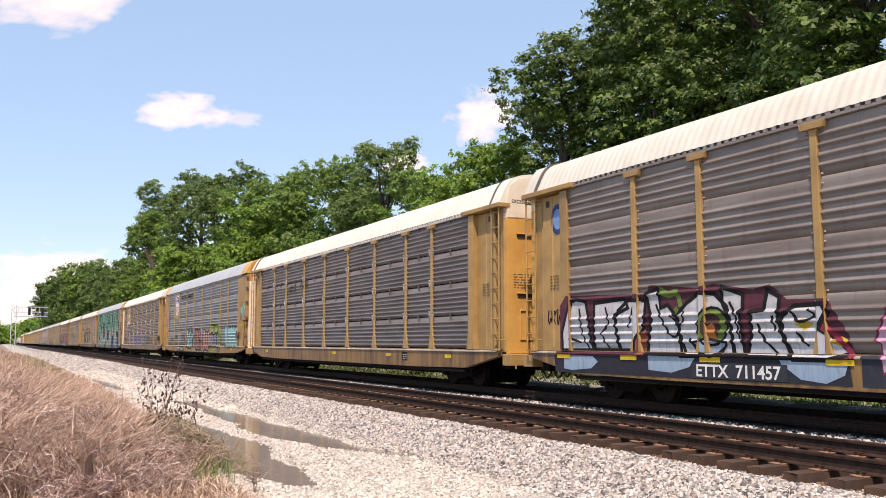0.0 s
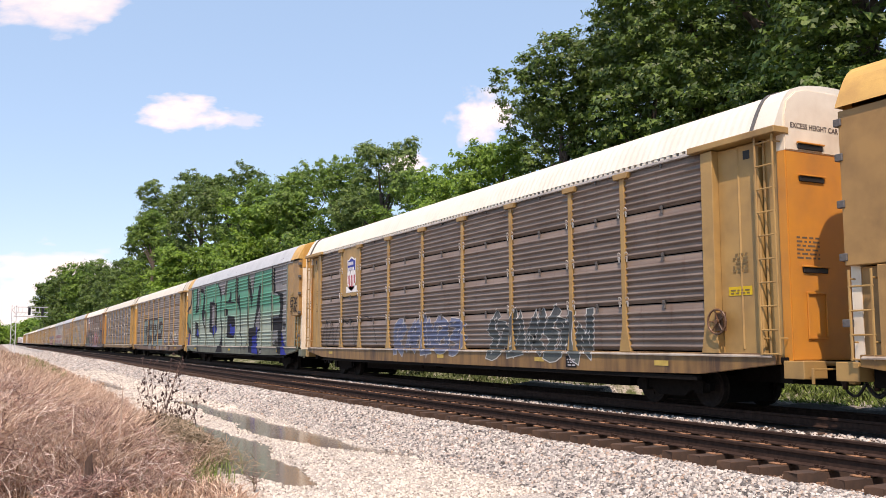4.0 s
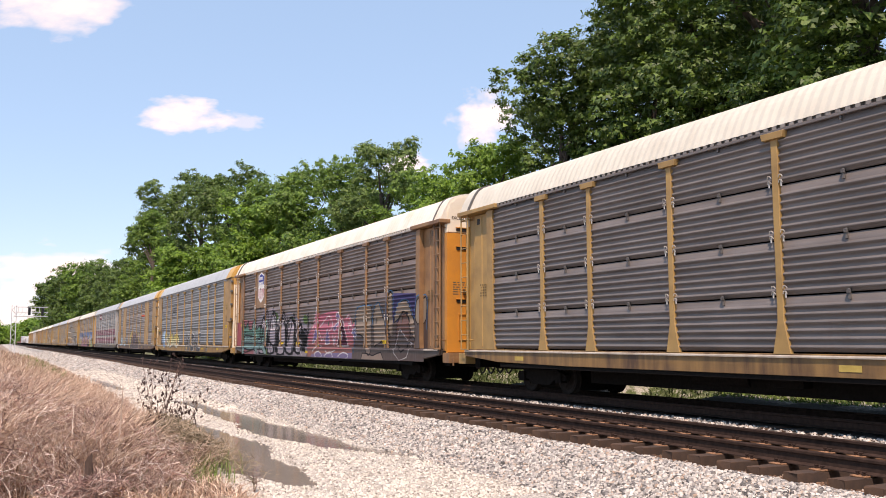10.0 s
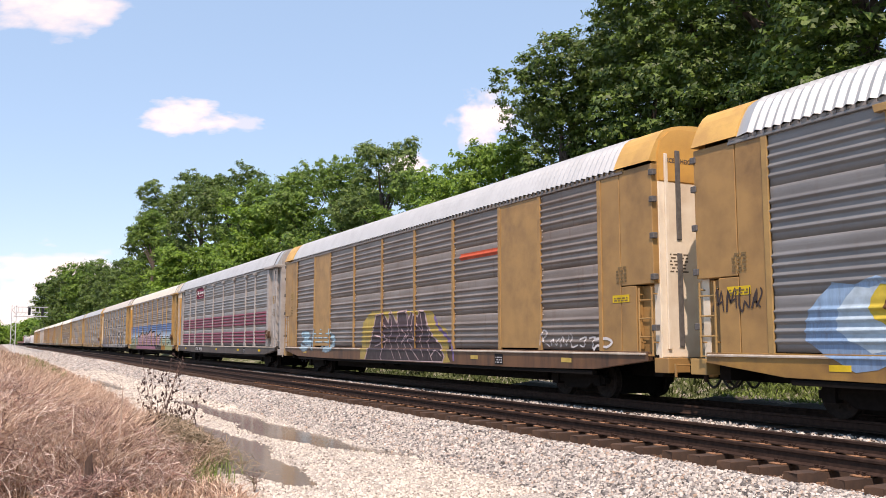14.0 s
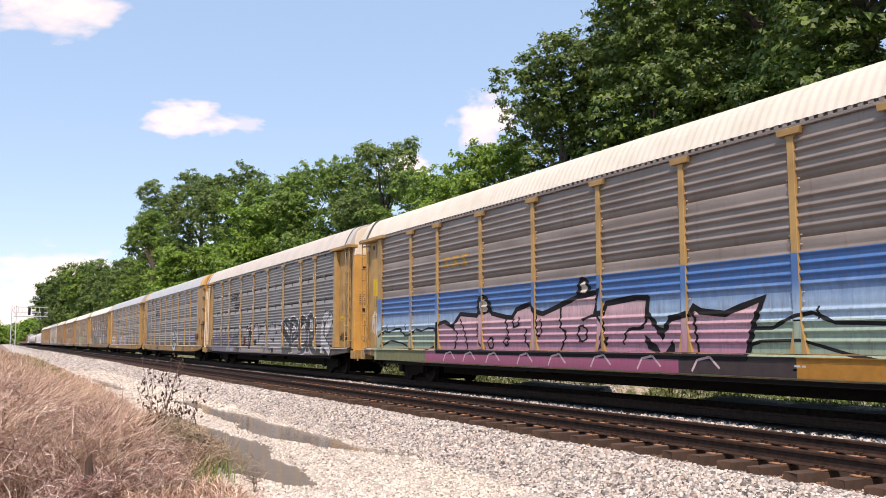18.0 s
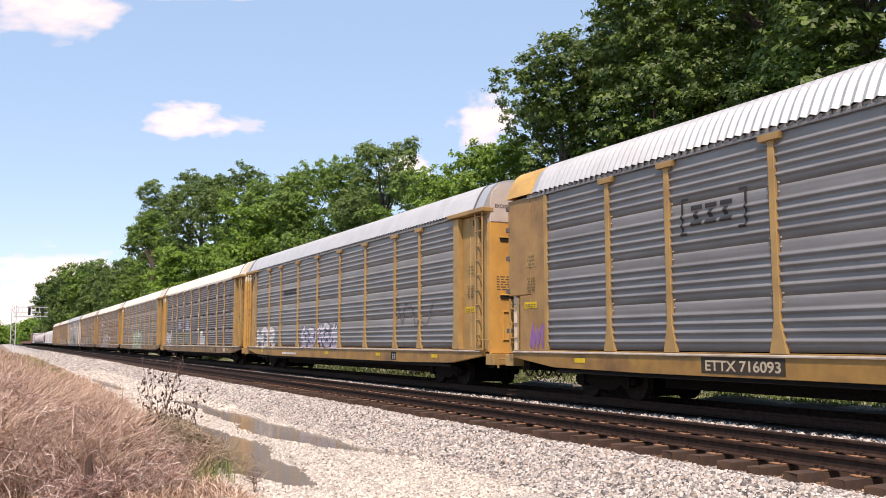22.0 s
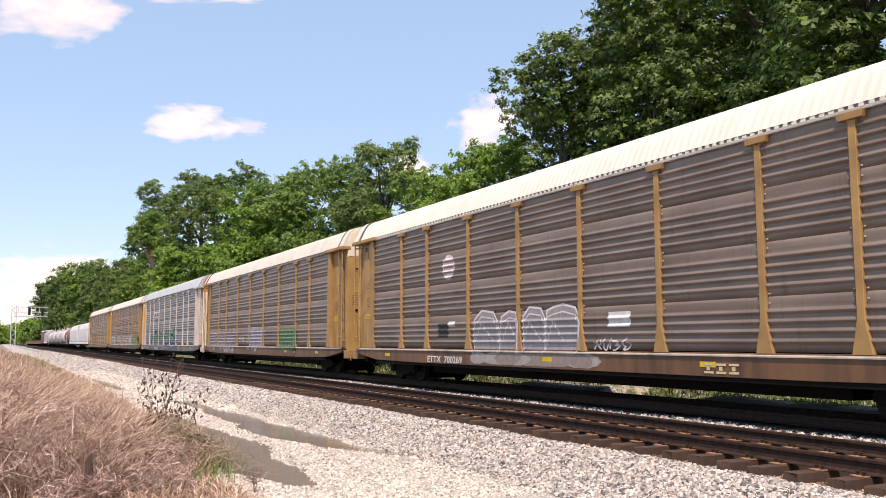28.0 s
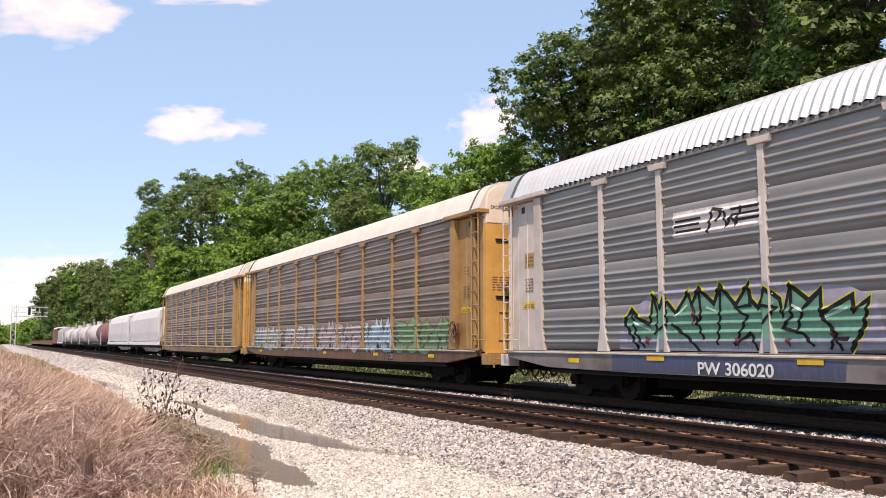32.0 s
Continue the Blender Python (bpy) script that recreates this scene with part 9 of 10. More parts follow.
ribbon(19, [(19.49, 2.04), (19.26, 1.97)], paint("mint_shine", (0.42, 0.60, 0.50)), 0.050, "A", 7.00, 3)
ribbon(19, [(17.39, 2.01), (17.15, 1.90)], paint("mint_shine", (0.42, 0.60, 0.50)), 0.050, "A", 7.00, 3)
ribbon(19, [(16.69, 1.79), (16.23, 1.92)], paint("mint_shine", (0.42, 0.60, 0.50)), 0.050, "A", 7.00, 3)
skin(RACK[19], "graffiti_halo", [[(15.21, 1.24), (15.08, 2.19), (13.76, 2.43), (11.99, 2.45), (10.50, 2.52), (9.78, 2.42), (9.36, 1.97), (8.75, 1.76), (8.70, 1.23)]], LILAC_FOG, 0.00, "A")
skin(RACK[19], "graffiti_foot", [[(14.56, 0.63), (14.45, 1.12), (8.40, 1.05), (8.43, 0.62)]], NAVY, 0.50, "A")
ribbon(19, [(14.44, 1.43), (14.95, 1.93), (14.73, 2.11), (14.14, 2.05), (14.16, 2.27), (13.84, 2.31), (13.60, 2.07), (13.30, 2.03), (13.22, 2.29), (13.05, 2.39), (12.77, 2.19), (12.46, 2.22), (12.30, 2.39), (12.01, 2.11), (11.73, 1.97), (11.44, 2.03), (11.18, 1.95), (10.31, 2.42), (9.84, 2.37), (10.05, 1.80), (10.10, 1.70), (9.48, 1.78), (9.33, 1.59), (9.41, 1.22)], LEMON, 0.170, "A", 1.50, 0)
piece(19, [(14.44, 1.43), (14.95, 1.93), (14.73, 2.11), (14.14, 2.05), (14.16, 2.27), (13.84, 2.31), (13.60, 2.07), (13.30, 2.03), (13.22, 2.29), (13.05, 2.39), (12.77, 2.19), (12.46, 2.22), (12.30, 2.39), (12.01, 2.11), (11.73, 1.97), (11.44, 2.03), (11.18, 1.95), (10.31, 2.42), (9.84, 2.37), (10.05, 1.80), (10.10, 1.70), (9.48, 1.78), (9.33, 1.59), (9.41, 1.22), (14.39, 1.21)], JADE, INK, 0.085, "A", 2.60, 0)
skin(RACK[19], "graffiti_fill", [[(14.35, 1.16), (14.42, 1.43), (12.96, 1.53), (10.56, 1.41), (10.06, 1.65), (9.38, 1.69), (9.43, 1.13)]], gradient("spray_blue_foot", (0.12, 0.17, 0.28), (0.06, 0.09, 0.20), 0.9, 1.5), 4.00, "A")
ribbon(19, [(14.42, 1.91), (14.25, 1.42), (14.35, 1.18)], INK, 0.075, "A", 6.00, 0)
ribbon(19, [(13.61, 2.04), (13.45, 1.66), (13.21, 1.31)], INK, 0.075, "A", 6.00, 0)
ribbon(19, [(12.77, 2.17), (13.03, 1.88), (12.72, 1.64), (12.81, 1.28)], INK, 0.075, "A", 6.00, 0)
ribbon(19, [(12.30, 2.36), (12.17, 1.86), (11.90, 1.42), (11.73, 1.84), (12.01, 2.07)], INK, 0.075, "A", 6.00, 0)
ribbon(19, [(11.45, 1.99), (11.20, 1.52), (10.94, 1.41)], INK, 0.075, "A", 6.00, 0)
ribbon(19, [(11.18, 1.93), (10.98, 1.82), (10.70, 2.22), (10.60, 1.81), (10.94, 1.41), (10.06, 1.70)], INK, 0.075, "A", 6.00, 0)
ribbon(19, [(10.31, 2.40), (10.47, 1.96), (10.42, 1.61)], INK, 0.075, "A", 6.00, 0)
ribbon(19, [(11.75, 1.42), (11.34, 1.31)], INK, 0.075, "A", 6.00, 0)
ribbon(19, [(14.15, 1.73), (13.79, 1.78)], INK, 0.075, "A", 6.00, 0)
piece(19, [(14.24, 1.73), (14.11, 1.85), (13.70, 1.75), (13.80, 1.64), (14.15, 1.61)], CRIMSON_DARK, None, 0.060, "A", 6.50, 0)
piece(19, [(13.22, 1.65), (13.11, 1.88), (12.99, 1.67)], CRIMSON_DARK, None, 0.060, "A", 6.50, 0)
piece(19, [(12.45, 1.58), (12.36, 1.73), (12.26, 1.58)], CRIMSON_DARK, None, 0.060, "A", 6.50, 0)
piece(19, [(12.99, 1.48), (12.80, 1.53), (12.65, 1.36)], CRIMSON_DARK, None, 0.060, "A", 6.50, 0)
piece(19, [(10.79, 1.23), (10.68, 1.39), (10.46, 1.41), (10.54, 1.21)], CRIMSON_DARK, None, 0.060, "A", 6.50, 0)
piece(19, [(10.50, 1.61), (10.34, 1.76), (10.35, 1.59)], CRIMSON_DARK, None, 0.060, "A", 6.50, 0)
piece(19, [(10.85, 1.82), (10.68, 1.97), (10.63, 1.87)], CRIMSON_DARK, None, 0.060, "A", 6.50, 0)
piece(19, [(9.40, 1.41), (9.18, 1.50), (9.08, 1.27)], CRIMSON_DARK, None, 0.060, "A", 6.50, 0)
words(19, "PW 306020", 19.75, 0.24, 0.72, (0.7, 0.7, 0.66), width=1.95, layer=8)
for u in (21.0, 17.0, 11.0):
    decal(19, u - 0.28, u + 0.28, 0.96, 1.06, (0.62, 0.38, 0.04), layer=7, name="reflector")
decal(19, 17.95, 20.4, 3.52, 4.06, (0.66, 0.62, 0.58), "A", 1, "name_board", label="white name board with black speed lines")
skin(RACK[19], "board_marks", [rect(18.0, 18.75, 3.90 - 0.11 * i, 3.95 - 0.11 * i) for i in range(3)] + [rect(19.6, 20.35, 3.84 - 0.11 * i, 3.89 - 0.11 * i) for i in range(3)] + stroke([(19.4, 3.55), (19.25, 4.0), (19.0, 3.95), (19.15, 3.75)], 0.07) + stroke([(18.95, 3.9), (18.9, 3.62), (18.75, 3.8), (18.65, 3.62), (18.5, 3.95)], 0.07), BLACK, 2, "A")

# car 20: a row of pale pieces
for i, (ul, ur, a, b_) in enumerate(((25.6, 20.3, (0.42, 0.46, 0.44), (0.34, 0.42, 0.36)), (19.7, 15.0, (0.46, 0.42, 0.40), (0.40, 0.30, 0.28)), (14.6, 9.6, (0.44, 0.34, 0.33), (0.46, 0.44, 0.42)), (9.2, 6.5, (0.40, 0.52, 0.56), (0.30, 0.42, 0.48)), (6.2, 2.2, (0.16, 0.28, 0.12), (0.20, 0.32, 0.18)))):
    graffiti(20, ("cabge", "hebdf", "gabce", "dah", "ebgc")[i], ul, ur, 1.05, 2.05, a, b_, (0.10, 0.09, 0.09), seed=160 + i, thick=0.34, rim=0.07)
graffiti(21, "ghbf", 22.0, 14.0, 1.1, 2.0, (0.26, 0.16, 0.17), (0.28, 0.18, 0.18), (0.12, 0.08, 0.08), seed=170, thick=0.3)


# ---- trees ----
def leaves(centres, radii, count, size, seed, flat=1.0):
    """Leaf sprays scattered over the shells of many lobes: quads in loose tufts, thinner inside."""
    rng = np.random.default_rng(seed)
    centres, radii = np.array(centres), np.array(radii)
    w = radii ** 2
    per = 40
    tufts = count // per
    count = tufts * per
    idx = rng.choice(len(centres), tufts, p=w / w.sum())
    d = rng.normal(size=(tufts, 3)) + np.array([0, 0, 0.35])
    d /= np.linalg.norm(d, axis=1)[:, None]
    rr = radii[idx] * (0.5 + 0.55 * rng.random(tufts) ** 0.6)
    # uneven shell
    wob = 1 + 0.22 * np.sin(d[:, 0] * 5 + idx) * np.cos(d[:, 1] * 6 + idx * 2) + 0.12 * np.sin(d[:, 2] * 11 + idx)
    c = centres[idx] + d * (rr * wob)[:, None] * np.array([1, 1, 0.85])
    # each tuft is a small drooping dome of leaves
    e = rng.normal(size=(count, 3))
    e /= np.linalg.norm(e, axis=1)[:, None]
    e[:, 2] = np.abs(e[:, 2]) * 1.1 - 0.45
    c = np.repeat(c, per, 0) + e * np.repeat(size * (2.4 + 3.4 * rng.random(tufts)), per)[:, None] * (0.15 + 0.95 * rng.random(count))[:, None]
    d = np.repeat(d, per, 0)
    a = rng.normal(size=(count, 3)) + d * 0.3 + np.array([0, 0, 0.4])
    n = d * 0.45 + e * 0.7 + rng.normal(size=(count, 3)) * 0.5 + np.array([-0.15, -0.25, 0.6])
    n /= np.linalg.norm(n, axis=1)[:, None]
    t = np.cross(n, a)
    t /= np.linalg.norm(t, axis=1)[:, None]
    s = np.cross(n, t)
    h = size * (0.5 + rng.random(count))[:, None]
    k = (0.45 + 0.3 * rng.random(count))[:, None]
    droop = n * h * 0.25
    v = np.stack([c - t * h * 0.8 + s * h * k, c + t * h - droop, c - t * h * 0.6 - s * h * k + droop * 0.6], 1).reshape(-1, 3)
    f = np.arange(count * 3).reshape(-1, 3)
    return v, f


def crown_mesh(name, v, f, mt):
    me = bpy.data.meshes.new(name)
    me.vertices.add(len(v))
    me.vertices.foreach_set("co", v.ravel().astype(np.float32))
    me.loops.add(f.size)
    me.loops.foreach_set("vertex_index", f.ravel().astype(np.int32))
    me.polygons.add(len(f))
    me.polygons.foreach_set("loop_start", np.arange(0, f.size, f.shape[1], dtype=np.int32))
    me.materials.append(mt)
    me.update(calc_edges=True)
    return me


TREES = []


def tree(x, y, height, spread, mt, seed, count=14000, size=0.22, low=0.10, lobes=42, label="broad green deciduous tree in full leaf", name="tree", slim=1.0):
    rng = random.Random(seed)
    base = ground_height(x, y) - 0.1
    t = thing(name, label, "tree", at=pose(x, y, base))
    bm = bmesh.new()
    r = height * 0.022 + 0.08
    top = Vector((rng.uniform(-0.5, 0.5), rng.uniform(-0.5, 0.5), height * 0.72))
    mid = Vector((rng.uniform(-0.3, 0.3), rng.uniform(-0.3, 0.3), height * 0.35))
    tube(bm, (0, 0, 0), mid, r, r * 0.75, 10)
    tube(bm, mid, top, r * 0.75, r * 0.25, 8)
    centres, radii = [], []
    for i in range(lobes):
        h = low + (0.93 - low) * ((i + rng.random()) / lobes)
        k = math.sin(math.pi * min(1, 0.18 + 0.8 * (1 - h) ** 0.8)) if h > 0.45 else 0.75 + 0.3 * h
        a = rng.uniform(0, 2 * math.pi)
        rad = spread * k * rng.uniform(0.35, 0.8)
        rl = spread * rng.uniform(0.22, 0.40)
        c = Vector((math.cos(a) * rad, math.sin(a) * rad, height * h))
        centres.append(c)
        radii.append(min(rl, max(0.5, height * 1.02 - c.z)))
        if i % 2 == 0:
            s = mid.lerp(top, max(0, min(0.95, (h - 0.4) * 1.5)))
            e = s.lerp(c, 0.85)
            kink = s.lerp(e, 0.5) + Vector((0, 0, 0.3))
            tube(bm, s, kink, r * 0.32, r * 0.2, 6)
            tube(bm, kink, e, r * 0.2, r * 0.06, 5)
    part("trunk", bm, BARK, t)
    v, f = leaves(centres, radii, count, size, seed)
    part("crown", crown_mesh("crown", v, f, mt), None, t)
    TREES.append(t)
    return t

# broad trees beside the far track; the near ones are the tallest in view
A_T = 1540 / 0.7948


def at_view(px, x):
    """The distance along the track of a place at lateral distance x that lies at this bearing."""
    return A_T * x / (px + 3) - 0.508 * x


for px, x, h, sp, mt, seed, n, sz in (
        (1560, 22, 19, 5.0, LEAF_DARK, 1, 130000, 0.068), (1400, 23.5, 23, 5.6, LEAF_DARK, 2, 130000, 0.072), (1245, 23, 19.5, 4.6, LEAF_DARK, 3, 130000, 0.072), (1100, 24, 15.9, 4.0, LEAF_DARK, 4, 130000, 0.068), (995, 22, 14.2, 3.5, LEAF_DARK, 5, 130000, 0.068),
        (1165, 21.5, 11.6, 3.2, LEAF_DARK, 51, 40000, 0.09), (1720, 22, 19, 5.5, LEAF_DARK, 6, 60000, 0.1), (1330, 32, 25, 6, LEAF_DARK, 27, 50000, 0.12),
        (865, 21, 11.0, 3.0, LEAF_LIGHT, 7, 52000, 0.075), (800, 21, 10.9, 3.4, LEAF_LIGHT, 8, 52000, 0.075), (735, 22, 10.8, 3.4, LEAF_MID, 9, 48000, 0.083),
        (668, 23, 15.2, 3.3, LEAF_GREY, 10, 52000, 0.083), (600, 25, 15.4, 4.8, LEAF_MID, 11, 52000, 0.103), (535, 25, 16.6, 4.8, LEAF_MID, 12, 52000, 0.110),
        (480, 22.5, 14.0, 4.5, LEAF_LIGHT, 13, 32000, 0.152), (470, 26, 18.5, 5.5, LEAF_MID, 14, 44000, 0.131), (405, 26, 22.8, 6.2, LEAF_DARK, 15, 48000, 0.144), (350, 26, 25.4, 6.2, LEAF_DARK, 16, 48000, 0.152),
        (290, 25, 29, 5.6, LEAF_GREY, 17, 56000, 0.144), (390, 20, 11.5, 4.5, LEAF_LIGHT, 18, 36000, 0.124), (320, 20.5, 13, 5, LEAF_LIGHT, 19, 36000, 0.138), (262, 21.5, 23, 4.6, LEAF_MID, 20, 48000, 0.144),
        (232, 20.5, 13, 4.2, LEAF_MID, 61, 36000, 0.144), (246, 24, 22, 4.5, LEAF_DARK, 62, 36000, 0.15), (218, 21, 15, 4.6, LEAF_DARK, 63, 30000, 0.16), (205, 22, 18, 6, LEAF_DARK, 21, 36000, 0.179), (180, 23, 20, 7, LEAF_DARK, 22, 28800, 0.244), (150, 23, 26, 8, LEAF_MID, 23, 25600, 0.302), (125, 23, 28, 9, LEAF_DARK, 24, 25600, 0.336), (103, 23, 30, 9, LEAF_DARK, 25, 25600, 0.420), (84, 22, 31, 9, LEAF_DARK, 26, 25600, 0.462)):
    more, fine = (0.62, 1.22) if px > 900 else (1.0, 1.16) if px > 210 else (1.0, 1.0)
    tree(x, at_view(px, x), h, sp, mt, seed, int(n * more), sz * fine, low=0.10 if px > 900 else 0.03)
for x, y, h, sp, mt, seed in ((-4.5, 250, 9.5, 5, LEAF_LIGHT, 41), (-9, 330, 13, 6, LEAF_MID, 42), (22, 760, 17, 9, LEAF_LIGHT, 43), (30, 860, 20, 10, LEAF_MID, 44), (17, 900, 18, 9, LEAF_LIGHT, 45), (40, 980, 22, 12, LEAF_MID, 46), (4, 1000, 18, 11, LEAF_LIGHT, 47), (-12, 900, 18, 12, LEAF_MID, 48)):
    tree(x, y, h, sp, mt, seed, 7000, 0.5 if y < 400 else 1.2, low=0.05, label="distant leafy tree beside the railway")


# ---- stones, grass and weeds ----
def stone_field(name, count, x0, x1, y0, y1, size, seed, label, sink=0.3, mt=STONE):
    """Broken stone: squashed, twisted eight-cornered lumps lying on the ground."""
    rng = np.random.default_rng(seed)
    x = rng.uniform(x0, x1, count)
    y = y0 + (y1 - y0) * rng.random(count) ** 1.5
    z = np.array([ground_height(a, b_) for a, b_ in zip(x, y)])
    keep = z > WATER_LEVEL - 0.012
    x, y, z = x[keep], y[keep], z[keep]
    n = len(x)
    corner = np.array([(-1, -1, -1), (1, -1, -1), (1, 1, -1), (-1, 1, -1), (-1, -1, 1), (1, -1, 1), (1, 1, 1), (-1, 1, 1)], float)
    h = size * (0.45 + 0.75 * rng.random((n, 1)))
    v = corner[None] * (0.6 + 0.5 * rng.random((n, 8, 1))) * 0.5
    v[:, 4:, :2] *= (0.45 + 0.45 * rng.random((n, 1, 1)))
    v *= h[:, None] * np.stack([0.8 + 0.5 * rng.random(n), 0.8 + 0.5 * rng.random(n), 0.55 + 0.4 * rng.random(n)], 1)[:, None]
    a = rng.uniform(0, 2 * np.pi, n)
    b_ = rng.uniform(-0.6, 0.6, n)
    ca, sa, cb, sb = np.cos(a)[:, None], np.sin(a)[:, None], np.cos(b_)[:, None], np.sin(b_)[:, None]
    vy, vz = v[:, :, 1] * cb - v[:, :, 2] * sb, v[:, :, 1] * sb + v[:, :, 2] * cb
    vx, vy = v[:, :, 0] * ca - vy * sa, v[:, :, 0] * sa + vy * ca
    p = np.stack([vx + x[:, None], vy + y[:, None], vz + (z + h[:, 0] * (0.3 - sink * 0.3))[:, None]], 2).reshape(-1, 3)
    quad = np.array([(4, 5, 6, 7), (0, 1, 5, 4), (1, 2, 6, 5), (2, 3, 7, 6), (3, 0, 4, 7)])
    f = (quad[None] + (np.arange(n) * 8)[:, None, None]).reshape(-1, 4)
    return tagged(new(name, crown_mesh(name, p, f, mt)), label, "gravel", kind="stuff")


stone_field("ballast_stones", 45000, 6.9, 8.6, 5.5, 34, 0.047, 1, "loose pale grey ballast stones along the track", -0.3)
stone_field("crib_stones", 9000, 8.5, 11.3, 5.5, 30, 0.055, 2, "rust-brown ballast stones between the ties", 0.6, BROWN_STONE)
stone_field("middle_stones", 9000, 11.2, 13.0, 5, 40, 0.06, 3, "ballast stones between the two tracks")
stone_field("far_bank_stones", 12000, 5.0, 8.6, 70, 190, 0.15, 9, "pale ballast far along the bank")
stone_field("path_stones", 9000, 3.6, 7.2, 28, 80, 0.07, 8, "pale stones on the gravel further along", 0.3, PALE_STONE)
stone_field("scattered_stones", 18000, 3.0, 7.2, 10.5, 32, 0.038, 4, "small stones scattered over the gravel", 0.3, PALE_STONE)
stone_field("bank_stones", 14000, 7.0, 8.5, 28, 75, 0.085, 5, "pale ballast stones further along the bank")


def blades(name, count, place, height, width, mt, seed, label, lean=0.45, category="grass"):
    """Bent blades, each of two tapering pieces; place(rng, n) gives x and y, height(x, y) the length."""
    rng = np.random.default_rng(seed)
    x, y = place(rng, count)
    n = len(x)
    z = np.array([ground_height(a, b_) for a, b_ in zip(x, y)]) - 0.02
    h = height(x, y) * (0.4 + 0.65 * rng.random(n)) * (0.82 + 0.3 * np.sin(x * 2.3 + y * 0.9) * np.sin(y * 1.7 - x * 1.1))
    a = rng.uniform(0, 2 * np.pi, n)
    ln = lean * (0.25 + rng.random(n)) * h
    dx, dy = np.cos(a) * ln, np.sin(a) * ln
    w = width * (0.6 + 0.8 * rng.random(n)) * (1 + y / 60)
    face = rng.uniform(0, np.pi, n)
    wx, wy = np.cos(face) * w, np.sin(face) * w
    rows = []
    for k, (up, out, wide) in enumerate(((0, 0, 1.0), (0.55, 0.35, 0.8), (0.97, 1.0, 0.25))):
        cx, cy, cz = x + dx * out, y + dy * out, z + h * up - (ln * 0.25 if k == 2 else 0)
        rows += [np.stack([cx - wx * wide, cy - wy * wide, cz], 1), np.stack([cx + wx * wide, cy + wy * wide, cz], 1)]
    p = np.stack(rows, 1).reshape(-1, 3)
    f = (np.array([(0, 1, 3, 2), (2, 3, 5, 4)])[None] + (np.arange(n) * 6)[:, None, None]).reshape(-1, 4)
    return tagged(new(name, crown_mesh(name, p, f, mt)), label, category, kind="stuff")


def straw_material(key, stops, trans=0.2):
    m, nt, b = shader(key, 0.8)
    geo = nt.nodes.new("ShaderNodeNewGeometry")
    c = ramp(nt, geo.outputs["Random Per Island"], stops)
    c = mix(nt, 0.4, c, ramp(nt, noise_of(nt, coords(nt), 1.1, 3), [(0.35, (0.3,) * 3), (0.65, (0.72,) * 3)]), "OVERLAY")
    nt.links.new(c, b.inputs["Base Color"])
    return m


STRAW = straw_material("dry_straw", [(0, (0.10, 0.052, 0.036)), (0.3, (0.37, 0.22, 0.145)), (0.7, (0.62, 0.43, 0.30)), (1, (0.86, 0.70, 0.55))])
TWIG = straw_material("dry_twigs", [(0, (0.08, 0.038, 0.032)), (0.5, (0.32, 0.18, 0.145)), (0.8, (0.6, 0.43, 0.35)), (1, (0.88, 0.77, 0.69))])

GREENGRASS = straw_material("green_grass", [(0, (0.07, 0.12, 0.025)), (1, (0.20, 0.29, 0.06))])
DARKWEED = straw_material("dark_weeds", [(0, (0.022, 0.04, 0.01)), (1, (0.09, 0.13, 0.03))])
ORANGE = straw_material("orange_weed", [(0, (0.30, 0.10, 0.03)), (1, (0.42, 0.20, 0.05))])
EDGE = lambda y: 2.75 + 0.045 * np.minimum(y - 13, 30) + 0.25 * np.sin(y * 0.9) + 0.15 * np.sin(y * 2.3)


def meadow(y0, y1, power):
    def place(rng, n):
        y = y0 + (y1 - y0) * rng.random(n) ** power
        x = -1.2 + (EDGE(y) + 1.2) * rng.random(n) ** 0.85
        # loose tufts
        x += 0.12 * np.sin(y * 13 + np.floor(x * 5) * 2.1)
        return x, y
    return place


blades("dry_grass", 60000, meadow(12.6, 34, 1.4), lambda x, y: np.clip(1.95 - 0.42 * np.maximum(x, 0), 0.45, 1.8) * np.clip((y - 11.6) / 2.2, 0.3, 1), 0.0044, STRAW, 1, "tall dry pinkish-tan grass on the verge", 0.95)
PALE = straw_material("pale_straw", [(0, (0.45, 0.33, 0.25)), (1, (0.72, 0.6, 0.5))])
blades("pale_stems", 3500, meadow(12.2, 26, 1.3), lambda x, y: np.clip(1.9 - 0.4 * np.maximum(x, 0), 0.5, 1.8) * np.clip((y - 11.2) / 2.2, 0.3, 1), 0.0065, PALE, 11, "long pale dry stems leaning through the grass", 1.1)
blades("far_dry_grass", 18000, meadow(32, 130, 1.5), lambda x, y: np.clip(1.5 - 0.25 * np.maximum(x, 0), 0.3, 1.4), 0.009, STRAW, 2, "dry grass further along the verge", 0.5)
blades("fallen_straw", 9000, lambda rng, n: (rng.uniform(-0.6, 3.0, n), rng.uniform(10.8, 14.5, n)), lambda x, y: 0.3 + 0 * x, 0.006, STRAW, 3, "short flattened straw at the edge of the gravel", 1.6)
blades("verge_grass", 5000, lambda rng, n: (rng.normal(2.0, 0.5, n), rng.normal(14.6, 0.7, n)), lambda x, y: 0.5 + 0 * x, 0.007, GREENGRASS, 4, "green grass tuft among dry stems", 0.6)
blades("far_verge_grass", 3500, lambda rng, n: (rng.uniform(0.0, 3.4, n), rng.uniform(50, 130, n)), lambda x, y: 0.8 + 0 * x, 0.012, GREENGRASS, 5, "green weeds along the far verge", 0.5)
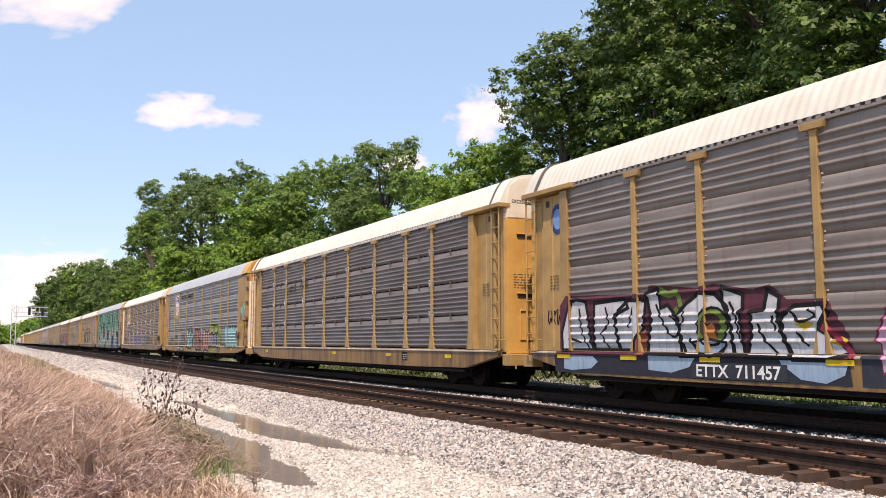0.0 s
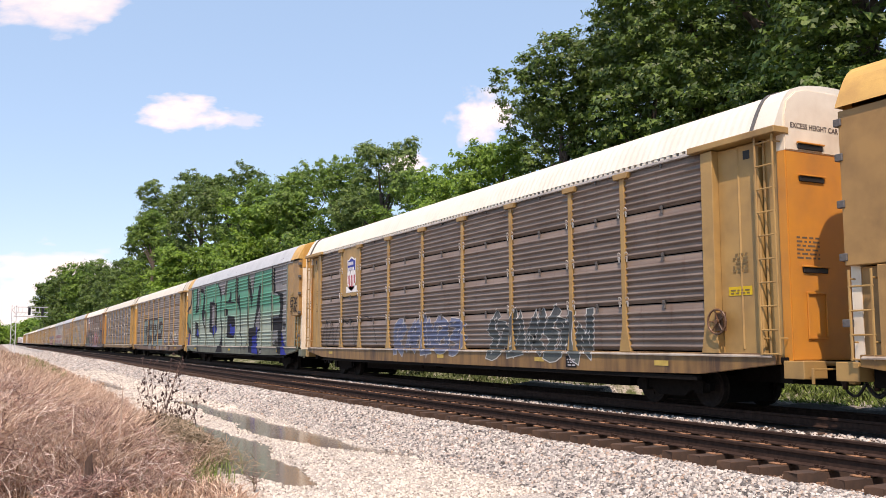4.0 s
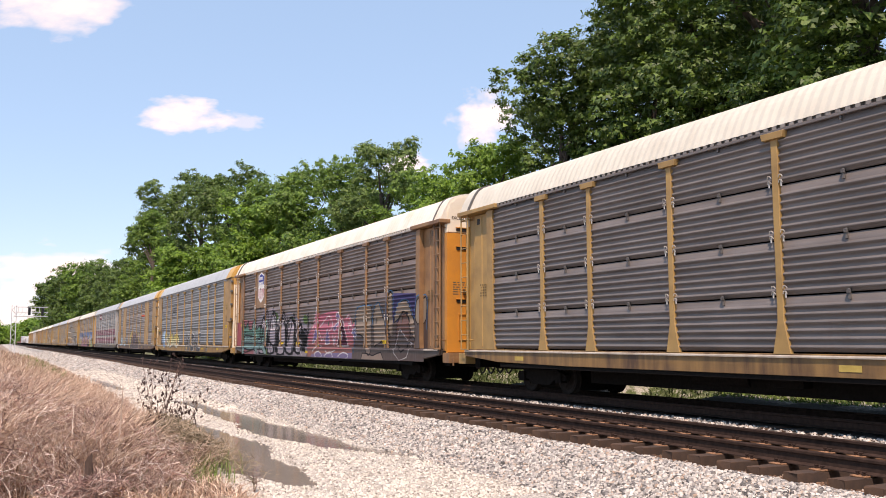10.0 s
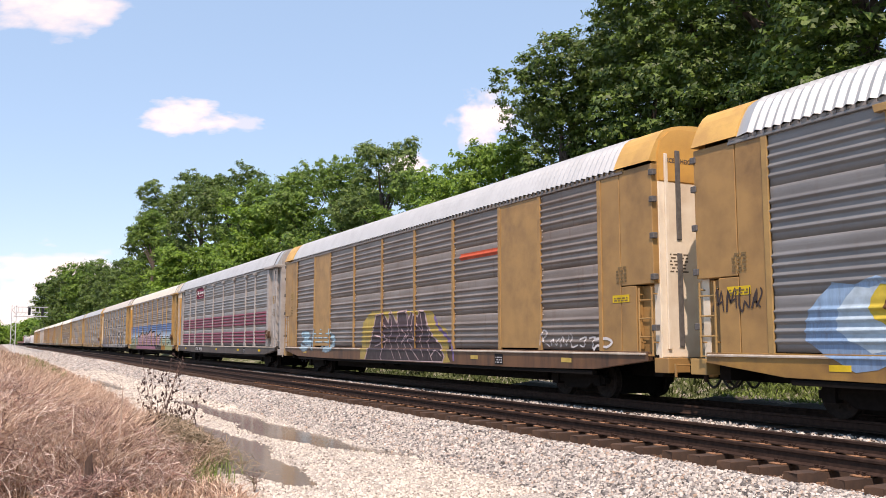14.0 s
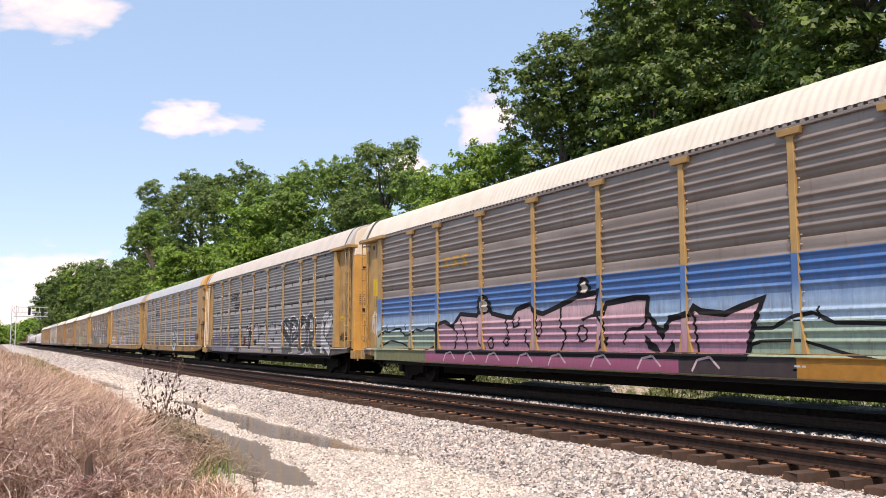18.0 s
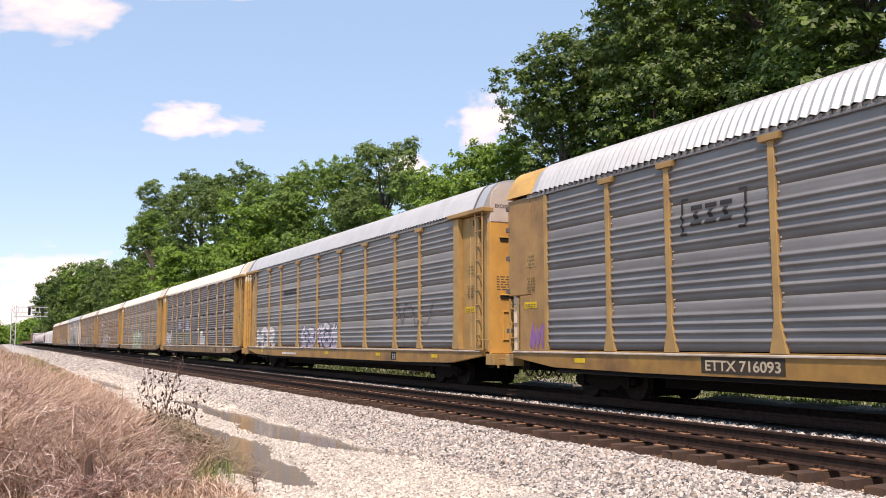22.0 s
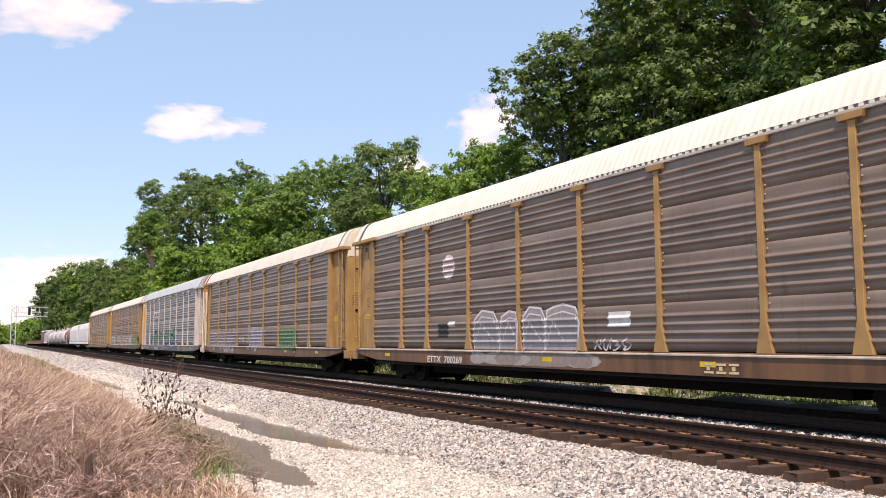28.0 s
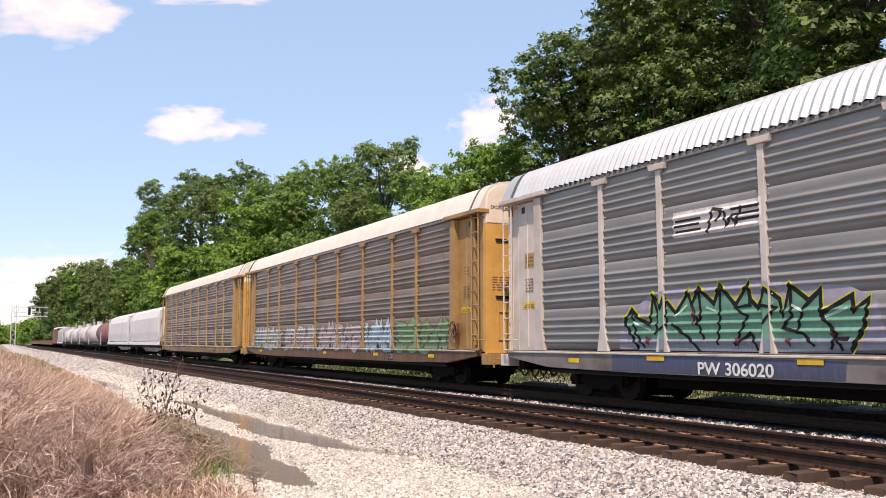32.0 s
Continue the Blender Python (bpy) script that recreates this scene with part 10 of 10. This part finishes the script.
blades("orange_weed", 170, lambda rng, n: (rng.normal(1.38, 0.045, n), rng.normal(11.9, 0.045, n)), lambda x, y: 0.42 + 0 * x, 0.008, ORANGE, 6, "small rusty orange weed at the grass edge", 0.5)
blades("sunlit_weeds", 6000, lambda rng, n: (17.4 + 3.2 * rng.random(n), rng.uniform(7, 18.4, n)), lambda x, y: 0.16 + 0.08 * (x - 17.4), 0.016, GREENGRASS, 17, "bright green weeds beyond the far track", 0.8)
blades("trackside_weeds", 18000, lambda rng, n: (17.6 + 3.5 * rng.random(n) ** 0.7, rng.uniform(1, 70, n)), lambda x, y: 0.2 + 0.08 * (x - 17.6), 0.02, DARKWEED, 7, "low green weeds beyond the far track", 0.9)


def tangle(name, count, place, height, length, width, mt, seed, label):
    """Broken twigs and straws lying across one another at all angles."""
    rng = np.random.default_rng(seed)
    x, y = place(rng, count)
    n = len(x)
    z = np.array([ground_height(a, b_) for a, b_ in zip(x, y)]) + height(x, y) * (0.05 + 0.85 * rng.random(n) ** 0.8)
    d = rng.normal(size=(n, 3)) * np.array([1, 1, 0.75])
    d /= np.linalg.norm(d, axis=1)[:, None]
    d *= (length * (0.35 + 0.9 * rng.random(n)))[:, None]
    s = np.cross(d, rng.normal(size=(n, 3)))
    s *= (width * (0.5 + rng.random(n)) / np.linalg.norm(s, axis=1))[:, None]
    c = np.stack([x, y, z], 1)
    bend = rng.normal(size=(n, 3)) * length * 0.12
    p = np.stack([c - d / 2 - s, c - d / 2 + s, c + bend - s * 0.8, c + bend + s * 0.8, c + d / 2 - s * 0.3, c + d / 2 + s * 0.3], 1).reshape(-1, 3)
    f = (np.array([(0, 1, 3, 2), (2, 3, 5, 4)])[None] + (np.arange(n) * 6)[:, None, None]).reshape(-1, 4)
    return tagged(new(name, crown_mesh(name, p, f, mt)), label, "brush", kind="stuff")


tangle("dry_brush", 26000, meadow(12.3, 30, 1.5), lambda x, y: np.clip(1.55 - 0.36 * np.maximum(x, 0), 0.4, 1.5) * np.clip((y - 11.4) / 2.2, 0.25, 1), 0.34, 0.0034, TWIG, 21, "tangled dry reddish-brown brush on the verge")
OLIVE = straw_material("olive_twigs", [(0, (0.10, 0.085, 0.045)), (0.5, (0.26, 0.20, 0.12)), (1, (0.5, 0.38, 0.28))])
tangle("weed_brush", 9000, lambda rng, n: (rng.normal(2.75, 0.42, n), rng.normal(16.2, 1.1, n)), lambda x, y: np.clip(0.85 - 0.5 * np.abs(x - 2.7), 0.15, 0.9), 0.34, 0.0045, OLIVE, 22, "low brown-green brush round the dead weeds")
tangle("stump_brush", 1500, lambda rng, n: (rng.normal(1.02, 0.22, n), rng.normal(11.15, 0.16, n)), lambda x, y: 0.5 + 0 * x, 0.3, 0.004, TWIG, 23, "dry twigs round the old stump")
blades("brush_leaves", 1500, lambda rng, n: (rng.normal(2.15, 0.16, n), rng.normal(15.4, 0.25, n)), lambda x, y: 0.75 + 0 * x, 0.011, GREENGRASS, 24, "green sprig in the dry brush", 0.8)


def dead_weed(x, y, h, seed, stems=7):
    """A dead branching weed hung with dark seed heads."""
    rng = random.Random(seed)
    w = thing("dead_weed", "dead brown weed with dark seed heads beside the puddle", "weed", at=pose(x, y, ground_height(x, y) - 0.03))
    for i in range(stems):
        bm = bmesh.new()
        a = rng.uniform(0, 6.28)
        hh = h * rng.uniform(0.55, 1.0)
        top = Vector((math.cos(a) * hh * 0.28, math.sin(a) * hh * 0.28, hh))
        mid = top * 0.5 + Vector((rng.uniform(-0.05, 0.05), rng.uniform(-0.05, 0.05), 0.06))
        tube(bm, (0, 0, 0), mid, 0.009, 0.006, 5)
        tube(bm, mid, top, 0.006, 0.003, 5)
        heads = []
        for j in range(8):
            s = mid.lerp(top, j / 7)
            e = s + Vector((rng.uniform(-0.16, 0.16), rng.uniform(-0.16, 0.16), rng.uniform(0.02, 0.16)))
            tube(bm, s, e, 0.003, 0.002, 4)
            heads.append(e)
        part("stem", bm, plain("dead_stem", (0.14, 0.085, 0.065), 0.9), w)
        bm = bmesh.new()
        for e in heads:
            for q in range(3):
                bmesh.ops.create_icosphere(bm, subdivisions=1, radius=rng.uniform(0.010, 0.022) * min(1, h), matrix=Matrix.Translation(e + Vector((rng.uniform(-0.02, 0.02), 0, rng.uniform(-0.05, 0.02)))) @ Matrix.Diagonal((0.8, 0.8, 1.5, 1)))
        tagged(part("seed_head", bm, plain("seed_brown", (0.06, 0.035, 0.03), 0.9), w), kind="stuff")
    return w


dead_weed(2.85, 18.2, 1.9, 1, 9)
dead_weed(3.25, 17.4, 1.15, 2, 7)
dead_weed(2.6, 15.9, 1.0, 3, 6)
dead_weed(3.3, 12.35, 0.28, 4, 4)

# weathered stump of a post
bm = bmesh.new()
rng = random.Random(3)
rings = []
for j in range(7):
    z = 0.62 * j / 6
    rings.append([bm.verts.new((math.cos(i * 0.698) * (0.10 - 0.055 * j / 6) * rng.uniform(0.7, 1.2), math.sin(i * 0.698) * (0.09 - 0.05 * j / 6) * rng.uniform(0.7, 1.2), z + (rng.uniform(-0.16, 0.16) if j == 6 else 0))) for i in range(9)])
for a, b_ in zip(rings, rings[1:]):
    for i in range(9):
        bm.faces.new((a[i], a[(i + 1) % 9], b_[(i + 1) % 9], b_[i]))
bm.faces.new(rings[-1])
stump = tagged(new("wooden_stump", done("wooden_stump", bm, (worn("old_wood", (0.095, 0.06, 0.045), (0.03, 0.02, 0.017), 0.9, 0.95),))), "weathered dark wooden post stump in the dry grass", "post")
stump.matrix_basis = pose(1.05, 11.25, ground_height(1.05, 11.25) - 0.03, 3, -4, 20)
sp = tagged(new("leaning_stem", done("leaning_stem", (lambda q: (tube(q, (0, 0, 0), (0.1, 0.05, 0.9), 0.02, 0.012, 6), tube(q, (0.1, 0.05, 0.9), (0.12, 0.08, 1.45), 0.012, 0.006, 6), q)[2])(bmesh.new()), (plain("pale_stem", (0.42, 0.31, 0.24), 0.9),))), "pale dry stem standing in the grass", "stem")
sp.matrix_basis = pose(1.5, 13.2, ground_height(1.5, 13.2) - 0.03)

# ---- signal bridge far down the line ----
STEEL = plain("signal_silver", (0.55, 0.56, 0.57), 0.5, 0.2, vary=0.1)
sig = thing("signal_gantry", "silver cantilever signal gantry over the near track", "railway signal", at=pose(2.95, 227, -0.6))
bm = bmesh.new()
for dx in (-0.5, 0.5):
    for dy in (-0.5, 0.5):
        tube(bm, (dx, dy, 0), (dx, dy, 10.6), 0.09, n=6)
for i in range(10):
    for dy in (-0.5, 0.5):
        s = 1 if i % 2 else -1
        tube(bm, (-0.5 * s, dy, i * 1.05), (0.5 * s, dy, (i + 1) * 1.05), 0.05, n=5)
part("mast", bm, STEEL, sig)
bm = bmesh.new()
for z in (8.0, 9.0, 10.2):
    for dy in (-0.5, 0.5):
        tube(bm, (0, dy, z), (7.2, dy, z), 0.07, n=6)
for i in range(8):
    for dy in (-0.5, 0.5):
        tube(bm, (0.9 * i, dy, 8.0), (0.9 * (i + 1), dy, 9.0), 0.045, n=5)
        tube(bm, (0.9 * i, dy, 9.0), (0.9 * i, dy, 10.2), 0.04, n=5)
part("arm", bm, STEEL, sig)
part("walkway", boxes_mesh("walkway", [(0.4, 7.2, -0.45, 0.45, 8.98, 9.05)], (), 0.01), STEEL, sig)
for x in (3.2, 6.0):
    head = part("signal_head", boxes_mesh("signal_head", [(x - 0.28, x + 0.28, -0.75, -0.66, 8.3, 10.1)], (), 0.04), BLACK, sig)
    for z in (8.5, 9.2, 9.9):
        bm = bmesh.new()
        tube(bm, (x, -1.0, z), (x, -0.74, z), 0.17, 0.15, 10)
        part("visor", bm, BLACK, head)

# ---- the rest of the train: hoppers, tank cars, a box car and flat cars ----
def running_gear(car, length):
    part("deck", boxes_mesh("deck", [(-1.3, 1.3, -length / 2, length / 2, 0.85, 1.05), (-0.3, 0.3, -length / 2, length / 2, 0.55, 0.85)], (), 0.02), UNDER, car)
    truck_at(car, -length / 2 + 2.2)
    truck_at(car, length / 2 - 2.2)
    for s in (0, 1):
        part("coupler", COUPLER, RUST, car, at=(RIG_MIRROR if s else Matrix.Identity(4)) @ Matrix.Translation((0, -length / 2, 0)))


def hopper(y, length, coat, label):
    car = thing("covered_hopper", label, "freight car", "hopper cars of the train")
    L = length / 2 - 0.5
    body = [(-1.5, 1.5), (-1.58, 2.3), (-1.58, 3.6), (-1.35, 4.25), (-0.75, 4.55), (0.75, 4.55), (1.35, 4.25), (1.58, 3.6), (1.58, 2.3), (1.5, 1.5)]
    part("body", prism("body", body, -L + 0.9, L - 0.9), coat, car)
    part("side_sill", boxes_mesh("side_sill", [(-1.62, -1.5, -L, L, 1.1, 1.42), (1.5, 1.62, -L, L, 1.1, 1.42)], (), 0.02), WHITE, car)
    for i in range(4):
        y0 = -L + 1.6 + i * (2 * L - 3.2) / 4
        part("hopper_bay", prism("hopper_bay", [(-1.1, 1.5), (-0.35, 0.45), (0.35, 0.45), (1.1, 1.5)], y0 + 0.3, y0 + (2 * L - 3.2) / 4 - 0.3), coat, car)
    part("roof_walk", boxes_mesh("roof_walk", [(-0.45, 0.45, -L + 0.8, L - 0.8, 4.62, 4.68)], (), 0.01), STEEL, car)
    for s in (-1, 1):
        bm = bmesh.new()
        for x in (-1.5, 1.5):
            tube(bm, (x, s * (L - 0.1), 1.1), (x, s * (L - 0.1), 4.2), 0.05, n=6)
            tube(bm, (x, s * (L - 0.9), 1.4), (x * 0.9, s * (L - 0.1), 3.6), 0.05, n=6)
        tube(bm, (-1.5, s * (L - 0.1), 4.2), (1.5, s * (L - 0.1), 4.2), 0.05, n=6)
        part("end_frame", bm, STEEL, car)
    running_gear(car, length - 1.2)
    CARS.append((car, y + length / 2))


def tank(y, length, coat, label):
    car = thing("tank_car", label, "freight car", "tank cars of the train")
    bm = bmesh.new()
    tube(bm, (0, -length / 2 + 1.4, 2.65), (0, length / 2 - 1.4, 2.65), 1.5, n=28)
    for s in (-1, 1):
        bmesh.ops.create_uvsphere(bm, u_segments=20, v_segments=12, radius=1, matrix=Matrix.Translation((0, s * (length / 2 - 1.4), 2.65)) @ Matrix.Diagonal((1.5, 0.7, 1.5, 1)))
    me = done("tank", bm, (), True)
    part("tank", me, coat, car)
    bm = bmesh.new()
    tube(bm, (0, 0, 4.0), (0, 0, 4.6), 0.45, n=14)
    for sx in (-0.9, 0.9):
        tube(bm, (sx, -1.2, 4.05), (sx, -1.2, 4.9), 0.03, n=5)
        tube(bm, (sx, 1.2, 4.05), (sx, 1.2, 4.9), 0.03, n=5)
        tube(bm, (sx, -1.2, 4.9), (sx, 1.2, 4.9), 0.03, n=5)
    part("dome", bm, coat, car)
    bm = bmesh.new()
    for y_ in (-0.25, 0.25):
        tube(bm, (-1.55, y_, 1.0), (-1.55, y_, 2.8), 0.03, n=5)
    for i in range(6):
        tube(bm, (-1.55, -0.25, 1.1 + 0.33 * i), (-1.55, 0.25, 1.1 + 0.33 * i), 0.02, n=5)
    part("ladder", bm, STEEL, car)
    running_gear(car, length - 1.0)
    CARS.append((car, y + length / 2))


y = COUPLED * 22 - 0.2
HOP = worn("hopper_pale", (0.66, 0.65, 0.64), (0.40, 0.37, 0.34), 0.5, 0.6)
TANKW = worn("tank_white", (0.62, 0.59, 0.56), (0.26, 0.18, 0.15), 0.8, 0.5)
TANKR = worn("tank_red", (0.26, 0.10, 0.09), (0.14, 0.07, 0.06), 0.6, 0.6)
for n in (20.6, 20.6):
    hopper(y, n, HOP, "pale grey covered hopper car")
    y += n
tank(y, 17.5, TANKR, "dull red tank car")
y += 17.5
for i in range(4):
    tank(y, 18.0, TANKW, "rust-streaked white tank car")
    y += 18.0
hopper(y, 19.0, worn("hopper_grey", (0.46, 0.46, 0.47), (0.28, 0.26, 0.25), 0.5, 0.6), "grey covered hopper car")
y += 19.0
car = thing("box_car", "tall reddish box car with a pale roof", "freight car")
part("body", boxes_mesh("body", [(-1.55, 1.55, -9.6, 9.6, 1.05, 4.7)] + [(-1.6, 1.6, -9.6 + 1.6 * i, -9.5 + 1.6 * i, 1.05, 4.7) for i in range(13)], (), 0.01), worn("box_red", (0.24, 0.10, 0.09), (0.13, 0.07, 0.06), 0.6, 0.7), car)
part("door", boxes_mesh("door", [(-1.64, -1.5, -1.6, 1.6, 1.1, 4.5)], (), 0.02), worn("box_red", (0, 0, 0), (0, 0, 0)), car)
part("roof", prism("roof", [(-1.6, 4.7), (-1.3, 5.0), (0, 5.15), (1.3, 5.0), (1.6, 4.7)], -9.6, 9.6), WHITE, car)
running_gear(car, 19.6)
CARS.append((car, y + 10.4))
y += 20.8
for i in range(9):
    car = thing("flat_car", "low brown empty flat car", "freight car", "flat cars of the train")
    part("bulkhead", boxes_mesh("bulkhead", [(-1.45, 1.45, -9.2, -9.0, 1.05, 2.0), (-1.45, 1.45, 9.0, 9.2, 1.05, 2.0)], (), 0.02), worn("flat_brown", (0.20, 0.11, 0.08), (0.10, 0.06, 0.05), 0.6, 0.8), car)
    part("side_sill", boxes_mesh("side_sill", [(-1.55, -1.4, -9.3, 9.3, 0.75, 1.3), (1.4, 1.55, -9.3, 9.3, 0.75, 1.3)], (), 0.02), worn("flat_brown", (0, 0, 0), (0, 0, 0)), car)
    running_gear(car, 19.0)
    CARS.append((car, y + 10))
    y += 20.0


# ---- clouds ----
def cloud_material(key, seed, thick, scale):
    """Vapour that thins out towards a ragged edge; it glows with scattered daylight."""
    m = bpy.data.materials.new(key)
    m.use_nodes = True
    nt = m.node_tree
    nt.nodes.remove(nt.nodes["Principled BSDF"])
    tc = nt.nodes.new("ShaderNodeTexCoord")
    ln = nt.nodes.new("ShaderNodeVectorMath")
    ln.operation = "LENGTH"
    nt.links.new(tc.outputs["Object"], ln.inputs[0])
    mp = nt.nodes.new("ShaderNodeMapping")
    mp.inputs["Location"].default_value = (seed * 3.71 + 0.3, seed * 1.93 + 0.6, seed * 0.37 + 0.45)
    nt.links.new(tc.outputs["Object"], mp.inputs["Vector"])
    n = noise_of(nt, mp.outputs[0], scale, 4, 0.5)
    a = nt.nodes.new("ShaderNodeMath")
    a.operation = "MULTIPLY_ADD"
    nt.links.new(ln.outputs["Value"], a.inputs[0])
    a.inputs[1].default_value = -0.8
    nt.links.new(n, a.inputs[2])
    r = ramp(nt, a.outputs[0], [(0.0, (0, 0, 0)), (0.15, (thick * 0.5,) * 3), (0.33, (thick,) * 3)])
    e = nt.nodes.new("ShaderNodeEmission")
    e.inputs["Color"].default_value = (1.0, 0.955, 0.965, 1)
    e.inputs["Strength"].default_value = 0.85
    t = nt.nodes.new("ShaderNodeBsdfTransparent")
    s = nt.nodes.new("ShaderNodeMixShader")
    nt.links.new(r, s.inputs[0])
    nt.links.new(t.outputs[0], s.inputs[1])
    nt.links.new(e.outputs[0], s.inputs[2])
    nt.links.new(s.outputs[0], nt.nodes["Material Output"].inputs["Surface"])
    return m


CLOUDS = []


def cloud(x, y, w, h, dx, dy, seed, thick=1.0, scale=2.2, far=2400):
    """A thin far cloud seen at this bearing and height, drifting with the wind."""
    far += 45 * seed

    def place(x, y):
        return EYE @ pose((x - 784) / 1540 * far, (441 - y) / 1540 * far, -far)
    sx, sy = w / 1540 * far / 2, h / 1540 * far / 2
    me = mesh_of("cloud", [(-1, -1, 0), (1, -1, 0), (1, 1, 0), (-1, 1, 0)], [(0, 1, 2, 3)], (cloud_material("cloud_%d" % seed, seed, thick, scale),))
    c = tagged(new("cloud", me), "small soft white fair-weather cloud in the blue sky", "cloud", "clouds", kind="structure")
    c.scale = (sx, sy, 1)
    c.visible_shadow = False
    CLOUDS.append((c, (place(x, y), place(x + dx, y + dy))))


cloud(100, 5, 420, 190, 5, 20, 1)
cloud(330, -45, 420, 110, 60, 25, 2)
cloud(322, 197, 250, 105, 16, 24, 3)
cloud(850, 208, 190, 160, 6, 14, 4)
cloud(105, 478, 420, 150, 6, 6, 5, 0.95)
cloud(10, 540, 240, 170, 3, 3, 6, 0.9)
cloud(715, 290, 150, 80, 5, 10, 7)
cloud(430, 210, 120, 50, 10, 16, 8, 0.4)


def motions():
    """The train rolls by, slowly gaining speed."""
    run = ((0, -7.55), (4, -7.42), (8, -7.38), (12, -7.50), (16, -7.62), (18, -7.85), (20, -8.30), (22, -8.80), (24, -9.35), (26, -10.0), (28, -10.68), (30, -11.42), (32, -12.15))
    for car, y0 in CARS:
        walk(car, [(t, pose(FAR, y0 + c - 16.8 * t, 0)) for t, c in run])
    for cloud, (a, b_) in CLOUDS:
        walk(cloud, [(0, a), (32, b_)])
    # every axle turns with the train; alike axles share their keys
    shared = {}
    for w, oy in WHEELSETS:
        if oy not in shared:
            spin = [(i / FPS, pose(0, oy, 0.42, math.degrees((16.8 * i / FPS - np.interp(i / FPS, [r[0] for r in run], [r[1] for r in run]) - 7.55) / 0.42) % 360)) for i in range(32 * FPS + 1)]
            walk(w, spin)
            shared[oy] = w.animation_data
        else:
            w.rotation_mode = "QUATERNION"
            w.animation_data_create()
            w.animation_data.action = shared[oy].action
            w.animation_data.action_slot = shared[oy].action_slot


motions()
